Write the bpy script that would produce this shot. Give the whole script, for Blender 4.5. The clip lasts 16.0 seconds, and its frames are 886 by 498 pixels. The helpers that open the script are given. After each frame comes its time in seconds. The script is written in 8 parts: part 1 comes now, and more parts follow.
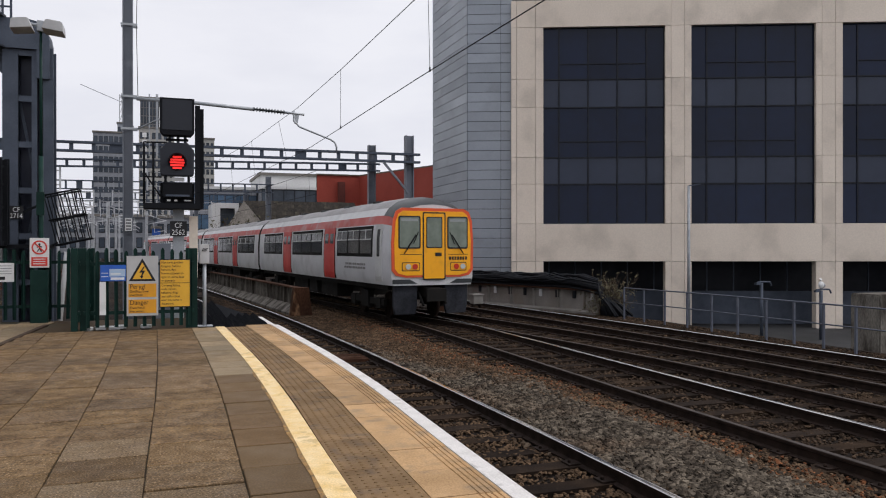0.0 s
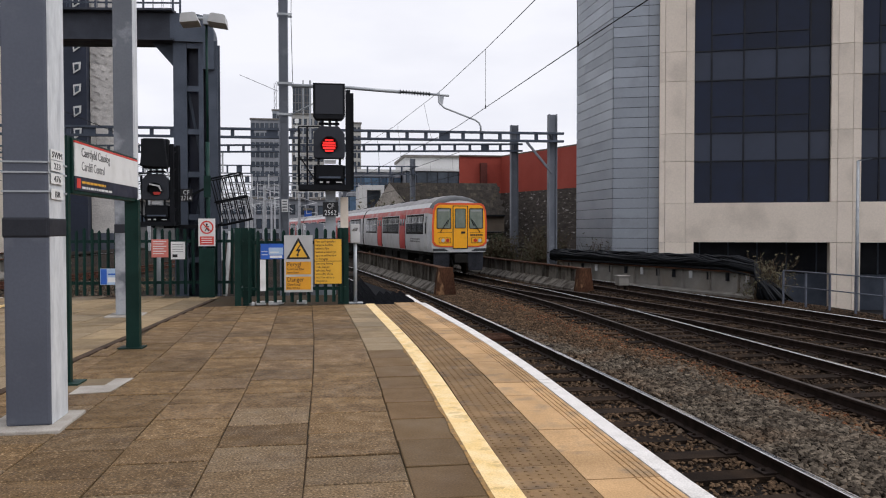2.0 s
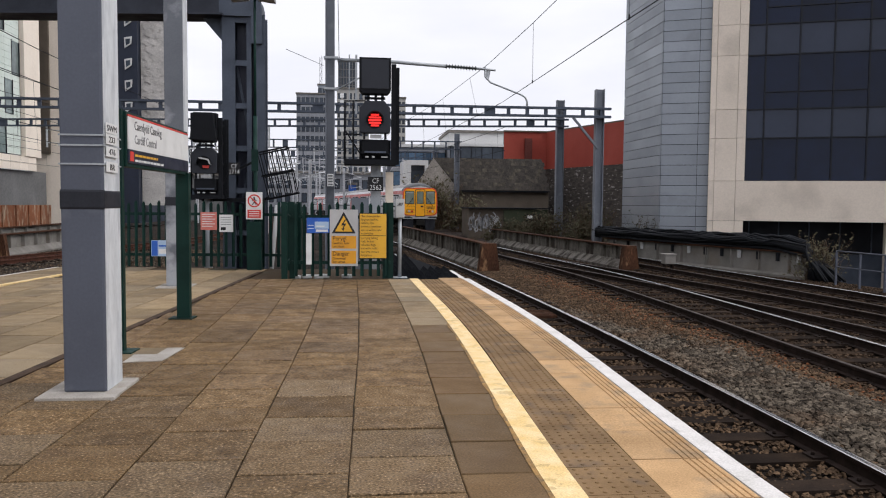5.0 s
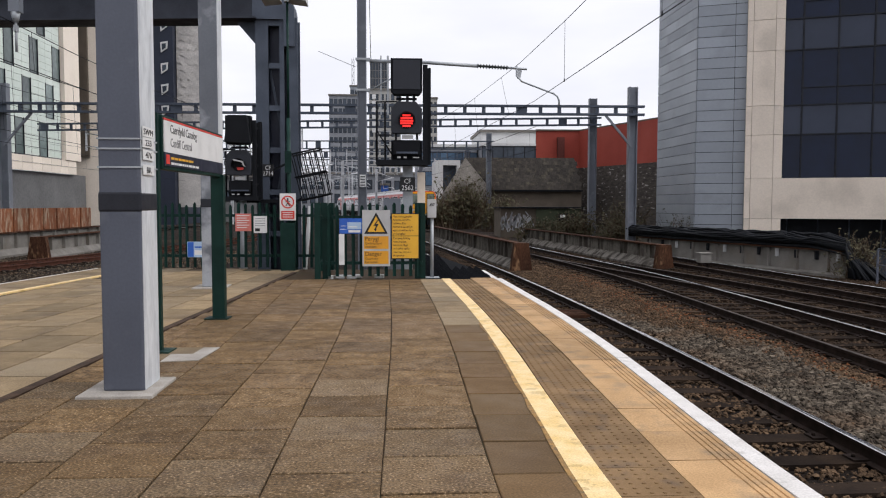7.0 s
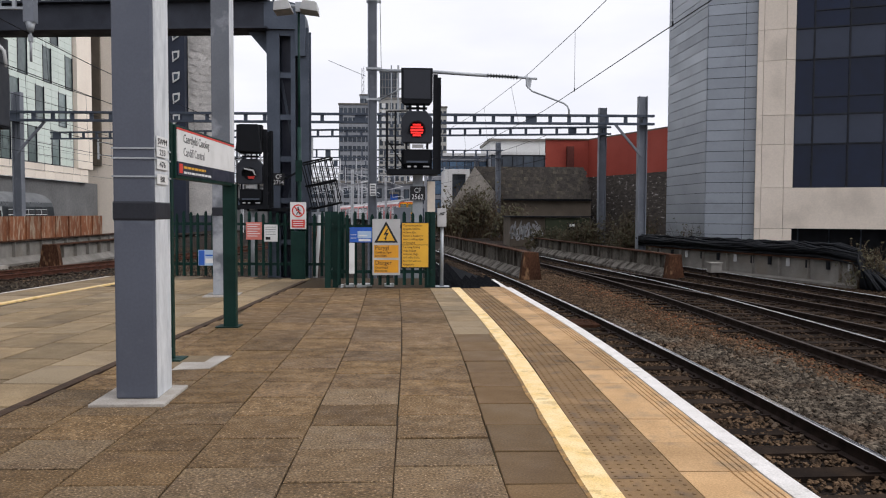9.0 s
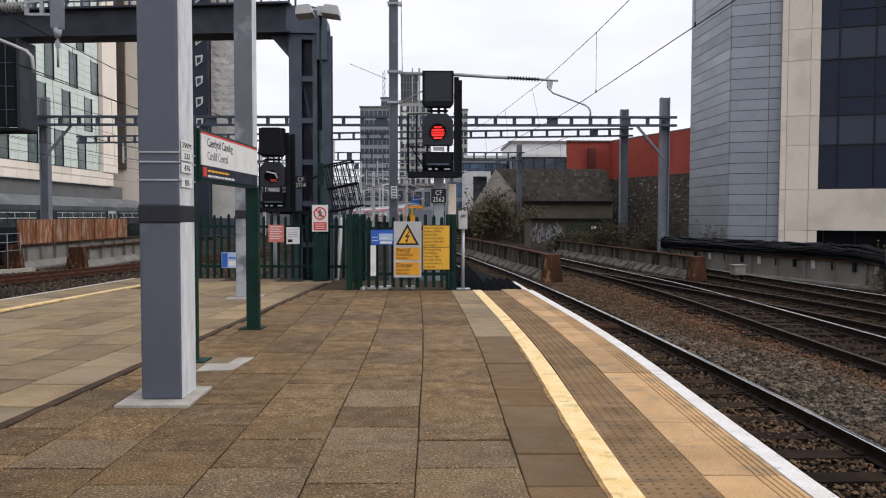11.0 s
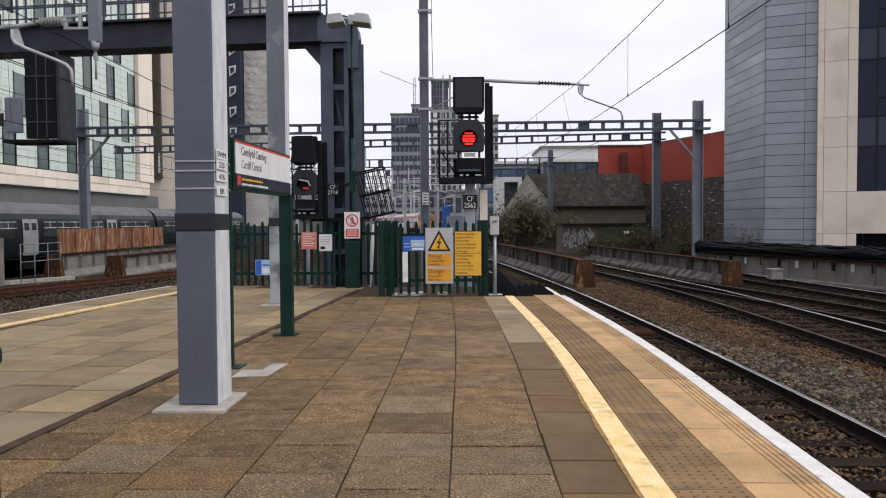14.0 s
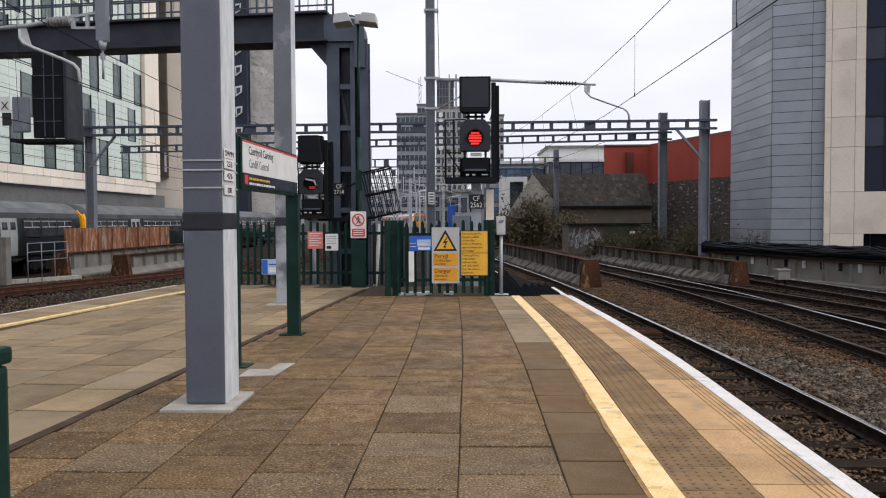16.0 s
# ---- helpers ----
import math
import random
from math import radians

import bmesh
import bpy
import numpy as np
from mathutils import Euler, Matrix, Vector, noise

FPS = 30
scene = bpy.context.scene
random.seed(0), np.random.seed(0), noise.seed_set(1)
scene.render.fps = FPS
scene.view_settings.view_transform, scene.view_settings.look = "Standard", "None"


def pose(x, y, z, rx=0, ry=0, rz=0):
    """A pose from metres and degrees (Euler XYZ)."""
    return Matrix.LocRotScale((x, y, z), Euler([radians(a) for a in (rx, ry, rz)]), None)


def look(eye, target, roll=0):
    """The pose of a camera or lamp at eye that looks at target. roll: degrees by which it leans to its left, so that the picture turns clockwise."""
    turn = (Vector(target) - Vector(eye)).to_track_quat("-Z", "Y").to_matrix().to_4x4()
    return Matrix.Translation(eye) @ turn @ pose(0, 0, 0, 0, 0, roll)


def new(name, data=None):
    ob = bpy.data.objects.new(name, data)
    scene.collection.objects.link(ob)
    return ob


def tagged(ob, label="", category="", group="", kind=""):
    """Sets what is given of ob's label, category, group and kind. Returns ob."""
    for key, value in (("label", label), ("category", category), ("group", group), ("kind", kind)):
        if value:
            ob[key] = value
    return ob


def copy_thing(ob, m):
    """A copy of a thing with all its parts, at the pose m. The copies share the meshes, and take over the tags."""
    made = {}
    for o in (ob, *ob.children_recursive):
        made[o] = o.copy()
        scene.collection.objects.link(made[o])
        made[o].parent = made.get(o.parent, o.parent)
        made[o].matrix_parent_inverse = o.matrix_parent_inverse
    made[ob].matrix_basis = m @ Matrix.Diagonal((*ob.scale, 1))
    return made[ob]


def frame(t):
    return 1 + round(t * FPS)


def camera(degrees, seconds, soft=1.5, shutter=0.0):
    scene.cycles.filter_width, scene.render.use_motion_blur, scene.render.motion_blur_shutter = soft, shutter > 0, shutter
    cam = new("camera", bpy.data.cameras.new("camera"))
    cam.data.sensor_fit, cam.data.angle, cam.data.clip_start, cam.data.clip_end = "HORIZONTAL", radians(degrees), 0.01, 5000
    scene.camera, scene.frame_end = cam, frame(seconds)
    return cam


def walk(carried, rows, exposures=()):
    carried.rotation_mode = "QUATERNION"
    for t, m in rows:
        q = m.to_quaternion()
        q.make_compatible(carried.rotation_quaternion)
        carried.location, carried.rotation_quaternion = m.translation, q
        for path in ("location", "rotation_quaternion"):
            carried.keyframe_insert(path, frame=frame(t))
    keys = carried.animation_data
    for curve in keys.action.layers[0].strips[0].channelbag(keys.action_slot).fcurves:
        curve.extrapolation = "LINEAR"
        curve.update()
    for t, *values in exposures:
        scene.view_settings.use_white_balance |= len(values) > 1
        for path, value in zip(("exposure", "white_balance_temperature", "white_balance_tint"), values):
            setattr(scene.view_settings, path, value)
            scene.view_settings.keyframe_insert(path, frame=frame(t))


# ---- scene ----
cam = camera(59.36, 16.0, 1.1)
PATH = [
    (0.0, pose(0.120, -0.059, 1.418, 89.93, 0.04, -19.69)),
    (0.5, pose(0.104, -0.048, 1.416, 89.81, 0.00, -17.41)),
    (1.0, pose(0.088, -0.046, 1.415, 89.51, 0.10, -15.11)),
    (1.5, pose(0.077, -0.005, 1.403, 89.05, 0.21, -10.68)),
    (2.0, pose(0.064, 0.004, 1.394, 88.53, 0.07, -9.31)),
    (2.5, pose(0.065, 0.013, 1.392, 87.91, -0.14, -8.61)),
    (3.0, pose(0.061, 0.016, 1.398, 87.39, -0.35, -8.28)),
    (3.5, pose(0.050, 0.018, 1.399, 87.08, -0.58, -7.87)),
    (4.0, pose(0.043, 0.035, 1.395, 86.89, -0.66, -7.39)),
    (6.5, pose(0.038, 0.001, 1.398, 86.63, -0.15, -4.17)),
    (7.0, pose(0.045, 0.018, 1.396, 86.70, -0.10, -3.75)),
    (7.5, pose(0.042, 0.017, 1.397, 86.78, -0.08, -3.49)),
    (8.0, pose(0.041, 0.019, 1.402, 86.92, -0.13, -3.30)),
    (8.5, pose(0.038, 0.012, 1.404, 87.16, -0.15, -3.24)),
    (9.0, pose(0.027, 0.004, 1.403, 87.34, -0.24, -3.08)),
    (11.5, pose(0.021, -0.011, 1.404, 87.51, -0.10, -0.89)),
    (12.0, pose(0.018, -0.011, 1.407, 87.46, -0.09, -0.20)),
    (12.5, pose(0.019, -0.003, 1.404, 87.53, 0.01, 0.22)),
    (13.0, pose(0.022, -0.014, 1.403, 87.79, 0.11, 0.48)),
    (13.5, pose(0.024, -0.019, 1.407, 87.87, 0.28, 0.66)),
    (14.0, pose(0.018, -0.011, 1.401, 87.97, 0.36, 0.76)),
    (14.5, pose(0.013, -0.015, 1.405, 88.01, 0.36, 0.83)),
    (15.0, pose(0.012, -0.004, 1.401, 88.03, 0.40, 0.91)),
    (15.5, pose(0.010, -0.007, 1.401, 88.03, 0.39, 1.03)),
    (16.0, pose(-0.001, 0.001, 1.400, 87.95, 0.28, 1.15)),
]
walk(cam, PATH, [(0, -0.2), (1.0, -0.15), (2.0, -0.06), (3.5, 0.0), (16, 0.0)])

# ---- light ----
SUN_EL, SUN_AZ = radians(40), radians(108)
world = bpy.data.worlds.new("overcast_sky")
scene.world = world
world.use_nodes = True
wn, wl = world.node_tree.nodes, world.node_tree.links
wn.clear()
w_out, w_bg = wn.new("ShaderNodeOutputWorld"), wn.new("ShaderNodeBackground")
w_sky, w_mix, w_noise = wn.new("ShaderNodeTexSky"), wn.new("ShaderNodeMix"), wn.new("ShaderNodeTexNoise")
w_tc, w_map, w_ramp = wn.new("ShaderNodeTexCoord"), wn.new("ShaderNodeMapping"), wn.new("ShaderNodeValToRGB")
w_sky.sky_type, w_sky.sun_disc, w_sky.sun_elevation, w_sky.sun_rotation = "NISHITA", False, SUN_EL, SUN_AZ
w_map.inputs["Scale"].default_value = (1.0, 1.0, 3.0)
w_noise.inputs["Scale"].default_value, w_noise.inputs["Detail"].default_value = 2.2, 7
w_ramp.color_ramp.elements[0].position, w_ramp.color_ramp.elements[0].color = 0.33, (8.4, 8.5, 9.5, 1)
w_ramp.color_ramp.elements[1].position, w_ramp.color_ramp.elements[1].color = 0.6, (10.4, 10.4, 11.1, 1)
w_mix.data_type, w_mix.inputs["Factor"].default_value = "RGBA", 0.93
w_bg.inputs["Strength"].default_value = 0.1
wl.new(w_tc.outputs["Generated"], w_map.inputs["Vector"])
wl.new(w_map.outputs["Vector"], w_noise.inputs["Vector"])
wl.new(w_noise.outputs["Fac"], w_ramp.inputs["Fac"])
wl.new(w_sky.outputs["Color"], w_mix.inputs[6])
wl.new(w_ramp.outputs["Color"], w_mix.inputs[7])
# an overcast sky is brighter overhead than along the horizon
w_sep, w_grad, w_mul = wn.new("ShaderNodeSeparateXYZ"), wn.new("ShaderNodeMapRange"), wn.new("ShaderNodeVectorMath")
w_grad.interpolation_type = "SMOOTHSTEP"
for w_i, w_v in enumerate((0.3, 1.0, 1.0, 1.7)):
    w_grad.inputs[w_i + 1].default_value = w_v
w_mul.operation = "MULTIPLY"
wl.new(w_tc.outputs["Generated"], w_sep.inputs[0])
wl.new(w_sep.outputs["Z"], w_grad.inputs[0])
wl.new(w_mix.outputs[2], w_mul.inputs[0])
wl.new(w_grad.outputs[0], w_mul.inputs[1])
wl.new(w_mul.outputs[0], w_bg.inputs["Color"])
wl.new(w_bg.outputs["Background"], w_out.inputs["Surface"])
sun_data = bpy.data.lights.new("sun", "SUN")
sun_data.energy, sun_data.angle, sun_data.color = 1.3, radians(30), (1.0, 0.965, 0.92)
sun_ob = new("sun", sun_data)
sun_ob.matrix_basis = look((0, 0, 30), (-math.sin(SUN_AZ) * math.cos(SUN_EL), -math.cos(SUN_AZ) * math.cos(SUN_EL), 30 - math.sin(SUN_EL)))
scene.view_settings.exposure = 0.0


# ---- materials ----
def mat(name, c1, c2=None, rough=0.7, metal=0.0, scale=5.0, fine=70.0, fine_amt=0.18, bump=0.25, dist=0.006, rand=0.0, stain=None, stain_scale=1.1, stain_lo=0.52, stain_hi=0.68, stain_amt=0.6, stretch=None, rough_var=0.12, spec=0.3, speck=None, speck_scale=45.0, speck_lo=0.6, speck_amt=0.5, island=False, alt=None):
    m = bpy.data.materials.new(name)
    m.use_nodes = True
    n, l = m.node_tree.nodes, m.node_tree.links
    bsdf = n["Principled BSDF"]
    bsdf.inputs["Roughness"].default_value, bsdf.inputs["Metallic"].default_value = rough, metal
    bsdf.inputs["Specular IOR Level"].default_value = spec
    tc, info = n.new("ShaderNodeTexCoord"), n.new("ShaderNodeObjectInfo")
    shift = n.new("ShaderNodeVectorMath")
    shift.operation = "MULTIPLY_ADD"
    l.new(info.outputs["Random"], shift.inputs[0])
    shift.inputs[1].default_value = (31.0, 47.0, 19.0)
    l.new(tc.outputs["Object"], shift.inputs[2])
    vec = shift.outputs[0]
    if stretch:
        mp = n.new("ShaderNodeMapping")
        mp.inputs["Scale"].default_value = stretch
        l.new(vec, mp.inputs["Vector"])
        vec = mp.outputs["Vector"]

    def noise_at(s, d=5):
        t = n.new("ShaderNodeTexNoise")
        t.inputs["Scale"].default_value, t.inputs["Detail"].default_value = s, d
        l.new(vec, t.inputs["Vector"])
        return t.outputs["Fac"]

    def blend(fac, a, b, mode="MIX"):
        x = n.new("ShaderNodeMix")
        x.data_type, x.blend_type = "RGBA", mode
        for sock, v in ((x.inputs["Factor"], fac), (x.inputs[6], a), (x.inputs[7], b)):
            if isinstance(v, tuple):
                sock.default_value = (*v, 1)
            elif isinstance(v, (int, float)):
                sock.default_value = v
            else:
                l.new(v, sock)
        return x.outputs[2]

    def band(fac, lo, hi, a=0.0, b=1.0):
        r = n.new("ShaderNodeMapRange")
        l.new(fac, r.inputs[0])
        for i, v in enumerate((lo, hi, a, b)):
            r.inputs[i + 1].default_value = v
        return r.outputs[0]

    coarse, grain = noise_at(scale), noise_at(fine, 3)
    c2 = c2 or tuple(v * 0.78 for v in c1)
    col = blend(band(coarse, 0.32, 0.68), c1, c2)
    if alt:
        # pieces differ in tint as well as in tone
        turn = n.new("ShaderNodeMath")
        turn.operation = "FRACT"
        times = n.new("ShaderNodeMath")
        times.operation = "MULTIPLY"
        l.new(info.outputs["Random"], times.inputs[0])
        times.inputs[1].default_value = 17.3
        l.new(times.outputs[0], turn.inputs[0])
        col = blend(band(turn.outputs[0], 0.35, 0.95), col, alt)
    if stain:
        col = blend(band(noise_at(stain_scale, 8), stain_lo, stain_hi, 0.0, stain_amt), col, stain)
    if speck:
        col = blend(band(noise_at(speck_scale, 2), speck_lo, speck_lo + 0.06, 0.0, speck_amt), col, speck)
    hsv = n.new("ShaderNodeHueSaturation")
    l.new(col, hsv.inputs["Color"])
    total = n.new("ShaderNodeMath")
    total.operation = "MULTIPLY"
    l.new(band(grain, 0.25, 0.75, 1 - fine_amt, 1 + fine_amt), total.inputs[0])
    chance = n.new("ShaderNodeNewGeometry").outputs["Random Per Island"] if island else info.outputs["Random"]
    l.new(band(chance, 0, 1, 1 - rand, 1 + rand), total.inputs[1])
    l.new(total.outputs[0], hsv.inputs["Value"])
    l.new(hsv.outputs["Color"], bsdf.inputs["Base Color"])
    l.new(band(coarse, 0.3, 0.7, max(rough - rough_var, 0.02), min(rough + rough_var, 1)), bsdf.inputs["Roughness"])
    if bump:
        bp = n.new("ShaderNodeBump")
        bp.inputs["Strength"].default_value, bp.inputs["Distance"].default_value = bump, dist
        l.new(grain, bp.inputs["Height"])
        l.new(bp.outputs["Normal"], bsdf.inputs["Normal"])
    return m


def glow(name, col, strength):
    m = bpy.data.materials.new(name)
    m.use_nodes = True
    b = m.node_tree.nodes["Principled BSDF"]
    b.inputs["Base Color"].default_value = (*col, 1)
    b.inputs["Emission Color"].default_value, b.inputs["Emission Strength"].default_value = (*col, 1), strength
    return m


M_SLAB = mat("slab_concrete", (0.168, 0.103, 0.045), (0.12, 0.073, 0.032), alt=(0.148, 0.095, 0.05), spec=0.2, rough=0.72, rough_var=0.2, scale=6.0, fine=48, fine_amt=0.75, rand=0.24, speck=(0.33, 0.245, 0.155), speck_scale=46.0, speck_lo=0.65, speck_amt=0.5, stain=(0.07, 0.044, 0.025), stain_scale=3.0, stain_lo=0.48, stain_hi=0.7, stain_amt=0.6, bump=0.9, dist=0.008)
M_SLAB_GRITTY = mat("slab_exposed_aggregate", (0.156, 0.097, 0.044), (0.117, 0.072, 0.033), alt=(0.154, 0.107, 0.061), spec=0.2, rough=0.74, rough_var=0.18, scale=7.0, fine=70, fine_amt=0.8, rand=0.2, speck=(0.34, 0.255, 0.17), speck_scale=70.0, speck_lo=0.64, speck_amt=0.5, stain=(0.075, 0.048, 0.028), stain_scale=2.6, stain_lo=0.5, stain_hi=0.72, stain_amt=0.6, bump=1.0, dist=0.009)
M_SLAB_SMOOTH = mat("slab_worn_smooth", (0.148, 0.087, 0.036), (0.115, 0.067, 0.028), alt=(0.125, 0.079, 0.037), spec=0.2, rough=0.7, scale=3.0, fine=80, fine_amt=0.3, rand=0.16, speck=(0.26, 0.19, 0.12), speck_scale=50.0, speck_lo=0.7, speck_amt=0.5, stain=(0.085, 0.052, 0.028), stain_scale=1.6, stain_lo=0.5, stain_hi=0.75, stain_amt=0.5, bump=0.4, dist=0.004)
M_SLAB_PALE = mat("slab_pale", (0.25, 0.18, 0.1), (0.2, 0.143, 0.08), alt=(0.225, 0.172, 0.108), spec=0.25, rough=0.78, scale=4.0, fine=110, fine_amt=0.4, rand=0.22, stain=(0.11, 0.08, 0.052), stain_scale=1.7, stain_lo=0.48, stain_hi=0.72, stain_amt=0.65, bump=0.35, dist=0.004)
M_JOINT = mat("joint_dirt", (0.04, 0.026, 0.014), (0.065, 0.041, 0.02), rough=0.95, scale=5, stain=(0.03, 0.04, 0.02), bump=0.5)
M_COPING = mat("coping_slab", (0.45, 0.28, 0.135), (0.36, 0.222, 0.106), rough=0.85, scale=3, fine=90, fine_amt=0.25, rand=0.2, stain=(0.2, 0.15, 0.1), stain_scale=5, bump=0.25)
M_TACTILE = mat("tactile_slab", (0.215, 0.131, 0.06), (0.155, 0.094, 0.043), rough=0.85, scale=3, fine=120, rand=0.14, stain=(0.08, 0.06, 0.045), stain_scale=5, bump=0.25)
M_YELLOW = mat("line_paint_yellow", (0.78, 0.6, 0.33), (0.7, 0.48, 0.19), rough=0.6, scale=6, fine=90, fine_amt=0.22, stain=(0.45, 0.3, 0.12), stain_scale=9, stain_lo=0.59, stain_hi=0.62, bump=0.3)
M_OLD_YELLOW = mat("old_amber_paint", (0.36, 0.2, 0.055), (0.2, 0.12, 0.05), rough=0.75, scale=9, fine=90, fine_amt=0.3, stain=(0.12, 0.08, 0.045), stain_scale=12, stain_lo=0.5, stain_hi=0.6, stain_amt=0.8, bump=0.3)
M_WHITE_LINE = mat("line_paint_white", (0.66, 0.63, 0.6), (0.56, 0.535, 0.5), rough=0.6, scale=5, fine=90, stain=(0.35, 0.33, 0.3), stain_scale=8, stain_lo=0.6, stain_hi=0.68, bump=0.3)
M_CONC = mat("weathered_concrete", (0.2, 0.185, 0.165), (0.14, 0.13, 0.115), rough=0.85, scale=1.6, stain=(0.12, 0.115, 0.105), stain_scale=0.9, bump=0.3)
M_PAD = mat("pale_mortar", (0.38, 0.35, 0.31), (0.29, 0.265, 0.235), rough=0.85, scale=5, stain=(0.25, 0.22, 0.18), stain_scale=6)
M_EARTH = mat("track_bed", (0.016, 0.0115, 0.0085), (0.013, 0.009, 0.007), rough=0.95, scale=0.6, fine=28, fine_amt=0.5, stain=(0.055, 0.03, 0.016), stain_scale=0.35, spec=0.1, bump=1.0, dist=0.04)
M_STREET = mat("street_ground", (0.04, 0.04, 0.042), (0.03, 0.03, 0.03), rough=0.9, scale=0.3, fine=30)
M_STONE = mat("ballast_stone", (0.12, 0.098, 0.074), (0.034, 0.027, 0.021), spec=0.06, island=True, rand=0.75, rough=0.9, scale=6.0, fine=60, stain=(0.1, 0.06, 0.035), stain_scale=0.6, stain_lo=0.5, stain_hi=0.65, stain_amt=0.6, bump=0.2)
M_STONE_BROWN = mat("rusty_ballast_stone", (0.125, 0.079, 0.046), (0.04, 0.027, 0.018), spec=0.08, island=True, rand=0.5, rough=0.9, scale=5.0, fine=60, stain=(0.045, 0.03, 0.02), stain_scale=0.5, stain_lo=0.55, stain_hi=0.7, stain_amt=0.6, bump=0.2)
M_STONE_DARK = mat("oily_dark_stone", (0.072, 0.047, 0.03), (0.022, 0.016, 0.012), spec=0.06, island=True, rand=0.5, rough=0.9, scale=5.0, fine=60, stain=(0.1, 0.07, 0.045), stain_scale=0.45, stain_lo=0.56, stain_hi=0.68, stain_amt=0.6, bump=0.2)
M_STONE_RUST = mat("rust_orange_stone", (0.19, 0.078, 0.036), (0.085, 0.034, 0.017), spec=0.06, island=True, rand=0.5, rough=0.9, scale=5.0, fine=60, bump=0.2)
M_RAIL_SIDE = mat("rail_rust", (0.026, 0.016, 0.012), (0.015, 0.01, 0.008), spec=0.12, rough=0.8, scale=6, bump=0.3)
M_RAIL_RUSTY = mat("red_rail_rust", (0.085, 0.036, 0.024), (0.05, 0.023, 0.016), spec=0.1, rough=0.85, scale=6, fine=40, bump=0.3)
M_RAIL_TOP = mat("rail_head_steel", (0.72, 0.72, 0.72), (0.55, 0.54, 0.53), rough=0.24, metal=1.0, scale=3, fine_amt=0.1, bump=0.05, stretch=(30, 0.3, 1))
M_RAIL_DULL = mat("rail_head_dull", (0.06, 0.045, 0.038), (0.035, 0.027, 0.022), rough=0.6, metal=0.3, scale=3, bump=0.1)
M_SLEEPER = mat("sleeper_timber", (0.026, 0.018, 0.013), (0.015, 0.011, 0.009), rough=0.95, rough_var=0.04, scale=4, fine=50, rand=0.35, stain=(0.055, 0.034, 0.02), spec=0.05, bump=0.6, dist=0.01)
M_GALV = mat("galvanised_steel", (0.4, 0.42, 0.44), (0.32, 0.34, 0.36), rough=0.55, metal=0.35, scale=3, fine=40, fine_amt=0.08, bump=0.08, stain=(0.46, 0.48, 0.5), stain_scale=2.2)
M_GALV_PALE = mat("pale_galvanised_steel", (0.6, 0.61, 0.63), (0.46, 0.47, 0.49), rough=0.6, metal=0.1, scale=3, fine=40, bump=0.05)
M_COLUMN = mat("column_grey_paint", (0.185, 0.2, 0.23), (0.15, 0.163, 0.188), rough=0.5, metal=0.1, scale=1.2, fine=50, fine_amt=0.06, bump=0.06, stain=(0.34, 0.36, 0.38), stain_scale=2.4, stain_lo=0.6, stain_hi=0.75, stain_amt=0.45)
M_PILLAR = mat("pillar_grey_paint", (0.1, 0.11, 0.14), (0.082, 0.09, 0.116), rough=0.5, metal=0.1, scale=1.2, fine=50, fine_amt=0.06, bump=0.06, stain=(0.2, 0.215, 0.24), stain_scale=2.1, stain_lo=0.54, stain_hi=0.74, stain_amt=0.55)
M_PILLAR_WORN = mat("pillar_peeling_paint", (0.15, 0.162, 0.185), (0.12, 0.13, 0.15), rough=0.5, metal=0.1, scale=1.2, fine=40, fine_amt=0.08, bump=0.06, stain=(0.42, 0.44, 0.47), stain_scale=1.7, stain_lo=0.5, stain_hi=0.62, stain_amt=0.75)
M_HOOD_FACE = mat("signal_head_face", (0.02, 0.023, 0.031), (0.026, 0.029, 0.038), spec=0.3, rough=0.5, scale=3, bump=0.05)
# pillar's right face: light from that side is put into this paler colour
M_PILLAR_LIT_SIDE = mat("pillar_lit_side", (0.66, 0.68, 0.7), (0.52, 0.54, 0.56), rough=0.5, metal=0.05, scale=5.0, fine=60, fine_amt=0.1, bump=0.05, stain=(0.36, 0.38, 0.41), stain_scale=7.0, stain_lo=0.52, stain_hi=0.66, stain_amt=0.6, stretch=(1, 1, 0.25))
M_GANTRY = mat("gantry_grey_paint", (0.085, 0.1, 0.13), (0.062, 0.074, 0.097), spec=0.2, rough=0.55, metal=0.2, scale=2, fine=40, fine_amt=0.1, bump=0.1)
M_BEAM = mat("beam_dark_paint", (0.045, 0.05, 0.066), (0.034, 0.038, 0.05), rough=0.55, metal=0.2, scale=2, fine=40, fine_amt=0.12, bump=0.1)
M_BLACK = mat("matt_black", (0.006, 0.007, 0.009), (0.011, 0.012, 0.015), spec=0.14, rough=0.7, scale=4, bump=0.1)
M_RUBBER = mat("black_rubber", (0.006, 0.0065, 0.008), (0.01, 0.011, 0.013), spec=0.04, rough=0.95, rough_var=0.04, scale=4, bump=0.2)
M_BAND = mat("dark_band_paint", (0.02, 0.022, 0.03), rough=0.5, scale=4, bump=0.05)
M_GREEN = mat("fence_green_paint", (0.007, 0.033, 0.026), (0.004, 0.021, 0.017), spec=0.18, rough=0.5, scale=4, fine_amt=0.12, bump=0.1, rand=0.2)
M_SIGN_WHITE = mat("sign_white", (0.74, 0.74, 0.73), (0.68, 0.68, 0.67), rough=0.45, scale=3, fine_amt=0.03, bump=0.0, stain=(0.5, 0.5, 0.48), stain_scale=4, stain_amt=0.4)
M_SIGN_GREY = mat("sign_grey", (0.5, 0.5, 0.5), rough=0.5, scale=3, fine_amt=0.03, bump=0.0)
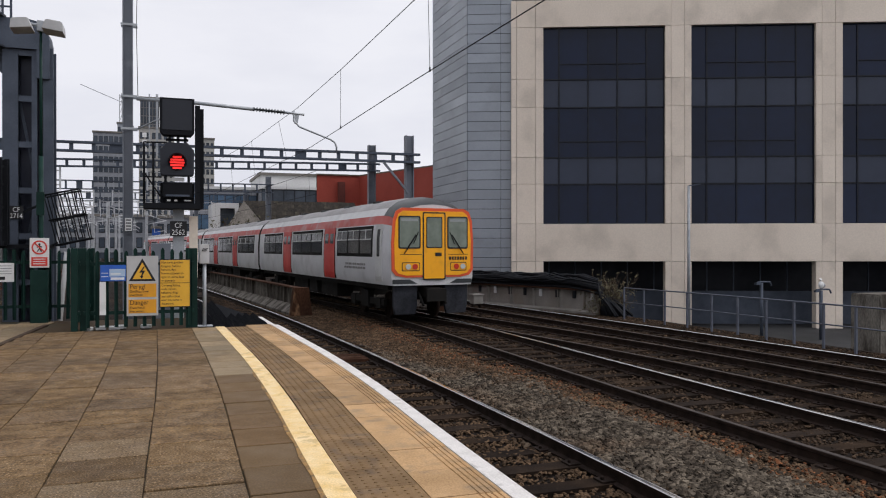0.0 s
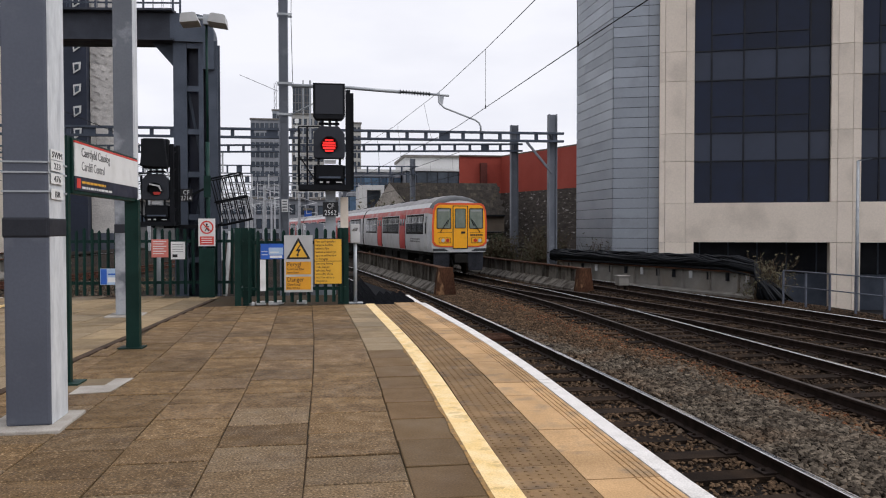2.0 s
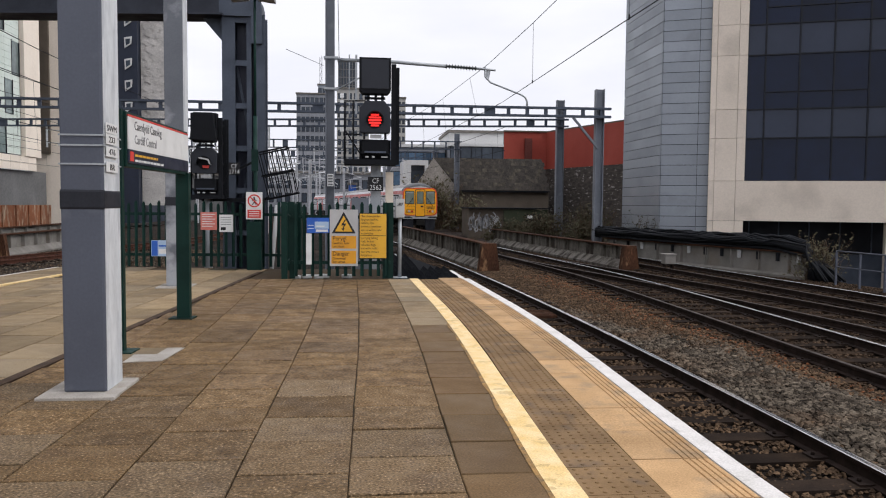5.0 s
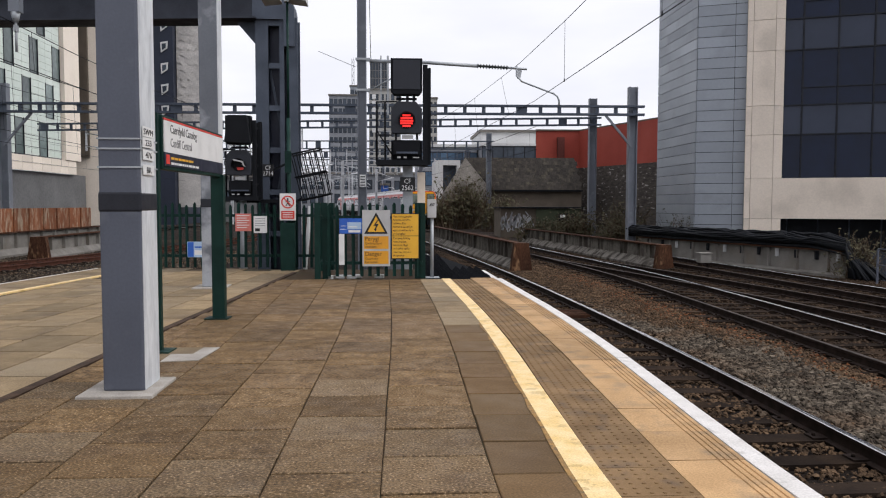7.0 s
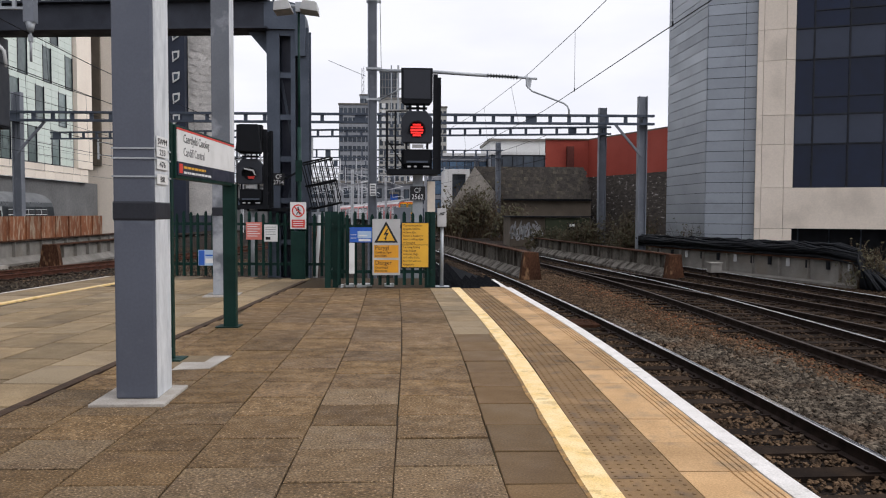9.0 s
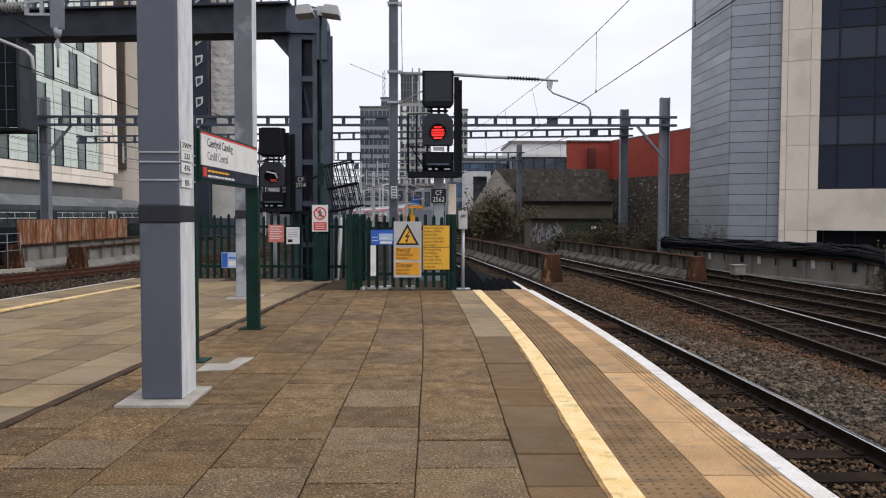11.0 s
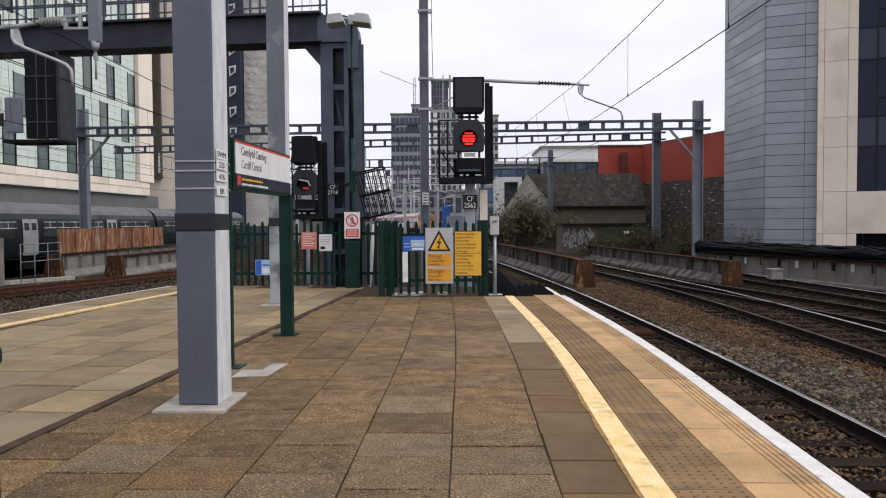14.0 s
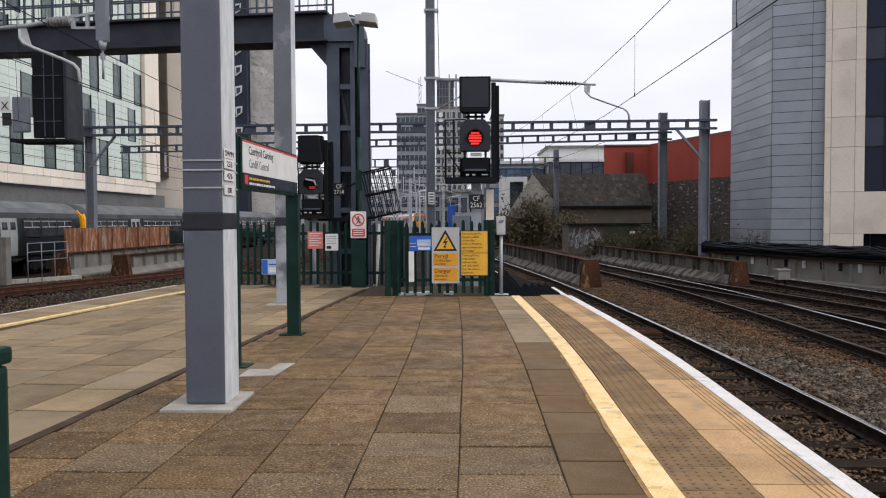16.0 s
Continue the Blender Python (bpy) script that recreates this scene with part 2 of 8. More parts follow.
M_SIGN_YELLOW = mat("sign_yellow", (0.74, 0.42, 0.045), (0.68, 0.37, 0.04), rough=0.45, scale=4, fine_amt=0.04, bump=0.0)
M_SIGN_AMBER = mat("sign_amber", (0.72, 0.34, 0.03), (0.66, 0.3, 0.03), rough=0.45, scale=4, fine_amt=0.04, bump=0.0)
M_SIGN_RED = mat("sign_red", (0.66, 0.06, 0.045), (0.58, 0.05, 0.04), rough=0.45, scale=4, fine_amt=0.04, bump=0.0)
M_SIGN_PINK = mat("sign_faded_red", (0.6, 0.19, 0.16), (0.54, 0.16, 0.13), rough=0.5, scale=4, fine_amt=0.05, bump=0.0)
M_SIGN_BLUE = mat("sign_blue", (0.03, 0.13, 0.52), (0.03, 0.1, 0.42), rough=0.45, scale=4, fine_amt=0.04, bump=0.0)
M_SIGN_PALE_BLUE = mat("sign_pale_blue", (0.42, 0.56, 0.74), rough=0.45, scale=4, fine_amt=0.04, bump=0.0)
M_NAVY = mat("sign_navy", (0.022, 0.026, 0.045), rough=0.45, scale=4, fine_amt=0.04, bump=0.0)
M_INK = mat("ink_dark", (0.02, 0.02, 0.022), rough=0.5, scale=4, bump=0.0)
M_INK_GREY = mat("ink_grey", (0.16, 0.16, 0.165), rough=0.5, scale=4, bump=0.0)
M_RUST = mat("rusty_steel", (0.075, 0.033, 0.018), (0.03, 0.016, 0.011), spec=0.08, rough=0.9, scale=3.2, fine=30, fine_amt=0.25, stain=(0.17, 0.11, 0.075), stain_scale=1.1, stain_lo=0.58, stain_hi=0.72, bump=0.4, stretch=(1, 1, 0.35))
M_PLATE_RUST = mat("streaked_rust_plate", (0.26, 0.095, 0.04), (0.17, 0.06, 0.028), rough=0.85, scale=2.0, fine=30, fine_amt=0.3, rand=0.25, stain=(0.44, 0.36, 0.26), stain_scale=6.0, stain_lo=0.5, stain_hi=0.68, stain_amt=0.8, bump=0.4, stretch=(1, 1, 0.22))
M_END_RUST = mat("orange_rust_plate", (0.075, 0.034, 0.019), (0.04, 0.02, 0.013), spec=0.08, rough=0.9, scale=4.0, fine=25, fine_amt=0.4, stain=(0.26, 0.15, 0.08), stain_scale=5.0, stain_lo=0.55, stain_hi=0.68, stain_amt=0.7, bump=0.5, stretch=(1, 1, 0.4))
M_GIRDER = mat("girder_old_paint", (0.17, 0.155, 0.135), (0.1, 0.09, 0.078), rough=0.85, spec=0.1, scale=2.6, fine=30, fine_amt=0.4, stain=(0.03, 0.023, 0.018), stain_scale=2.6, stain_lo=0.46, stain_hi=0.64, stain_amt=0.8, bump=0.4, stretch=(1, 1, 0.3))
M_GIRDER_PALE = mat("girder_pale_paint", (0.25, 0.235, 0.215), (0.15, 0.14, 0.125), rough=0.8, scale=1.2, stain=(0.16, 0.13, 0.1), stain_scale=0.9, bump=0.3)
M_FACADE = mat("pale_stone_cladding", (0.79, 0.69, 0.58), (0.72, 0.625, 0.525), rough=0.8, scale=0.5, fine=14, fine_amt=0.06, rand=0.05, stain=(0.5, 0.44, 0.37), stain_scale=0.5, stain_amt=0.5, bump=0.15)
M_CLAD = mat("blue_grey_cladding", (0.32, 0.345, 0.38), (0.28, 0.305, 0.335), rough=0.4, metal=0.4, scale=0.35, fine=9, fine_amt=0.04, rand=0.06, stain=(0.17, 0.18, 0.19), stain_scale=0.6, stain_lo=0.6, stain_hi=0.75, stain_amt=0.4, bump=0.05)
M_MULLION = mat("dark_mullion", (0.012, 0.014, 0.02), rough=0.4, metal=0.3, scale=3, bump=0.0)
M_GLASS_DARK = mat("tinted_glass", (0.008, 0.015, 0.04), (0.007, 0.012, 0.03), spec=0.22, rough=0.07, scale=0.4, fine=3, fine_amt=0.1, bump=0.0, rand=0.25, rough_var=0.02)
M_SPANDREL = mat("spandrel_glass", (0.036, 0.045, 0.072), (0.03, 0.038, 0.06), spec=0.25, rough=0.14, scale=0.4, fine=3, fine_amt=0.05, bump=0.0, rand=0.08, rough_var=0.03)


# ---- building helpers ----
def box(bm, x0, x1, y0, y1, z0, z1, m=None):
    v = [bm.verts.new(p) for p in ((x0, y0, z0), (x1, y0, z0), (x1, y1, z0), (x0, y1, z0), (x0, y0, z1), (x1, y0, z1), (x1, y1, z1), (x0, y1, z1))]
    for f in ((3, 2, 1, 0), (4, 5, 6, 7), (0, 1, 5, 4), (1, 2, 6, 5), (2, 3, 7, 6), (3, 0, 4, 7)):
        bm.faces.new([v[i] for i in f])
    if m is not None:
        for q in v:
            q.co = m @ q.co
    return bm


def bar(bm, a, b, w, h=None, up=(0, 0, 1)):
    """A straight square bar from a to b, w wide and h high."""
    a, b = Vector(a), Vector(b)
    d = (b - a).normalized()
    s = d.cross(Vector(up))
    s = (s if s.length > 1e-4 else d.cross(Vector((1, 0, 0)))).normalized()
    u = s.cross(d)
    h = h or w
    m = Matrix((s, d, u)).transposed().to_4x4()
    m.translation = a
    return box(bm, -w / 2, w / 2, 0, (b - a).length, -h / 2, h / 2, m)


def rod(bm, a, b, r0, r1=None, seg=8, caps=True):
    a, b = Vector(a), Vector(b)
    r1 = r0 if r1 is None else r1
    d = (b - a).normalized()
    s = d.orthogonal().normalized()
    u = d.cross(s)
    ring = [[bm.verts.new(p + (s * math.cos(k * math.tau / seg) + u * math.sin(k * math.tau / seg)) * r) for k in range(seg)] for p, r in ((a, r0), (b, r1))]
    for k in range(seg):
        bm.faces.new((ring[0][k], ring[0][(k + 1) % seg], ring[1][(k + 1) % seg], ring[1][k])).smooth = True
    if caps:
        bm.faces.new(ring[0][::-1])
        bm.faces.new(ring[1])
    return bm


def pipe(bm, pts, r, seg=6):
    """One unbroken bent tube through the points."""
    pts = [Vector(p) for p in pts]
    rings = []
    s = None
    for i, p in enumerate(pts):
        d = (pts[min(i + 1, len(pts) - 1)] - pts[max(i - 1, 0)]).normalized()
        s = d.orthogonal().normalized() if s is None else (s - d * s.dot(d)).normalized()
        u = d.cross(s)
        rings.append([bm.verts.new(p + (s * math.cos(k * math.tau / seg) + u * math.sin(k * math.tau / seg)) * r) for k in range(seg)])
    for a, c in zip(rings, rings[1:]):
        for k in range(seg):
            bm.faces.new((a[k], a[(k + 1) % seg], c[(k + 1) % seg], c[k])).smooth = True
    bm.faces.new(rings[0][::-1])
    bm.faces.new(rings[-1])
    return bm


def prism(bm, outline, m, depth):
    """A flat outline in x, y, made depth thick along z, then moved by m."""
    lo = [bm.verts.new(m @ Vector((x, y, 0))) for x, y in outline]
    hi = [bm.verts.new(m @ Vector((x, y, depth))) for x, y in outline]
    n = len(lo)
    bm.faces.new(lo[::-1])
    bm.faces.new(hi)
    for k in range(n):
        bm.faces.new((lo[k], lo[(k + 1) % n], hi[(k + 1) % n], hi[k]))
    return bm


def i_profile(w, d, flange, web):
    """The outline of an H section whose flanges stand at both ends of x."""
    a, b, f, h = w / 2 + flange / 2, w / 2 - flange / 2, d / 2, web / 2
    return [(-a, -f), (-b, -f), (-b, -h), (b, -h), (b, -f), (a, -f), (a, f), (b, f), (b, h), (-b, h), (-b, f), (-a, f)]


def ribbed(bm, a, b, core, rib, n, seg=12):
    """A turned rod from a to b with n ribs, one closed body."""
    a, b = Vector(a), Vector(b)
    d = (b - a).normalized()
    s = d.orthogonal().normalized()
    u = d.cross(s)
    prof = [(0.0, core)]
    for k in range(n):
        prof += [((k + 0.25) / n, core), ((k + 0.4) / n, rib), ((k + 0.6) / n, rib * 0.92), ((k + 0.75) / n, core)]
    prof.append((1.0, core))
    rings = [[bm.verts.new(a.lerp(b, f) + (s * math.cos(i * math.tau / seg) + u * math.sin(i * math.tau / seg)) * r) for i in range(seg)] for f, r in prof]
    for p, q in zip(rings, rings[1:]):
        for i in range(seg):
            bm.faces.new((p[i], p[(i + 1) % seg], q[(i + 1) % seg], q[i]))
    bm.faces.new(rings[0][::-1])
    bm.faces.new(rings[-1])
    return bm


def place_of(ob):
    m = ob.matrix_basis.copy()
    return place_of(ob.parent) @ m if ob.parent else m


def finish(bm, name, material):
    bmesh.ops.recalc_face_normals(bm, faces=bm.faces)
    me = bpy.data.meshes.new(name)
    bm.to_mesh(me)
    bm.free()
    me.materials.append(material)
    return me


def thing(name, m, label, category, group="", kind=""):
    ob = new(name)
    ob.matrix_basis = m if isinstance(m, Matrix) else Matrix.Translation(m)
    return tagged(ob, label, category, group, kind)


def part(name, bm, material, parent, label="", local=False, bevel=0.0):
    """One mesh object under a thing or part; its bmesh is in the world's space unless local."""
    if bevel:
        bmesh.ops.recalc_face_normals(bm, faces=bm.faces)
        bmesh.ops.bevel(bm, geom=[e for e in bm.edges], offset=bevel, segments=2, affect="EDGES", profile=0.6, clamp_overlap=True)
    if not local:
        bm.transform(place_of(parent).inverted())
    ob = new(name, finish(bm, name, material))
    ob.parent = parent
    return tagged(ob, label)


def solid(name, bm, material, label, category, group="", kind="", at=(0, 0, 0)):
    """A thing that is one mesh."""
    m = at if isinstance(at, Matrix) else Matrix.Translation(at)
    bm.transform(m.inverted())
    ob = new(name, finish(bm, name, material))
    ob.matrix_basis = m
    return tagged(ob, label, category, group, kind)


def lettering(name, text, size, m, material, parent, align="LEFT", width=None, depth=0.0012, squeeze=1.0):
    """Raised letters with the built-in font: x along the line, z out of the surface; m is in the parent's space."""
    cu = bpy.data.curves.new(name, "FONT")
    cu.body, cu.size, cu.align_x, cu.extrude = text, size, align, depth
    cu.resolution_u = 2
    ob = new(name, cu)
    ob.data.materials.append(material)
    ob.parent = parent
    ob.matrix_basis = m @ Matrix.Diagonal((squeeze, 1, 1, 1))
    return ob


def BM():
    return bmesh.new()


RAIL_Z = -0.8


# ---- track lines: centre x at each y ----
def line_b(y):
    far = 9.51 - 0.0617 * y - 0.000393 * y * y
    if y >= 28:
        return far
    if y <= 8:
        return 7.65
    s = (y - 8) / 20
    h00, h01, h11 = 2 * s ** 3 - 3 * s ** 2 + 1, -2 * s ** 3 + 3 * s ** 2, s ** 3 - s ** 2
    return h00 * 7.65 + h01 * (9.51 - 0.0617 * 28 - 0.000393 * 784) + h11 * 20 * (-0.0837)


def line_a(y):
    if y >= 30:
        return line_b(y) - 4.62
    s = max(0.0, (y - 6) / 24)
    return 3.66 + (line_b(30) - 4.62 - 3.66) * s ** 1.9


def line_c(y):
    s = min(1.0, max(0.0, (y - 9) / 25))
    return line_b(y) + 2.68 * (1 - s * s * (3 - 2 * s))


def line_d(y):
    return 13.35 - 0.03 * y - 0.0012 * y * y if y < 35 else line_b(y) + 4.2


def line_e(y):
    s = min(25.0, y - 34)
    return -12.6 + 0.285 * s - (0.0057 * s * s if s > 0 else 0.0)


def line_f(y):
    return -22.7


FAR_RAIL_Z = -1.3
# ---- ground, bed, platform ----
bm = BM()
box(bm, -2500, 2500, -2500, 2500, -3.4, -2.4)
solid("ground", bm, M_STREET, "dark street ground around the railway", "ground", kind="structure")

bm = BM()
prism(bm, [(-19.8, -40), (15.6, -40), (15.6, 22), (14.9, 27), (14.0, 34), (14.0, 42), (30, 46), (30, 400), (-19.8, 400)], Matrix.Translation((0, 0, -2.6)), 2.6 + RAIL_Z - 0.2)
solid("track_bed", bm, M_EARTH, "dark brown ballast bed under the railway tracks", "track bed", kind="structure")

bm = BM()
box(bm, -45, -19.82, -40, 400, -2.6, FAR_RAIL_Z - 0.2)
solid("lower_track_bed", bm, M_EARTH, "dark brown bed under the lower distant track", "track bed", kind="structure")

PF_END = 14.5
bm = BM()
prism(bm, [(-10.57, -14), (2.02, -14), (2.02, 4), (2.09, 6), (2.15, 8.5), (2.12, 11), (2.02, PF_END), (-1.3, PF_END), (-1.3, 16.9), (-6.36, 17.3)], Matrix.Translation((0, 0, -1.0)), 0.983)
platform = solid("platform", bm, M_JOINT, "railway platform surfaced with worn concrete slabs", "platform", kind="structure")


BOW = ((3.9, 0.0), (5.0, 0.035), (6.0, 0.07), (7.0, 0.108), (8.0, 0.13), (9.2, 0.135), (10.6, 0.118), (12.5, 0.06), (14.5, 0.0), (16.5, -0.06))


def bow(y):
    """The platform edge bulges gently towards the track."""
    if y <= 3.9:
        return 0.0
    for (y0, a), (y1, c) in zip(BOW, BOW[1:]):
        if y <= y1:
            return a + (c - a) * (y - y0) / (y1 - y0)
    return BOW[-1][1]


def island_joint(y):
    return -2.78 + 0.075 * (y - 5)


def slab_mesh(name, w, d, h, material, bev=0.006):
    b = BM()
    top = [(-w / 2 + bev, -d / 2 + bev), (w / 2 - bev, -d / 2 + bev), (w / 2 - bev, d / 2 - bev), (-w / 2 + bev, d / 2 - bev)]
    out = [(-w / 2, -d / 2), (w / 2, -d / 2), (w / 2, d / 2), (-w / 2, d / 2)]
    rings = [[b.verts.new((x, y, z)) for x, y in o] for o, z in ((out, -h), (out, -bev * 0.7), (top, 0))]
    for lo, hi in zip(rings, rings[1:]):
        for k in range(4):
            b.faces.new((lo[k], lo[(k + 1) % 4], hi[(k + 1) % 4], hi[k]))
    b.faces.new(rings[2])
    return finish(b, name, material)


def piece(name, me, parent, m):
    ob = new(name, me)
    ob.parent = parent
    ob.matrix_basis = m
    return ob


rng = random.Random(4)
JOINTS_X = (-2.9, -2.3, -1.74, -1.165, -0.59, -0.012, 0.565, 1.0)
BENDS = (0.9, 0.8, 0.8, 0.65, 0.45, 0.35, 0.55, 0.8)
PITCH_Y = 0.556
slab_kinds = {}


def paving_slab(x0, x1, y, d, surface, turn=0.0):
    key = (round(x1 - x0, 2), round(d, 2), surface.name)
    if key not in slab_kinds:
        slab_kinds[key] = slab_mesh("paving_slab", key[0] - 0.009, key[1] - 0.022, 0.05, surface)
    piece("paving_slab", slab_kinds[key], platform, pose((x0 + x1) / 2, y + d / 2, rng.uniform(-0.003, 0.002), rng.uniform(-0.35, 0.35), rng.uniform(-0.25, 0.25), turn + rng.uniform(-0.15, 0.15)))


for k in range(len(JOINTS_X) - 1):
    y = 2.33 + (0.26 if k % 2 else 0.0) + (-0.05 if k == 6 else 0.0)
    row = 0
    while y < PF_END - 0.1:
        d = PITCH_Y + rng.choice((-0.02, 0.0, 0.0, 0.02))
        if y > 6.0 and k in (1, 2) and rng.random() < 0.25:
            d = 0.28
        d = min(d, PF_END - y)
        b = bow(y + d / 2)
        x0, x1 = JOINTS_X[k] + b * BENDS[k], JOINTS_X[k + 1] + b * BENDS[k + 1]
        x0 = max(x0, island_joint(y + d / 2) + 0.05)
        turn = -math.degrees((bow(y + d) - bow(y)) / d * (BENDS[k] + BENDS[k + 1]) / 2)
        if x1 - x0 > 0.12:
            pale = (k == 6 and y > 8.45) or (k == 3 and 3.3 < y < 3.7) or (k == 1 and 6.6 < y < 7.4)
            surface = M_SLAB_PALE if pale else M_SLAB_SMOOTH if k == 6 else M_SLAB_GRITTY if y < 5.6 + rng.uniform(-0.4, 1.6) else M_SLAB
            paving_slab(x0, x1, y, d, surface, turn)
        y += d
# paler slabs of the far half of the island, laid along the other edge
skew = math.degrees(math.atan(0.135))
for k in range(9):
    y = 1.5 - k * 0.1
    while y < 17.4:
        d = rng.choice((0.75, 0.9, 0.9))
        u = -0.36 - k * 0.6
        cx = island_joint(y + d / 2) + 0.08 + u
        lim = -6.15 + 0.135 * (y + d / 2 - 11)
        if cx - 0.3 > lim and y + d < 17.2:
            key = ("p", d)
            if key not in slab_kinds:
                slab_kinds[key] = slab_mesh("paving_slab", 0.58, d - 0.03, 0.05, M_SLAB_PALE)
            piece("paving_slab", slab_kinds[key], platform, pose(cx, y + d / 2, rng.uniform(-0.003, 0.001), rng.uniform(-0.2, 0.2), rng.uniform(-0.2, 0.2), -4.3))
        y += d


def strip(name, x0, x1, y0, y1, z, h, material, parent, step=0.6, fx=bow, label=""):
    b = BM()
    n = max(1, int((y1 - y0) / step))
    rows = []
    for i in range(n + 1):
        y = y0 + (y1 - y0) * i / n
        rows.append([b.verts.new((x + fx(y), y, zz)) for x, zz in ((x0, z - h), (x0, z), (x1, z), (x1, z - h))])
    for a, c in zip(rows, rows[1:]):
        for k in range(3):
            b.faces.new((a[k], a[k + 1], c[k + 1], c[k]))
    b.faces.new(rows[0])
    b.faces.new(rows[-1][::-1])
    return part(name, b, material, parent, label)


strip("yellow_line", 0.972, 1.132, -3, PF_END, 0.006, 0.05, M_YELLOW, platform, step=0.35, fx=lambda y: bow(y) * 0.8, label="worn yellow painted safety line")
strip("old_yellow_edge", 0.945, 0.985, -3, 9.0, 0.0045, 0.05, M_OLD_YELLOW, platform, step=0.22, fx=lambda y: bow(y) * 0.8 + 0.006 * math.sin(y * 7.0) + 0.004 * math.sin(y * 19.0), label="older amber paint showing beside the yellow line")
strip("white_edge_line", 1.975, 2.1, -3, PF_END + 0.02, 0.004, 0.06, M_WHITE_LINE, platform, step=0.35, label="white painted platform edge")


def left_edge(y):
    return 0.135 * (y - 11)


strip("white_edge_line", -7.16, -7.12, -6, 17.2, 0.004, 0.06, M_WHITE_LINE, platform, fx=left_edge)
strip("yellow_line", -6.25, -6.13, -6, 17.2, 0.006, 0.05, M_YELLOW, platform, fx=left_edge)
far_me = slab_mesh("coping_slab", 0.845, 0.59, 0.05, M_SLAB_PALE)
y = 3.0
while y < 16.9:
    piece("coping_slab", far_me, platform, pose(-6.69 + left_edge(y + 0.3), y + 0.3, rng.uniform(-0.002, 0.0), 0, 0, -7.7))
    y += 0.602

# tactile tiles with blisters
b = BM()
box(b, -0.197, 0.197, -0.197, 0.197, -0.05, 0)
for i in range(6):
    for j in range(6):
        rod(b, (-0.164 + i * 0.0656, -0.164 + j * 0.0656, -0.001), (-0.164 + i * 0.0656, -0.164 + j * 0.0656, 0.0055), 0.013, 0.008, seg=6)
tactile_me = finish(b, "tactile_tile", M_TACTILE)
y = 2.4
while y < PF_END - 0.2:
    piece("tactile_tile", tactile_me, platform, pose(1.334 + bow(y + 0.2) * 0.93, y + 0.2, 0, 0, 0, -math.degrees((bow(y + 0.4) - bow(y)) / 0.4)))
    y += 0.4
# coping slabs with four grip grooves
def coping_mesh(d):
    b = BM()
    prof = [(-0.218, -0.05), (-0.218, 0.0)]
    for g in (0.068, 0.106, 0.144, 0.182):
        prof += [(g - 0.007, 0.0), (g - 0.004, -0.007), (g + 0.004, -0.007), (g + 0.007, 0.0)]
    prof += [(0.215, 0.0), (0.215, -0.05)]
    ends = [[b.verts.new((x, s * d / 2, z)) for x, z in prof] for s in (-1, 1)]
    for k in range(len(prof)):
        b.faces.new((ends[0][k], ends[0][(k + 1) % len(prof)], ends[1][(k + 1) % len(prof)], ends[1][k]))
    b.faces.new(ends[0])
    b.faces.new(ends[1][::-1])
    return finish(b, "coping_slab", M_COPING)


cop = {d: coping_mesh(d - 0.008) for d in (0.54, 0.58)}
y = 2.4
while y < PF_END - 0.1:
    d = rng.choice((0.54, 0.58))
    piece("coping_slab", cop[d], platform, pose(1.756 + bow(y + d / 2), y + d / 2, rng.uniform(-0.002, 0.001), 0, 0, -math.degrees((bow(y + d) - bow(y)) / d)))
    y += d

# the same paving goes on beneath and behind the camera
rest, rest_c, rest_t = BM(), BM(), BM()
for k in range(len(JOINTS_X) - 1):
    x0, x1 = JOINTS_X[k], JOINTS_X[k + 1]
    y = -3.0
    while y < 2.32:
        d = min(PITCH_Y, 2.33 + (0.26 if k % 2 else 0.0) - y)
        box(rest, x0 + 0.004, x1 - 0.004, y + 0.004, y + d - 0.004, -0.05, rng.uniform(-0.004, 0.0))
        y += d
for k in range(9):
    box(rest_c, 1.54, 1.965, -3 + k * 0.6 + 0.004, -3 + k * 0.6 + 0.596, -0.05, -0.001)
for k in range(13):
    box(rest_t, 1.14, 1.53, -3 + k * 0.4 + 0.004, -3 + k * 0.4 + 0.396, -0.05, -0.001)
tagged(part("paving_remainder", rest, M_SLAB, platform), kind="stuff")
tagged(part("coping_remainder", rest_c, M_COPING, platform), kind="stuff")
tagged(part("tactile_remainder", rest_t, M_TACTILE, platform), kind="stuff")
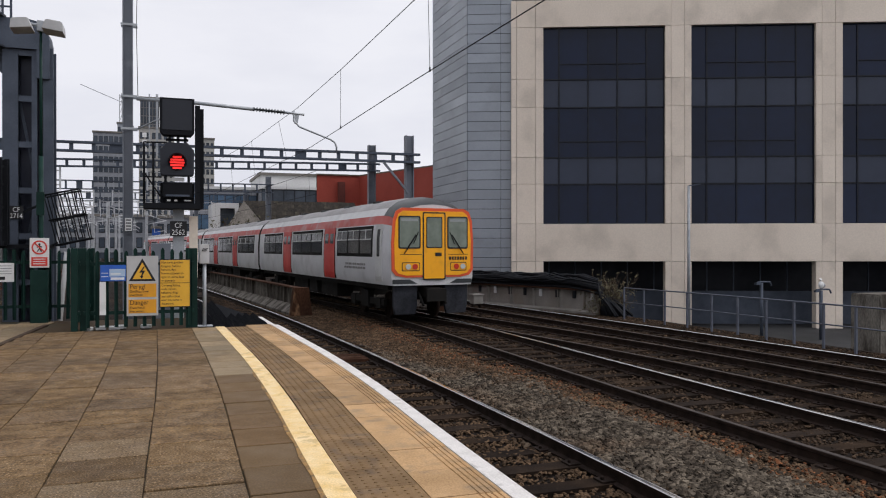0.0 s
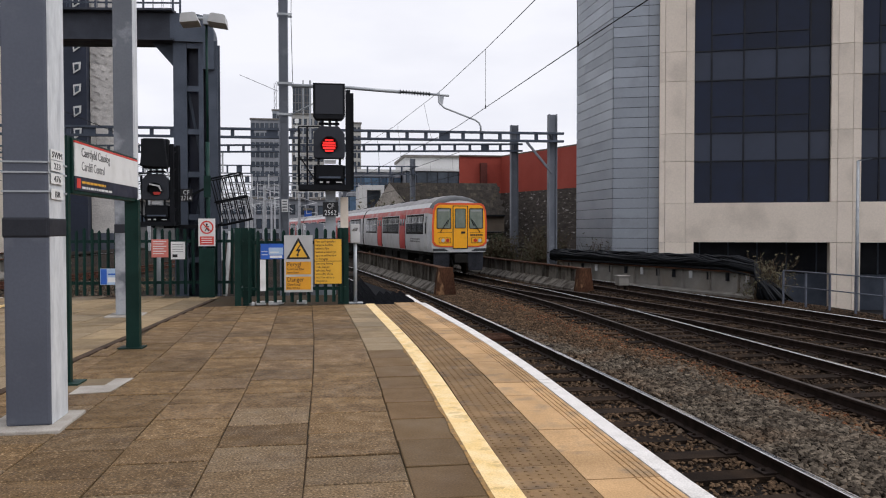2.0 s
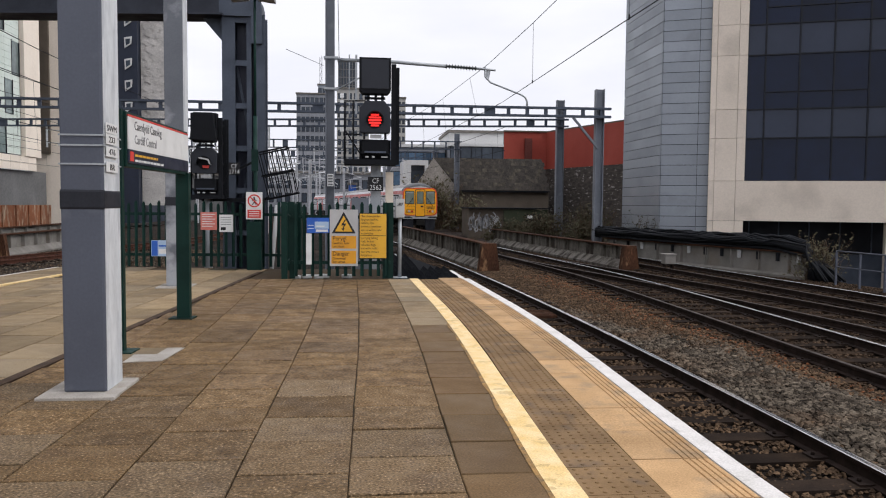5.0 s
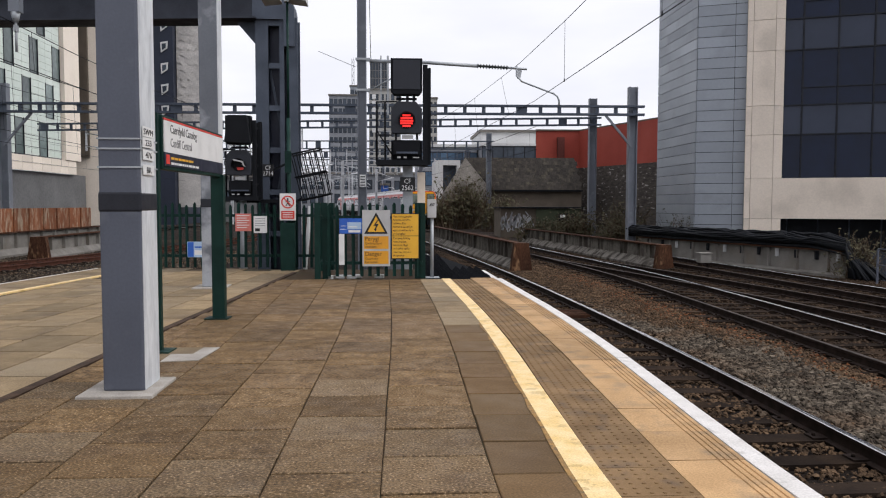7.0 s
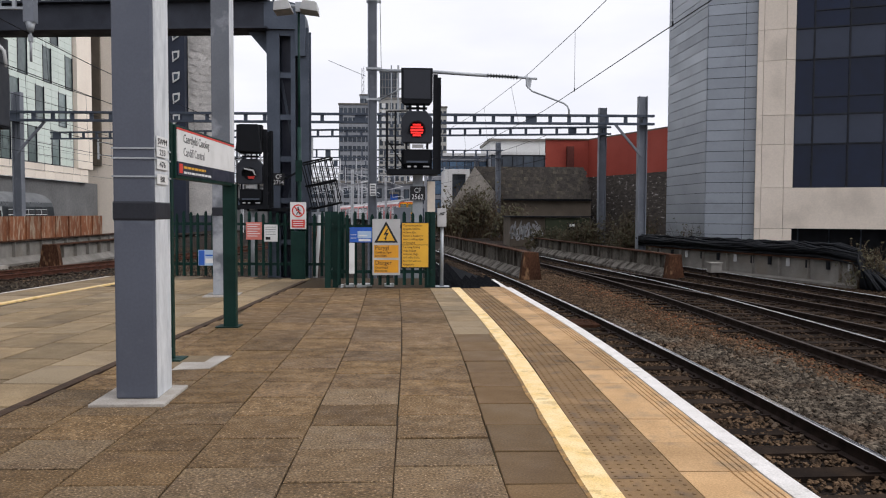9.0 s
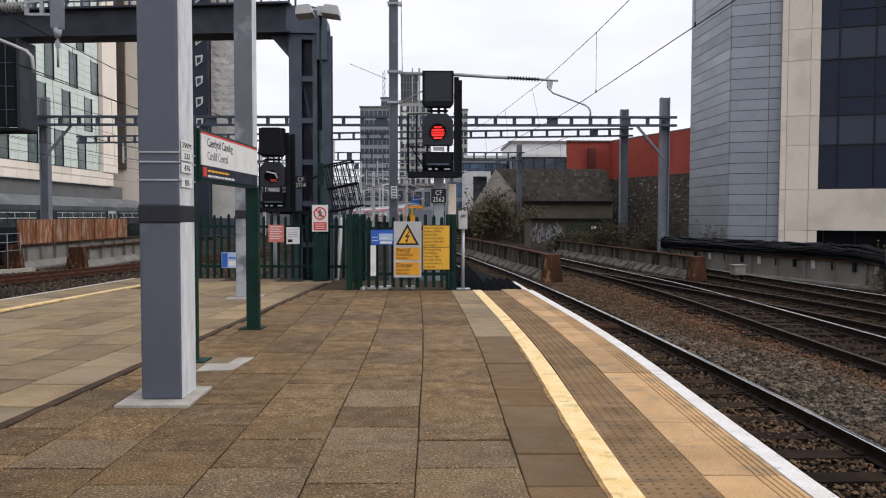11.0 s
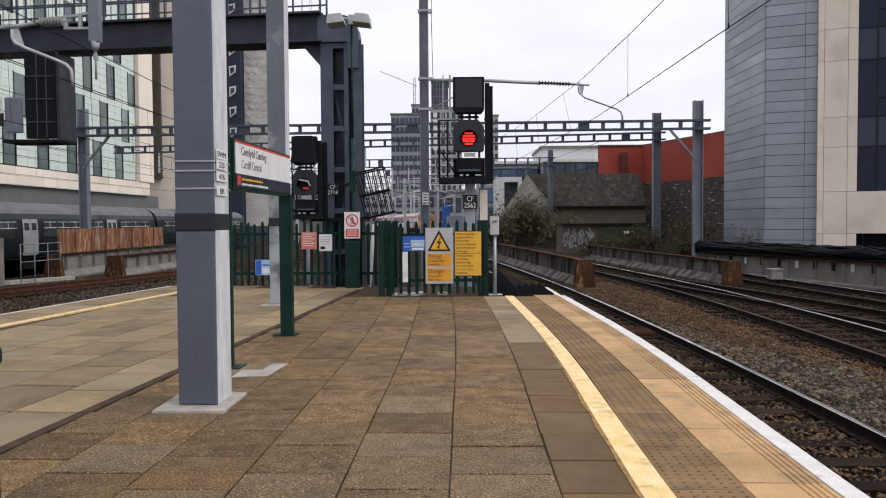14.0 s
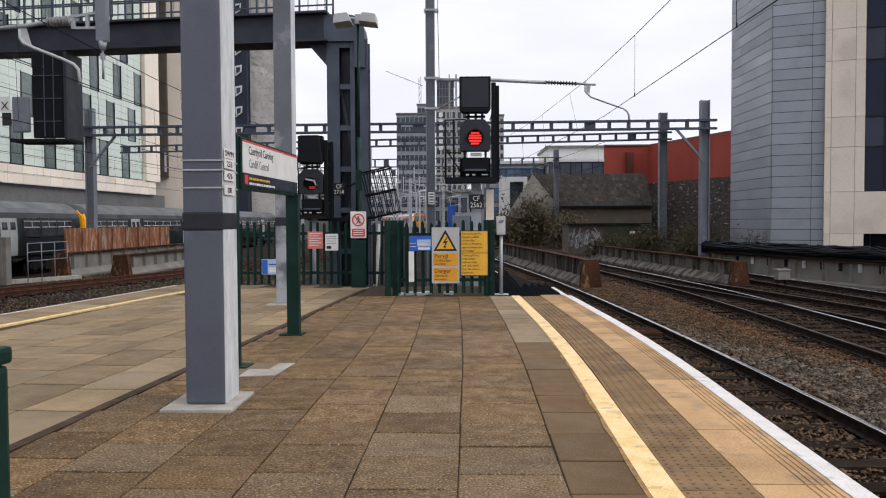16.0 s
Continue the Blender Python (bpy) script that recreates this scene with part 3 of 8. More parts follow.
# ---- the tracks ----
def rail_part(fx, off, y0, y1, parent, bright, z=RAIL_Z, step=1.5, rusty=False):
    prof = [(-0.07, -0.159), (0.07, -0.159), (0.07, -0.148), (0.012, -0.135), (0.01, -0.05), (0.036, -0.036), (0.036, -0.006), (-0.036, -0.006), (-0.036, -0.036), (-0.01, -0.05), (-0.012, -0.135), (-0.07, -0.148)]
    top = [(-0.036, -0.006), (0.036, -0.006), (0.03, 0.0), (-0.03, 0.0)]
    for name, pr, material in (("rail", prof, M_RAIL_RUSTY if rusty else M_RAIL_SIDE), ("rail_head", top, M_RAIL_TOP if bright else M_RAIL_RUSTY if rusty else M_RAIL_DULL)):
        b = BM()
        rows = []
        y = y0
        while y <= y1 + 1e-6:
            g = (fx(y + 0.1) - fx(y - 0.1)) / 0.2
            nx, ny = 1 / math.hypot(1, g), -g / math.hypot(1, g)
            rows.append([b.verts.new((fx(y) + (off + px) * nx, y + (off + px) * ny, z + pz)) for px, pz in pr])
            y += step if y < 60 else step * 3
        for a, c in zip(rows, rows[1:]):
            for k in range(len(pr)):
                b.faces.new((a[k], a[(k + 1) % len(pr)], c[(k + 1) % len(pr)], c[k]))
        b.faces.new(rows[0][::-1])
        b.faces.new(rows[-1])
        if name == "rail":
            host = part(name, b, material, parent)
        else:
            part(name, b, material, host, "polished running surface" if bright else "")


def sleeper_mesh():
    b = BM()
    box(b, -1.28, 1.28, -0.125, 0.125, -0.13, 0.0)
    return finish(b, "sleeper", M_SLEEPER)


SLEEPER = sleeper_mesh()
b = BM()
for s in (-0.75, 0.75):
    box(b, s - 0.17, s + 0.17, -0.09, 0.09, 0.0, 0.02)
    for q in (-0.12, 0.12):
        rod(b, (s + q, 0, 0.02), (s + q, 0, 0.05), 0.022, 0.016, seg=6)
CHAIR = finish(b, "rail_chair", M_RAIL_SIDE)


def track(name, fx, y0, y1, ys, label, bright=(True, True), z=RAIL_Z, rusty=False):
    t = thing(name, (fx(y0), y0, z - 0.2), label, "railway track", "railway tracks", "structure")
    for off, br in zip((-0.752, 0.752), bright):
        rail_part(fx, off, y0, y1, t, br, z, rusty=rusty)
    y = ys[0]
    while y < ys[1]:
        g = math.degrees(math.atan((fx(y + 0.2) - fx(y - 0.2)) / 0.4))
        q = pose(fx(y) - fx(y0), y - y0, 0.05 + rng.uniform(-0.012, 0.006), 0, 0, -g + rng.uniform(-0.8, 0.8))
        s = piece("sleeper", SLEEPER, t, q)
        piece("rail_chair", CHAIR, s, Matrix())
        y += 0.68
    return t


track("platform_track", line_a, -6, 150, (3.4, 40), "platform track with one bright worn rail on old sleepers")
track("main_track", line_b, -6, 260, (3, 48), "curving main track on timber sleepers", (False, True))
track("converging_track", line_c, -6, 34, (3, 26), "converging track joining at points", (False, False))
track("outer_track", line_d, -6, 34.5, (5, 34), "outer track beside the parapet girder", (False, True))
track("far_platform_track", line_e, 13, 120, (18, 45), "rust-red unused track beyond the island platform", (False, False), rusty=True)
track("distant_track", line_f, -6, 160, (30, 31), "distant track beyond the low girder", (True, True), FAR_RAIL_Z)

# loose ballast
def ballast(n, seed, heap, left=False, rust=False, main=False):
    r = np.random.RandomState(seed)
    base = np.array([(0, 0, 1), (0.9, 0, 0.1), (0.2, 0.9, 0), (-0.8, 0.4, 0.1), (-0.5, -0.8, 0), (0.5, -0.8, 0.1), (0, 0, -0.8)])
    tri = np.array([(0, 1, 2), (0, 2, 3), (0, 3, 4), (0, 4, 5), (0, 5, 1), (6, 2, 1), (6, 3, 2), (6, 4, 3), (6, 5, 4), (6, 1, 5)])
    y = 3 + 37 * r.rand(n * 4) ** 1.6
    x = r.uniform(4.2, 7.4, n * 4) if heap else r.uniform(2.2, 15.4, n * 4)
    if left:
        y, x = 9 + 31 * r.rand(n * 4), r.uniform(-17.0, -5.6, n * 4)
    keep = np.ones(len(x), bool)
    if left:
        keep &= x < -7.3 + 0.135 * (np.minimum(y, 17.5) - 11) - 0.05
    zb = np.full(len(x), RAIL_Z - 0.2)
    for fx in (line_e,) if left else (line_a, line_b, line_c, line_d):
        c = np.array([fx(v) for v in y])
        d = np.abs(x - c)
        keep &= ~(np.abs(d - 0.752) < 0.09)
        inside = d < 1.3
        keep &= ~(inside & (r.rand(len(x)) < 0.35))
        zb[inside] += 0.015
    mid = np.array([(line_a(v) + line_b(v)) / 2 for v in y])
    if not left:
        zb += 0.13 * np.exp(-((x - mid + 0.1) / 0.75) ** 2) * (y < 14)
    in_heap = ~np.ones(len(x), bool) if left else (np.abs(x - mid + 0.38) < 0.68 + 0.14 * np.sin(y * 1.7) + r.normal(0, 0.16, len(x))) & (y < 13.5 + 3 * np.sin(x * 3) + r.normal(0, 1.2, len(x)))
    keep &= (in_heap & (r.rand(len(x)) < 0.93)) if heap else (~in_heap | (r.rand(len(x)) < 0.25))
    if not (heap or left or rust):
        beyond = x > np.array([line_b(v) - 0.95 for v in y])
        keep &= beyond if main else ~beyond
    if rust:
        keep &= (np.abs(x - mid - 0.7) < 0.45 + 0.15 * np.sin(y * 2.3) + r.normal(0, 0.15, len(x))) & (y < 26)
    x, y, zb = x[keep][:n], y[keep][:n], zb[keep][:n]
    k = len(x)
    size = r.uniform(0.022, 0.052, k) if heap else r.uniform(0.02, 0.044, k) if main or left else r.uniform(0.016, 0.036, k)
    a = r.uniform(0, math.tau, k)
    v = base[None] * (size[:, None, None] * r.uniform(0.7, 1.25, (k, 7, 1)))
    ca, sa = np.cos(a)[:, None], np.sin(a)[:, None]
    vx, vy = v[:, :, 0] * ca - v[:, :, 1] * sa, v[:, :, 0] * sa + v[:, :, 1] * ca
    tilt = r.uniform(-0.8, 0.8, (k, 1))
    vz, vx = v[:, :, 2] * 0.75 * np.cos(tilt) - vx * np.sin(tilt), vx * np.cos(tilt) + v[:, :, 2] * np.sin(tilt)
    pts = np.stack([vx + x[:, None], vy + y[:, None], vz + zb[:, None] + size[:, None] * 0.35], 2).reshape(-1, 3)
    faces = (tri[None] + 7 * np.arange(k)[:, None, None]).reshape(-1, 3)
    me = bpy.data.meshes.new("ballast")
    me.from_pydata(pts.tolist(), [], faces.tolist())
    me.materials.append(M_STONE if heap or left else M_STONE_RUST if rust else M_STONE_DARK if main else M_STONE_BROWN)
    return me


tagged(new("ballast", ballast(36000, 5, True)), "heap of fresh grey crushed stone between the tracks", "ballast", kind="stuff")
tagged(new("ballast", ballast(56000, 6, False)), "rust-brown dirty ballast around the platform track", "ballast", kind="stuff")
tagged(new("ballast", ballast(42000, 9, False, main=True)), "dark oily ballast around the main tracks", "ballast", kind="stuff")
tagged(new("ballast", ballast(13000, 8, False, False, True)), "rust-orange stained stones beside the fresh heap", "ballast", kind="stuff")
tagged(new("ballast", ballast(26000, 7, False, True)), "grey-brown ballast beside the far platform tracks", "ballast", kind="stuff")
# ---- office building with stone frame and tinted glass ----
office = thing("office_building", pose(19.99, 32.45, 0, 0, 0, -23), "office building with pale stone frame and dark tinted windows", "building")
BAY, WIN0, WIN_W = 7.02, -2.91, 5.78
b = BM()
box(b, -4.4, 39, 0.5, 16, 0.9, 13.3)
part("core_wall", b, M_MULLION, office, "dark inner wall behind the windows", local=True)
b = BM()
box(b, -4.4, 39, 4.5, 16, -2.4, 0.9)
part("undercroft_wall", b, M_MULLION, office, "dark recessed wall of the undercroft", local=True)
b = BM()
box(b, -4.6, 39.2, 0.6, 16.2, 13.35, 14.2)
part("roof", b, M_CONC, office, "grey parapet roof", local=True)
panel_cache = {}


def stone(s0, s1, z0, z1, y0=0.0, y1=0.5):
    key = (round(s1 - s0, 2), round(z1 - z0, 2), y1 - y0)
    if key not in panel_cache:
        q = BM()
        w, h, d = (s1 - s0) / 2 - 0.006, (z1 - z0) / 2 - 0.006, y1 - y0
        box(q, -w, w, 0, d, -h, h)
        bmesh.ops.recalc_face_normals(q, faces=q.faces)
        bmesh.ops.bevel(q, geom=list(q.edges), offset=0.006, segments=1, affect="EDGES")
        panel_cache[key] = finish(q, "stone_panel", M_FACADE)
    piece("stone_panel", panel_cache[key], office, pose((s0 + s1) / 2, y0, (z0 + z1) / 2))


LEVELS = (-2.4, 0.77, 2.58, 4.5, 5.79, 8.2, 9.56, 12.05, 13.35)
for k in range(6):
    a = WIN0 + k * BAY          # opening's start
    p0, p1 = a - 1.24, a        # pillar before it
    if k == 0:
        p0 = -4.46
    for z0, z1 in zip(LEVELS, LEVELS[1:]):
        edges = (p0, p0 + 0.28, p1 - 0.34, p1) if k else (p0, -4.21, -3.29, -2.91)
        if z0 in (0.77, 12.05):
            stone(edges[1], edges[2], z0, z1)
            continue
        for e0, e1 in zip(edges, edges[1:]):
            stone(e0, e1, z0, z1)
    for z0, z1 in ((0.77, 2.58), (12.05, 13.35)):
        if k == 0:
            stone(-4.46, -4.21, z0, z1)
        stone(a - 0.34 if k else -3.29, a + WIN_W + 0.28, z0, z1)
    if k < 5:
        win = new("window")
        win.parent = office
        win.matrix_basis = pose(a, 0.22, 0)
        fr = BM()
        cols = (0.0, 0.76, 2.16, 3.55, 4.94, WIN_W)
        rows_z = (2.58, 4.5, 5.79, 8.2, 9.56, 12.05)
        for c in cols:
            box(fr, c - 0.035, c + 0.035, -0.03, 0.1, 2.58, 12.05)
        for z in rows_z:
            box(fr, 0.036, WIN_W - 0.036, -0.035, 0.1, z - 0.03, z + 0.03)
        for z in (6.55, 10.3):
            box(fr, 0.8, 4.9, -0.028, 0.05, z - 0.02, z + 0.02)
        part("window_frame", fr, M_MULLION, win, "dark metal glazing bars", local=True)
        for z0, z1 in zip(rows_z, rows_z[1:]):
            for c0, c1 in zip(cols, cols[1:]):
                key = (round(c1 - c0, 2), round(z1 - z0, 2))
                sp = z0 in (4.5, 8.2)
                if key not in panel_cache:
                    q = BM()
                    box(q, 0.02, c1 - c0 - 0.02, 0.02, 0.05, 0.02, z1 - z0 - 0.02)
                    panel_cache[key] = finish(q, "pane", M_SPANDREL if sp else M_GLASS_DARK)
                piece("pane", panel_cache[key], win, pose(c0, 0, z0))

# undercroft glazing bars and low grey screen
b = BM()
for k in range(28):
    bar(b, (-2.4 + k * 1.35, 3.2, -2.4), (-2.4 + k * 1.35, 3.2, 0.77), 0.06)
part("undercroft_mullions", b, M_GANTRY, office, "thin grey posts of the recessed ground-floor glazing", local=True)
b = BM()
box(b, -4.2, 39, 2.2, 2.3, -2.4, -0.75)
part("undercroft_screen", b, M_GANTRY, office, "low grey metal screen", local=True)

# blue-grey clad stair tower
tower = thing("clad_tower", (14.17, 35.57, -2.4), "stair tower clad in horizontal blue-grey metal sheets", "building")
T_W, T_D, T_H = 1.93, 5.22, 19.0
tw = pose(0, 0, 0, 0, 0, -23)
corner_r = tw @ Vector((T_W + 0.25, 0, 0))
b = BM()
prism(b, [(0.03, 0.02), (corner_r.x, corner_r.y + 0.04), (corner_r.x + 3, 6), (6, 9), (0.03, T_D)], Matrix(), T_H)
part("tower_core", b, M_MULLION, tower, "dark joints behind the sheets", local=True)


def sheet_mesh(w, h):
    q = BM()
    box(q, 0.006, w - 0.006, -0.035, 0.0, 0.012, h - 0.012)
    return finish(q, "cladding_sheet", M_CLAD)


PITCH = 0.478
front_me, side_me, narrow_me = sheet_mesh(1.62, PITCH), sheet_mesh(T_D, PITCH), sheet_mesh(0.57, PITCH)
for k in range(int(T_H / PITCH)):
    z = k * PITCH
    piece("cladding_sheet", front_me, tower, pose(0, 0, z, 0, 0, -23))
    v = tw @ Vector((1.625, 0, 0))
    piece("cladding_sheet", narrow_me, tower, pose(v.x, v.y, z, 0, 0, -23))
    piece("cladding_sheet", side_me, tower, pose(0, T_D, z, 0, 0, -90))

# ---- bridge girders between the tracks ----
def girder(name, pts, top, label, steel=None, w_end=0.78, height=None, base_w=0.75, flange=0.42, end=True, haunch=0.36):
    steel = steel or M_GIRDER
    g = thing(name, (pts[0][0], pts[0][1], RAIL_Z - 0.2), label, "bridge girder", "bridge girders")
    z0 = RAIL_Z - 0.2
    web, fl, hn = BM(), BM(), BM()
    st = []
    for (xa, ya), (xb, yb) in zip(pts, pts[1:]):
        a, c = Vector((xa, ya, 0)), Vector((xb, yb, 0))
        d = (c - a).normalized()
        s = Vector((d.y, -d.x, 0))
        bar(web, (xa, ya, (z0 + top) / 2), (xb, yb, (z0 + top) / 2), 0.05, top - z0)
        bar(fl, (xa, ya, top), (xb, yb, top), flange, 0.05)
        m = Matrix((s, Vector((0, 0, 1)), d)).transposed().to_4x4()
        m.translation = (xa, ya, z0)
        prism(hn, [(-base_w / 2, 0), (base_w / 2, 0), (base_w / 2, 0.1), (0.06, haunch), (-0.06, haunch), (-base_w / 2, 0.1)], m, (c - a).length)
        n = max(1, int((c - a).length / 1.25))
        for i in range(n):
            p = a + (c - a) * ((i + 0.5) / n)
            q = BM()
            for sg in (-1, 1):
                e = p + s * sg * (flange / 2 - 0.03)
                bar(q, (p.x + s.x * sg * 0.025, p.y + s.y * sg * 0.025, (z0 + haunch + top) / 2 - 0.02), (e.x, e.y, (z0 + haunch + top) / 2 - 0.02), 0.03, top - z0 - haunch - 0.05)
            st.append(q)
    if name == "parapet_girder":
        for (xa, ya), (xb, yb) in zip(pts, pts[1:]):
            a, c = Vector((xa, ya, 0)), Vector((xb, yb, 0))
            d = (c - a).normalized()
            s = Vector((d.y, -d.x, 0)) * (1 if d.y < 0 else -1)
            for i in range(6):
                p = a + (c - a) * ((i + 0.3) / 6) + s * 0.1
                q = BM()
                bar(q, (p.x, p.y, top - 0.06), (p.x, p.y, top - 0.34), 0.11, 0.09)
                part("bracket", q, M_BLACK if i % 3 else M_SIGN_GREY, g)
    part("web_plate", web, steel, g)
    part("top_flange", fl, M_RUST, g, "rust-brown top flange")
    part("concrete_haunch", hn, M_GIRDER if steel is M_GIRDER else M_CONC, g, "sloping stained concrete base")
    for q in st:
        part("stiffener", q, steel, g)
    if end:
        (xa, ya), (xb, yb) = pts[0], pts[1]
        d = Vector((xb - xa, yb - ya, 0)).normalized()
        s = Vector((d.y, -d.x, 0))
        m = Matrix((s, Vector((0, 0, 1)), d)).transposed().to_4x4()
        m.translation = (xa - d.x * 0.32, ya - d.y * 0.32, z0)
        q = BM()
        t = top - z0 + 0.03
        prism(q, [(-w_end / 2, 0), (w_end / 2, 0), (w_end * 0.33, t), (-w_end * 0.33, t)], m, 0.3)
        part("end_block", q, M_END_RUST, g, "flared rusty end plate")
    return g


girder("bridge_girder", [((line_a(y) + line_b(y)) / 2 - 0.5, y) for y in (27.9, 33, 38, 43, 49)], -0.02, "low rusty plate girder with sloping concrete base", flange=0.3)
girder("bridge_girder", [(line_b(y) + 2.65, y) for y in (28.4, 33, 38, 43, 48)], -0.12, "low plate girder with rusted end plate", flange=0.3, w_end=0.7)
girder("parapet_girder", [(14.75, 24.2), (13.2, 29.3), (11.55, 35.2)], -0.1, "long pale-grey plate girder beside the outer track", steel=M_GIRDER_PALE, flange=0.34, end=False, haunch=0.16, base_w=0.4)
girder("bridge_girder", [(-15.0, 34.4), (-15.0, 40), (-15.2, 50)], -0.05, "short plate girder with rusted block end", steel=M_GIRDER_PALE, w_end=0.9)
lg = girder("side_girder", [(-17.2, 33.4), (-17.2, 40), (-17.2, 46), (-17.2, 58)], 0.08, "pale riveted girder below a rusty plate", steel=M_GIRDER_PALE, w_end=0.8, flange=0.4)
plate = thing("rusty_plate_screen", (-17.2, 34, 0.13), "rust-streaked steel plate screen standing on the girder", "screen")
for k in range(8):
    q = BM()
    y0 = 33.6 + k * 1.53
    box(q, -17.24, -17.18, y0 + 0.01, y0 + 1.52, 0.11, 1.17)
    box(q, -17.17, -17.12, y0 - 0.02, y0 + 0.05, 0.11, 1.15)
    part("steel_plate", q, M_PLATE_RUST, plate)

# black cable bundle along the parapet girder
cables = thing("cable_bundle", (13.2, 29.5, -0.07), "thick bundle of black lineside cables lying on the girder", "cable")
cr = random.Random(9)
line_pts = [(11.4, 36.0), (12.3, 32.6), (13.3, 29.3), (14.1, 26.6), (14.6, 24.9)]
for k in range(48):
    q = BM()
    ox, oz = cr.uniform(-0.3, 0.3), cr.uniform(0.0, 0.52)
    pts = []
    for (xa, ya), (xb, yb) in zip(line_pts, line_pts[1:]):
        for i in range(4):
            f = i / 4
            pts.append((xa + (xb - xa) * f + ox + cr.uniform(-0.04, 0.04), ya + (yb - ya) * f, -0.05 + oz * (0.8 + 0.2 * math.sin(k + i)) + cr.uniform(-0.02, 0.02)))
    x, y, z = pts[-1]
    pts += [(14.75 + ox * 0.6, 24.3 + ox, z - 0.1 - 0.1 * cr.random()), (14.95 + ox, 23.6 + oz, -0.55), (15.1 + ox * 1.5, 23.1 + oz * 2, -0.95)]
    pipe(q, pts, cr.uniform(0.025, 0.055), 5)
    part("cable", q, M_BLACK, cables)

# lineside railing and parapet block beside the outer track
railing = thing("railing", (14.75, 23, -1.0), "weathered galvanised tube railing at the edge of the viaduct", "railing")
rp = [(14.6, 22.4), (14.85, 19.4), (14.9, 16.2), (14.9, 13.4), (14.9, 10.2), (14.9, 6)]
q, q2 = BM(), BM()
pipe(q, [(x, y, 0.08) for x, y in rp], 0.022)
pipe(q2, [(x, y, -0.4) for x, y in rp], 0.018)
part("top_rail", q, M_PILLAR, railing)
part("mid_rail", q2, M_PILLAR, railing)
for (xa, ya), (xb, yb) in zip(rp, rp[1:]):
    for f in (0, 0.34, 0.67):
        q = BM()
        bar(q, (xa + (xb - xa) * f, ya + (yb - ya) * f, -1.0), (xa + (xb - xa) * f, ya + (yb - ya) * f, 0.06), 0.05)
        part("post", q, M_PILLAR, railing)
b = BM()
box(b, 18.95, 22.5, 16.3, 17.3, -2.4, 0.1)
bmesh.ops.bevel(b, geom=list(b.edges), offset=0.04, segments=2, affect="EDGES")
solid("parapet_block", b, M_GIRDER, "stained concrete parapet block beside the street", "parapet", at=(20, 16.2, -2.4))
# ---- columns ----
def platform_column(x, y, rz, label, plates):
    c = thing("canopy_column", pose(x, y, 0, 0, 0, rz), label, "column", "platform columns")
    q = BM()
    box(q, -0.148, 0.148, -0.13, 0.26, 0.02, 9.0)
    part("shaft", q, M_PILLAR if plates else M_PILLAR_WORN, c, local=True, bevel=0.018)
    q = BM()
    box(q, -0.154, 0.154, -0.136, 0.266, 1.335, 1.482)
    part("dark_band", q, M_BAND, c, "dark painted band", local=True, bevel=0.018)
    q = BM()
    box(q, -0.29, 0.25, -0.29, 0.34, -0.02, 0.02)
    part("base_pad", q, M_PAD, c, "pale mortar pad", local=True, bevel=0.008)
    # thin overlay that carries the painted light of the right face
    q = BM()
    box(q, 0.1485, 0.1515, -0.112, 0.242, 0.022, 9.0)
    part("side_plate", q, M_PILLAR_LIT_SIDE, c, "right side face, painted paler for the light falling on it", local=True)
    if plates:
        for z in (1.66, 1.793, 1.865):
            q = BM()
            for (x0, y0), (x1, y1) in (((-0.152, -0.135), (0.152, -0.135)), ((0.156, -0.135), (0.156, 0.262))):
                bar(q, (x0, y0, z), (x1, y1, z), 0.006, 0.012)
            part("steel_strap", q, M_GALV, c, "thin bright steel strap", local=True)
        for k, (z, word) in enumerate(((1.925, "SWM"), (1.845, "233"), (1.755, "476"), (1.645, "BR"))):
            q = BM()
            box(q, 0.16, 0.164, -0.1, 0.16, z - 0.037, z + 0.037)
            pl = part("number_plate", q, M_SIGN_WHITE, c, "small white location plate", local=True)
            lettering("plate_text", word, 0.062, pose(0.1652, 0.03, z - 0.022, 90, 0, 90), M_INK, pl, "CENTER", squeeze=1.6)
    return c


platform_column(-1.925, 5.935, 0, "grey painted steel column with dark band and location plates", True)
platform_column(-2.95, 13.2, 1, "grey painted steel column with peeling patches near the fence", False)

# ---- station name sign ----
sign = thing("station_sign", (-2.13, 8.65, 0), "double-post station name sign with white board", "sign")
SX, SY0, SY1 = -2.13, 7.58, 9.72
q = BM()
box(q, SX - 0.045, SX + 0.045, SY0, SY1, 1.72, 2.23)
part("backing_frame", q, M_GREEN, sign, "dark green frame", bevel=0.008)
q = BM()
box(q, SX + 0.046, SX + 0.056, SY0 + 0.03, SY1 - 0.03, 1.885, 2.185)
board = part("white_panel", q, M_SIGN_WHITE, sign, "white name panel")
q = BM()
box(q, SX + 0.046, SX + 0.057, SY0 + 0.03, SY1 - 0.03, 2.188, 2.205)
part("red_strip", q, M_SIGN_RED, sign, "thin red strip")
q = BM()
box(q, SX + 0.046, SX + 0.056, SY0 + 0.03, SY1 - 0.03, 1.755, 1.882)
navy = part("navy_panel", q, M_NAVY, sign, "navy lower strip")
up = Matrix.Translation((-SX, -8.65, 0))
for word, z, y, material in (("Caerdydd Canolog", 2.075, SY0 + 0.2, M_INK), ("Cardiff Central", 1.945, SY0 + 0.2, M_INK_GREY)):
    lettering("sign_text", word, 0.122, up @ pose(SX + 0.057, y, z, 90, 0, 90), material, board, squeeze=0.92)
q = BM()
box(q, SX + 0.0565, SX + 0.059, SY0 + 0.07, SY0 + 0.17, 1.775, 1.865)
part("red_emblem", q, M_SIGN_RED, navy, "small red square emblem")
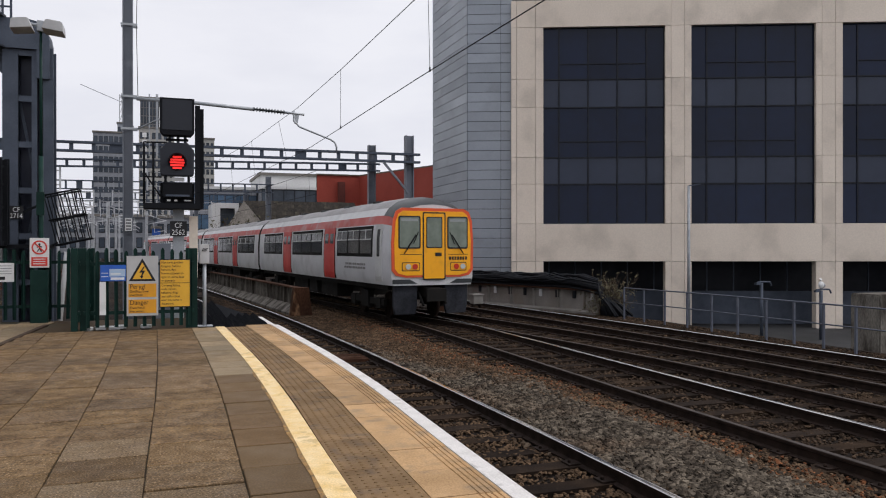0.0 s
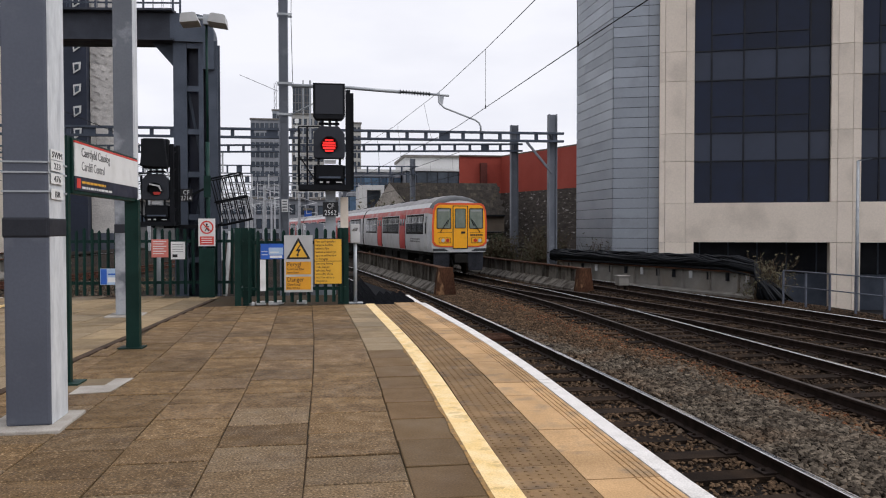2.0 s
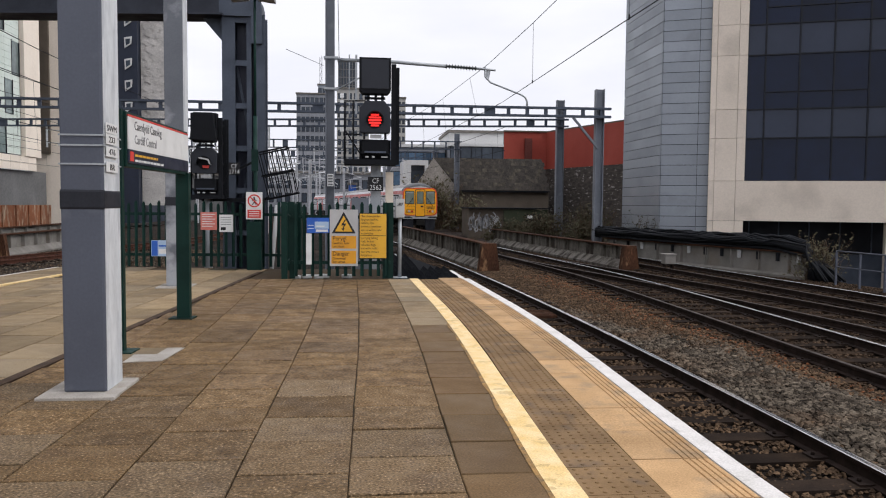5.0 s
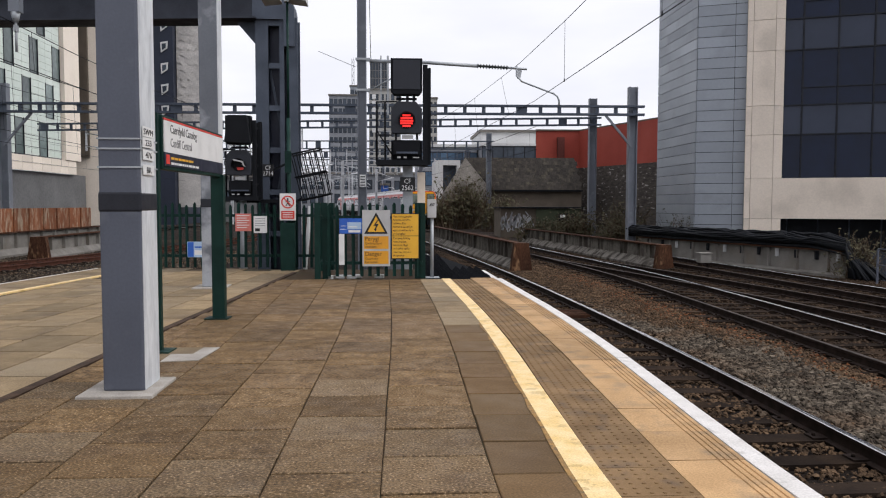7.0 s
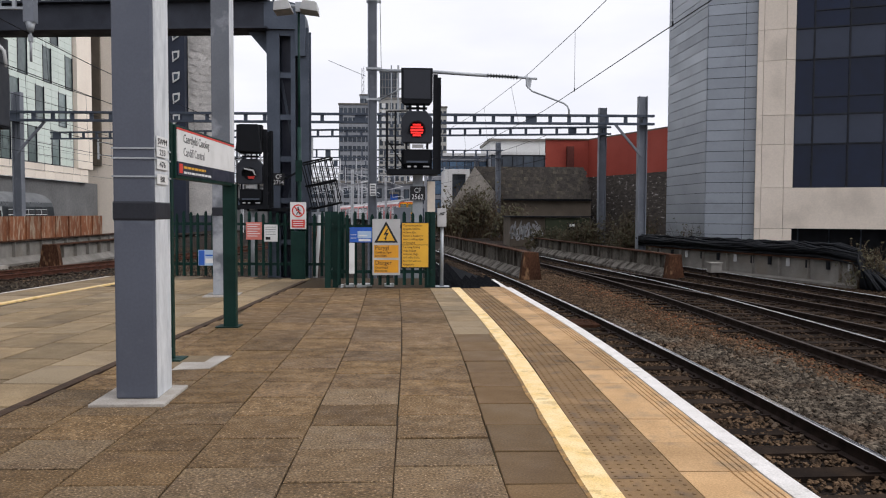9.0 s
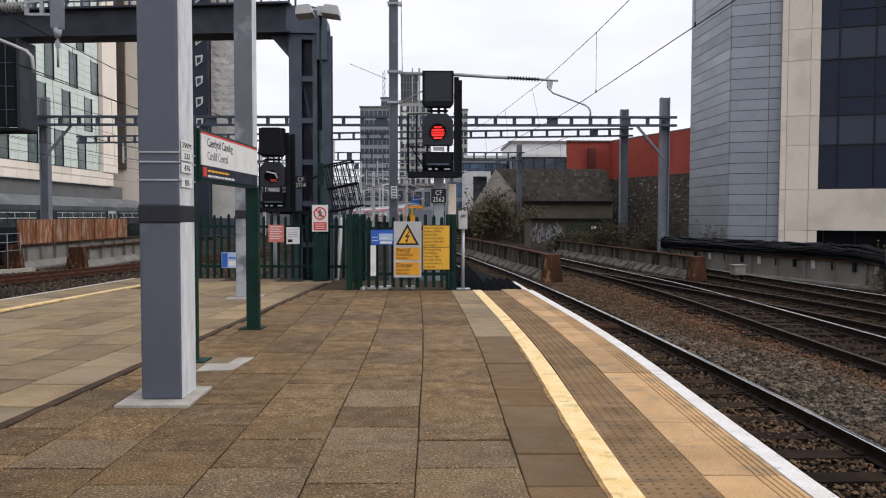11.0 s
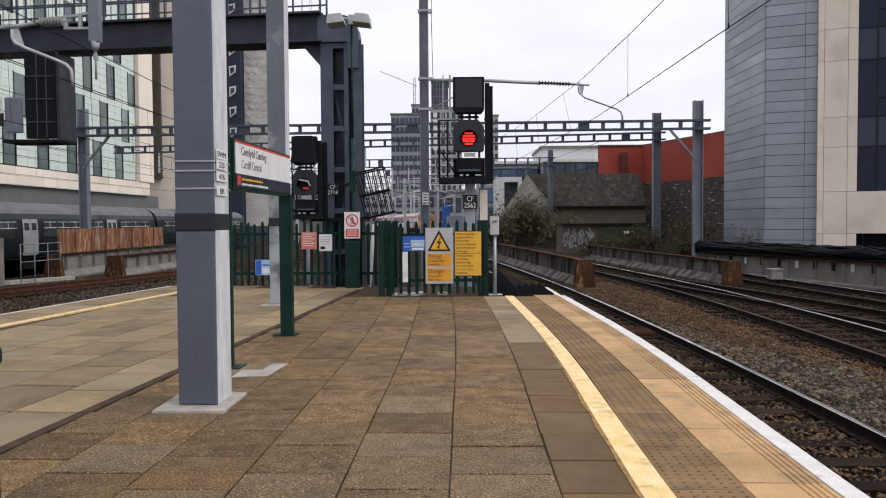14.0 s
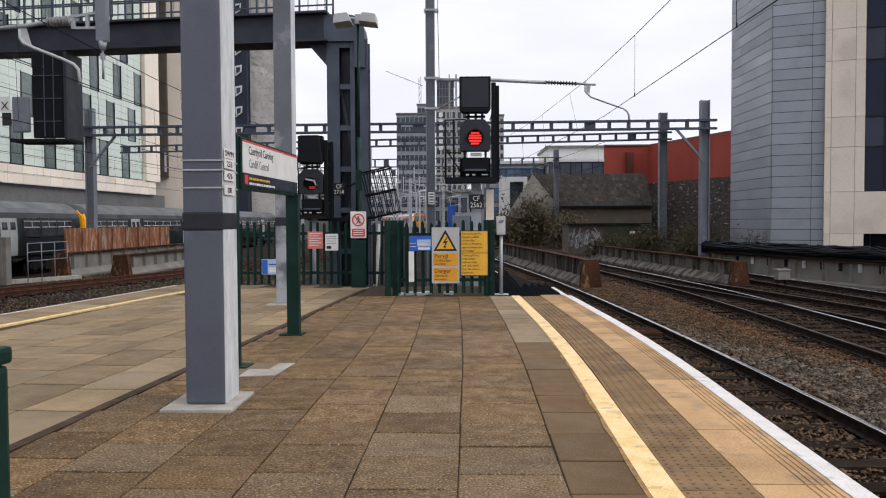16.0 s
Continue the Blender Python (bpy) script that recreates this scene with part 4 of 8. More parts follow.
for z, material, ln in ((1.835, M_SIGN_YELLOW, 0.72), (1.785, M_SIGN_WHITE, 0.82)):
    q = BM()
    yy, rr = SY0 + 0.21, random.Random(int(z * 1000))
    while yy < SY0 + 0.21 + ln:
        w = rr.uniform(0.03, 0.11)
        box(q, SX + 0.0565, SX + 0.0585, yy, yy + w, z - 0.011, z + 0.011)
        yy += w + 0.02
    part("small_print", q, material, navy)
for y in (SY0 - 0.04, SY1 - 0.05):
    q = BM()
    wd, wy = (0.075, 0.05) if y > 9 else (0.026, 0.03)
    box(q, SX - wd, SX + wd, y - wy, y + wy, 0.012, 1.74 if y > 9 else 2.24)
    part("post", q, M_GREEN, sign)
    q = BM()
    box(q, SX - 0.16, SX + 0.12, y - 0.12, y + 0.12, 0.0, 0.014)
    part("foot_plate", q, M_GREEN, sign)
sign.matrix_basis = pose(-2.1, 8.58, 0, 0, 0, -2.6)
b = BM()
prism(b, [(-2.0, 6.95), (-1.68, 7.0), (-1.62, 7.62), (-1.78, 7.62), (-1.8, 7.3), (-2.0, 7.3)], Matrix.Translation((0, 0, 0.0)), 0.006)
part("mortar_patch", b, M_PAD, platform, "pale mortar repair patch")

# ---- green palisade fence ----
def pale_mesh(h):
    q = BM()
    prof = [(-0.032, -0.006), (-0.012, 0.012), (0.012, 0.012), (0.032, -0.006), (0.032, -0.002), (0.013, 0.016), (-0.013, 0.016), (-0.032, -0.002)]
    lo = [q.verts.new((x, y, 0.05)) for x, y in prof]
    hi = [q.verts.new((x, y, h - abs(x) * 2.2)) for x, y in prof]
    for k in range(8):
        q.faces.new((lo[k], lo[(k + 1) % 8], hi[(k + 1) % 8], hi[k]))
    q.faces.new(hi)
    q.faces.new(lo[::-1])
    return finish(q, "pale", M_GREEN)


PALES = [pale_mesh(h) for h in (1.43, 1.4, 1.45)]


def palisade(x0, y0, x1, y1, label, posts=True, base=0.0):
    a, c = Vector((x0, y0, 0)), Vector((x1, y1, 0))
    rz = math.degrees(math.atan2(y1 - y0, x1 - x0))
    f = thing("palisade_fence", pose(x0, y0, base, 0, 0, rz), label, "fence", "palisade fences")
    ln = (c - a).length
    for z in (0.3, 1.15):
        q = BM()
        box(q, 0, ln, 0.018, 0.06, z - 0.03, z + 0.03)
        part("rail", q, M_GREEN, f, local=True)
    n = max(2, round(ln / 0.152))
    for i in range(n):
        piece("pale", PALES[i % 3], f, pose((i + 0.5) * ln / n, 0, 0, 0, rng.uniform(-0.6, 0.6), 0))
    if posts:
        for x in (0, ln):
            q = BM()
            box(q, x - 0.05, x + 0.05, 0.062, 0.17, 0, 1.42)
            part("post", q, M_GREEN, f, local=True)
    return f


palisade(-4.95, 16.75, -2.05, 16.65, "dark green steel palisade fence at the platform end")
palisade(-2.05, 16.65, -1.25, 16.5, "short dark green palisade gate section")
palisade(-1.2, 14.52, 0.62, 14.52, "dark green steel palisade panel carrying warning signs")
palisade(-1.22, 14.56, -1.3, 16.4, "dark green palisade return beside the gate")
palisade(0.64, 14.6, 0.7, 16.6, "dark green palisade return at the platform edge")
q = BM()
box(q, -2.28, -1.98, 16.42, 16.6, 0, 1.0)
solid("gate_lock_box", q, M_GREEN, "dark green steel lock box of the fence gate", "lock box", at=(-2.13, 16.5, 0))

# ---- signs on the fence ----
def plate_sign(name, x0, x1, z0, z1, y, material, label, at_y=None):
    s = thing(name, (x0, y, z0), label, "sign")
    q = BM()
    box(q, x0, x1, y - 0.006, y + 0.004, z0, z1)
    part("plate", q, material, s, bevel=0.002)
    return s


def face_box(parent, name, x0, x1, z0, z1, y, material, label="", t=0.002):
    q = BM()
    box(q, x0, x1, y - t, y, z0, z1)
    return part(name, q, material, parent, label)


YS = 14.49
dg = plate_sign("danger_sign", -0.505, 0.01, 0.24, 1.285, YS, M_SIGN_GREY, "grey overhead wires danger sign with amber panels")
face_box(dg, "amber_panel", -0.475, -0.02, 0.565, 0.8, YS - 0.007, M_SIGN_AMBER)
p_low = face_box(dg, "amber_panel", -0.475, -0.02, 0.285, 0.525, YS - 0.007, M_SIGN_AMBER)
q = BM()
prism(q, [(-0.47, 0.845), (-0.03, 0.845), (-0.25, 1.245)], pose(0, YS - 0.0065, 0, 90, 0, 0), 0.002)
part("triangle_border", q, M_INK, dg, "black warning triangle border")
q = BM()
prism(q, [(-0.41, 0.88), (-0.09, 0.88), (-0.25, 1.17)], pose(0, YS - 0.009, 0, 90, 0, 0), 0.0015)
part("triangle", q, M_SIGN_YELLOW, dg, "yellow warning triangle")
q = BM()
prism(q, [(-0.23, 1.1), (-0.3, 0.99), (-0.25, 0.995), (-0.275, 0.93), (-0.295, 0.935), (-0.255, 0.885), (-0.235, 0.945), (-0.252, 0.94), (-0.2, 1.03), (-0.252, 1.025), (-0.205, 1.1)], pose(0, YS - 0.011, 0, 90, 0, 0), 0.0015)
part("lightning_bolt", q, M_INK, dg, "black lightning bolt")


def words(parent, lines, x, z, size, step, y, material=M_INK, squeeze=0.9):
    off = place_of(parent).inverted()
    for k, word in enumerate(lines):
        lettering("sign_text", word, size, off @ pose(x, y, z - k * step, 90, 0, 0), material, parent, squeeze=squeeze)


words(dg, ["Perygl"], -0.455, 0.715, 0.115, 0.1, YS - 0.01)
words(dg, ["Gwifrau byw", "uwchben"], -0.455, 0.645, 0.066, 0.06, YS - 0.01)
words(dg, ["Danger"], -0.455, 0.435, 0.115, 0.1, YS - 0.01)
words(dg, ["Overhead", "live wires"], -0.455, 0.36, 0.066, 0.06, YS - 0.01)
ye = plate_sign("yellow_notice", 0.03, 0.55, 0.375, 1.225, YS, M_INK, "yellow bilingual notice about carrying rods near live wires")
face_box(ye, "yellow_panel", 0.045, 0.535, 0.81, 1.21, YS - 0.007, M_SIGN_YELLOW)
face_box(ye, "yellow_panel", 0.045, 0.535, 0.39, 0.8, YS - 0.007, M_SIGN_YELLOW)
words(ye, ["Mae cario gwialen", "bysgota, bal\u0175ns", "heliwm, ffyn", "hunlun a baneri yn", "agos at wifrau byw", "yn beryglus"], 0.06, 1.15, 0.056, 0.064, YS - 0.01, squeeze=0.9)
words(ye, ["Carrying fishing", "rods, helium", "balloons, flags", "and selfie sticks", "near live wires is", "dangerous"], 0.06, 0.745, 0.056, 0.064, YS - 0.01, squeeze=0.9)
bl = plate_sign("blue_notice", -0.925, -0.515, 0.85, 1.13, YS, M_SIGN_BLUE, "small blue and white notice on the fence")
face_box(bl, "pale_panel", -0.78, -0.525, 0.93, 1.06, YS - 0.007, M_SIGN_PALE_BLUE)
face_box(bl, "white_bar", -0.76, -0.6, 0.965, 0.985, YS - 0.0095, M_SIGN_WHITE)
face_box(bl, "white_bar", -0.91, -0.8, 0.985, 0.995, YS - 0.007, M_SIGN_WHITE)
face_box(bl, "white_bar", -0.91, -0.8, 0.925, 0.935, YS - 0.007, M_SIGN_WHITE)
face_box(bl, "white_bar", -0.76, -0.54, 0.87, 0.915, YS - 0.007, M_SIGN_WHITE)
q = BM()
box(q, -0.935, -0.835, YS - 0.02, YS + 0.0, 0.27, 0.84)
solid("white_strip_sign", q, M_SIGN_WHITE, "narrow white strip fixed to the fence pales", "sign", at=(-0.88, YS, 0.27))
y2 = 16.66
rs = plate_sign("red_notice", -3.25, -2.92, 0.82, 1.19, y2, M_SIGN_PINK, "faded red notice on the palisade fence")
for k in range(6):
    face_box(rs, "print_line", -3.22, -2.96 - 0.05 * (k % 2), 1.14 - k * 0.05, 1.155 - k * 0.05, y2 - 0.007, M_SIGN_WHITE)
ws = plate_sign("white_notice", -2.87, -2.59, 0.78, 1.14, y2, M_SIGN_WHITE, "small white notice on the palisade fence")
for k in range(4):
    face_box(ws, "print_line", -2.84, -2.63, 1.08 - k * 0.05, 1.09 - k * 0.05, y2 - 0.007, M_INK_GREY)
face_box(ws, "print_block", -2.84, -2.74, 0.82, 0.88, y2 - 0.007, M_INK)
b2 = plate_sign("blue_notice", -4.25, -3.87, 0.27, 0.6, y2, M_SIGN_PALE_BLUE, "blue and white notice low on the fence")
face_box(b2, "blue_block", -4.24, -4.12, 0.28, 0.59, y2 - 0.007, M_SIGN_BLUE)
face_box(b2, "blue_block", -4.1, -3.89, 0.47, 0.5, y2 - 0.007, M_SIGN_BLUE)
face_box(b2, "white_bar", -4.1, -3.89, 0.32, 0.42, y2 - 0.007, M_SIGN_WHITE)

# ---- twin floodlight pole with prohibition sign ----
lamp = thing("floodlight_pole", (-2.13, 16.55, 0), "slim dark green lamp pole with two white floodlights", "street lamp")
q = BM()
rod(q, (-2.13, 16.7, 0), (-2.13, 16.7, 3.2), 0.042, seg=12)
rod(q, (-2.13, 16.7, 3.2), (-2.13, 16.7, 5.75), 0.026, seg=12)
part("pole", q, M_GREEN, lamp)
q = BM()
pipe(q, [(-2.45, 16.7, 5.74), (-2.13, 16.7, 5.72), (-1.81, 16.7, 5.74)], 0.035)
box(q, -2.19, -2.07, 16.62, 16.78, 5.6, 5.8)
part("cross_arm", q, M_GALV, lamp)
for x, s in ((-2.47, -1), (-1.91, 1)):
    q = BM()
    m = pose(x + 0.03, 16.55, 5.66, 0, 7 * s, 0)
    prism(q, [(-0.185, -0.09), (0.185, -0.09), (0.15, 0.08), (0.11, 0.1), (-0.11, 0.1), (-0.15, 0.08)], m @ pose(0, 0.3, 0, 90, 0, 0), 0.5)
    part("floodlight_head", q, M_SIGN_GREY, lamp, "white floodlight housing", bevel=0.01)
q = BM()
box(q, -2.2, -2.06, 16.6, 16.63, 2.05, 2.5)
part("control_box", q, M_GREEN, lamp)
pr = plate_sign("prohibition_sign", -2.3, -1.965, 1.05, 1.615, 16.5, M_SIGN_WHITE, "white no-entry sign with red ring and red panel")
face_box(pr, "red_panel", -2.27, -1.995, 1.08, 1.25, 16.493, M_SIGN_RED)
for k in range(3):
    face_box(pr, "white_bar", -2.24, -2.03, 1.115 + k * 0.045, 1.13 + k * 0.045, 16.4905, M_SIGN_WHITE)
q = BM()
n, cx, cz = 24, -2.132, 1.435
ring = [[q.verts.new((cx + r * math.cos(k * math.tau / n), y, cz + r * math.sin(k * math.tau / n))) for k in range(n)] for r, y in ((0.135, 16.492), (0.135, 16.488), (0.108, 16.488), (0.108, 16.492))]
for i in range(4):
    for k in range(n):
        q.faces.new((ring[i][k], ring[i][(k + 1) % n], ring[(i + 1) % 4][(k + 1) % n], ring[(i + 1) % 4][k]))
bar(q, (cx - 0.085, 16.486, cz + 0.085), (cx + 0.085, 16.486, cz - 0.085), 0.004, 0.024)
part("red_ring", q, M_SIGN_RED, pr, "red prohibition ring and bar")
q = BM()
rod(q, (cx, 16.4915, cz + 0.06), (cx, 16.489, cz + 0.06), 0.02, seg=10)
for a, c in (((0, 0.04), (0, -0.02)), ((0, 0.03), (-0.045, 0.0)), ((0, 0.03), (0.045, 0.005)), ((0, -0.02), (-0.04, -0.08)), ((0, -0.02), (0.04, -0.08))):
    bar(q, (cx + a[0], 16.49, cz + a[1]), (cx + c[0], 16.49, cz + c[1]), 0.003, 0.018)
part("pictogram", q, M_INK, pr, "black pictogram")
# intercom post at the platform end
ip = thing("help_point_post", (0.8, 14.75, 0), "slim galvanised post with a grey equipment box", "post")
q = BM()
rod(q, (0.8, 14.75, 0), (0.8, 14.75, 1.2), 0.035, seg=12)
part("post", q, M_GALV, ip)
q = BM()
box(q, 0.71, 0.88, 14.66, 14.8, 1.14, 1.49)
bx = part("equipment_box", q, M_SIGN_GREY, ip, "grey box with black hatched label", bevel=0.008)
q = BM()
for k in range(4):
    bar(q, (0.75 + k * 0.022, 14.656, 1.36), (0.785 + k * 0.022, 14.656, 1.42), 0.004, 0.01)
part("hatched_label", q, M_INK, bx)
q = BM()
box(q, 0.68, 0.94, 14.62, 14.88, 0, 0.012)
part("foot_plate", q, M_GALV, ip)

# ---- colour-light signal ----
def signal(name, x, y, zc, w, lit, label, scale=1.0, yaw=0):
    s = thing(name, pose(x, y, 0, 0, 0, yaw), label, "railway signal", "signals")
    k = scale
    q = BM()
    box(q, -0.33 * k, 0.34 * k, 0.06 * k, 0.12 * k, zc - 0.93 * k, zc - 0.4 * k)
    part("backboard", q, M_BLACK, s, local=True)
    q = BM()
    prism(q, [(-0.27 * k, zc + 0.55 * k), (0.27 * k, zc + 0.55 * k), (0.335 * k, zc + 0.63 * k), (0.335 * k, zc + 1.31 * k), (-0.335 * k, zc + 1.31 * k), (-0.335 * k, zc + 0.63 * k)], pose(0, -0.02, 0, 90, 0, 0), 0.3 * k)
    upper = part("upper_head", q, M_BLACK, s, "blank black upper signal head", local=True, bevel=0.012)
    q = BM()
    box(q, -0.285 * k, 0.285 * k, -0.33 * k, -0.322 * k, zc + 0.66 * k, zc + 1.27 * k)
    part("front_panel", q, M_HOOD_FACE, upper, "dark blue-grey front panel", local=True)
    for x in (-0.14, 0.02, 0.16):
        q = BM()
        rod(q, (x * k, -0.1 * k, zc + 0.4 * k), (x * k, -0.1 * k, zc + 0.57 * k), 0.03 * k, seg=8)
        part("neck_rod", q, M_GANTRY, s, local=True)
    q = BM()
    box(q, -0.22 * k, 0.22 * k, -0.16 * k, -0.06 * k, zc + 0.46 * k, zc + 0.5 * k)
    part("neck_plate", q, M_BLACK, s, local=True)
    q = BM()
    prism(q, [(-0.3 * k, zc - 0.27 * k), (0.3 * k, zc - 0.27 * k), (0.33 * k, zc - 0.22 * k), (0.33 * k, zc + 0.26 * k), (0.2 * k, zc + 0.41 * k), (-0.2 * k, zc + 0.41 * k), (-0.33 * k, zc + 0.26 * k), (-0.33 * k, zc - 0.22 * k)], pose(0, -0.004, 0, 90, 0, 0), 0.256 * k)
    head = part("lamp_head", q, M_HOOD_FACE, s, "dark signal head with round red lamp", local=True, bevel=0.02 * k)
    q = BM()
    rod(q, (0, -0.262 * k, zc), (0, -0.28 * k, zc), 0.165 * k, seg=20)
    part("lens", q, M_BLACK, head, local=True)
    q = BM()
    if lit:
        for i in range(5):
            z = zc + (i - 2) * 0.056 * k
            r = math.sqrt(max(0.0, (0.142 * k) ** 2 - (z - zc) ** 2))
            box(q, -r, r, -0.29 * k, -0.281 * k, z - 0.019 * k, z + 0.019 * k)
        part("red_lamp", q, M_RED_LAMP, head, "lit red lamp in horizontal bars", local=True)
    # hood round the lens
    q = BM()
    for i in range(14):
        a0, a1 = radians(-20 + i * 220 / 14), radians(-20 + (i + 1) * 220 / 14)
        p = [(0.185 * k * math.cos(t), yy, zc + 0.185 * k * math.sin(t)) for t in (a0, a1) for yy in (-0.27 * k, -0.42 * k)]
        v = [q.verts.new(c) for c in p]
        q.faces.new((v[0], v[1], v[3], v[2]))
        v2 = [q.verts.new((c[0] * 0.93, c[1], zc + (c[2] - zc) * 0.93)) for c in p]
        q.faces.new((v2[2], v2[3], v2[1], v2[0]))
        q.faces.new((v[1], v2[1], v2[3], v[3]))
    bmesh.ops.remove_doubles(q, verts=q.verts, dist=0.0004)
    part("hood", q, M_BLACK, head, local=True)
    q = BM()
    box(q, -0.28 * k, 0.3 * k, -0.18 * k, -0.02, zc - 0.72 * k, zc - 0.4 * k)
    part("lower_box", q, M_BLACK, s, "black lower unit", local=True, bevel=0.02)
    for x0, x1, z0, z1, mt_ in ((-0.1, 0.14, -0.38, -0.3, M_SIGN_GREY), (-0.25, -0.2, -0.4, -0.27, M_BLACK), (0.2, 0.25, -0.4, -0.27, M_BLACK), (-0.2, -0.13, -0.79, -0.755, M_SIGN_GREY), (-0.06, 0.0, -0.79, -0.755, M_SIGN_GREY), (0.14, 0.27, -0.785, -0.76, M_SIGN_GREY), (-0.22, 0.24, -0.69, -0.65, M_GANTRY)):
        q = BM()
        box(q, x0 * k, x1 * k, -0.21 * k, -0.19 * k, zc + z0 * k, zc + z1 * k)
        part("fitting", q, mt_, s, local=True)
    q = BM()
    box(q, -0.65 * k, 0.46 * k, -0.28 * k, 0.4 * k, zc - 0.94 * k, zc - 0.83 * k)
    part("platform_grating", q, M_BLACK, s, local=True)
    q = BM()
    for xx in (-0.64 * k, -0.46 * k):
        pipe(q, [(xx, -0.2 * k, zc - 0.85 * k), (xx, -0.2 * k, zc + 0.4 * k), (xx, 0.35 * k, zc + 0.4 * k), (xx, 0.35 * k, zc - 0.85 * k)], 0.02)
    pipe(q, [(-0.64 * k, -0.2 * k, zc + 0.4 * k), (-0.2 * k, 0.1, zc + 0.45 * k)], 0.015)
    pipe(q, [(-0.64 * k, -0.2 * k, zc - 0.2 * k), (-0.25 * k, -0.1, zc - 0.8 * k)], 0.015)
    pipe(q, [(-0.64 * k, -0.2 * k, zc - 0.3 * k), (-0.3 * k, -0.2 * k, zc - 0.3 * k)], 0.015)
    part("guard_cage", q, M_BLACK, s, "thin black guard rails", local=True)
    q = BM()
    box(q, 0.37 * k, 0.53 * k, 0.06 * k, 0.1 * k, zc - 0.92 * k, zc + 1.16 * k)
    part("side_panel", q, M_BLACK, s, local=True)
    for x0, y0 in ((0.35, -0.2), (0.44, 0.2)):
        q = BM()
        box(q, x0 * k, (x0 + 0.1) * k, y0 * k, (y0 + 0.1) * k, zc - 0.9 * k, zc + 1.2 * k)
        part("side_frame", q, M_BLACK, s, local=True)
    for z in (-0.6, -0.1, 0.45, 0.9):
        q = BM()
        bar(q, (0.41 * k, -0.2 * k, zc + z * k), (0.47 * k, 0.25 * k, zc + (z + 0.2) * k), 0.035 * k)
        part("side_brace", q, M_BLACK, s, local=True)
    return s


M_RED_LAMP = glow("red_lamp_glow", (1.0, 0.03, 0.025), 0.95)
sig = signal("signal", 0.36, 17.0, 3.17, 0.66, True, "black colour-light signal showing red on a grey post")
q = BM()
box(q, 0.28 - 0.36, 0.5 - 0.36, 0.12, 0.32, -1.0, 2.3)
part("post", q, M_GALV, sig, "grey steel post", local=True)
q = BM()
box(q, -0.5, -0.12, 0.1, 0.4, -0.4, 1.52)
part("relay_cabinet", q, M_COLUMN, sig, "grey relay cabinet", local=True, bevel=0.01)
q = BM()
box(q, 0.25, 0.42, 0.3, 0.4, 0.8, 2.1)
part("pale_cover", q, M_FACADE, sig, "pale cover plate", local=True)


def id_plate(x0, x1, z0, z1, y, lines, label):
    s = plate_sign("signal_number_plate", x0, x1, z0, z1, y, M_INK, label)
    off = place_of(s).inverted()
    for k, word in enumerate(lines):
        lettering("plate_text", word, (z1 - z0) * 0.5, off @ pose((x0 + x1) / 2, y - 0.0075, z1 - (z1 - z0) * (0.45 + 0.46 * k), 90, 0, 0), M_SIGN_WHITE, s, "CENTER", squeeze=0.85)
    return s


id_plate(0.22, 0.55, 1.67, 1.98, 16.98, ("CF", "2562"), "black identification plate with white characters on the signal post")
# ---- trains ----
M_TR_BODY = mat("train_silver_paint", (0.68, 0.68, 0.7), (0.6, 0.6, 0.62), rough=0.4, scale=0.8, fine=20, fine_amt=0.04, bump=0.0, stain=(0.3, 0.29, 0.28), stain_scale=1.2, stain_amt=0.35)
M_TR_RED = mat("train_red_paint", (0.6, 0.045, 0.033), (0.5, 0.036, 0.028), rough=0.4, scale=1, fine_amt=0.04, bump=0.0)
M_TR_PINK = mat("train_cantrail_red", (0.5, 0.085, 0.07), (0.44, 0.07, 0.06), rough=0.45, scale=1, fine_amt=0.04, bump=0.0, stain=(0.4, 0.28, 0.27), stain_scale=1.5)
M_TR_ROOF = mat("train_roof_grey", (0.3, 0.29, 0.29), (0.22, 0.213, 0.213), rough=0.7, scale=0.8, fine=20, bump=0.1)
M_TR_DOME = mat("train_dome_grey", (0.035, 0.039, 0.041), (0.028, 0.031, 0.033), rough=0.45, scale=1, bump=0.0)
M_TR_YELLOW = mat("train_warning_yellow", (0.95, 0.43, 0.015), (0.9, 0.39, 0.013), rough=0.4, scale=1.5, fine_amt=0.05, bump=0.0, stain=(0.42, 0.2, 0.03), stain_scale=2.5, stain_amt=0.3)
M_TR_ORANGE = mat("train_orange_border", (0.78, 0.11, 0.035), (0.6, 0.085, 0.03), rough=0.4, scale=1.5, fine_amt=0.04, bump=0.0)
M_TR_WINDOW = mat("train_window_glass", (0.02, 0.022, 0.024), (0.04, 0.042, 0.044), rough=0.1, scale=1.4, fine=4, bump=0.0, rough_var=0.03)
M_TR_CABGLASS = mat("train_cab_glass", (0.2, 0.23, 0.19), (0.16, 0.19, 0.155), rough=0.12, scale=1.2, fine=4, bump=0.0, rough_var=0.03)
M_TR_UNDER = mat("train_underframe", (0.011, 0.0105, 0.01), (0.018, 0.0165, 0.015), spec=0.12, rough=0.85, scale=3, bump=0.3)
M_TR_DEFLECT = mat("deflector_dark_paint", (0.03, 0.032, 0.04), (0.018, 0.019, 0.023), spec=0.15, rough=0.7, scale=3, fine=20, fine_amt=0.3, bump=0.2)
M_TR_GREEN = mat("train_dark_green_paint", (0.006, 0.01, 0.012), (0.009, 0.014, 0.016), spec=0.25, rough=0.35, scale=0.7, fine_amt=0.05, bump=0.0)
M_TR_PALE = mat("train_pale_door", (0.32, 0.34, 0.33), rough=0.45, scale=1, bump=0.0)
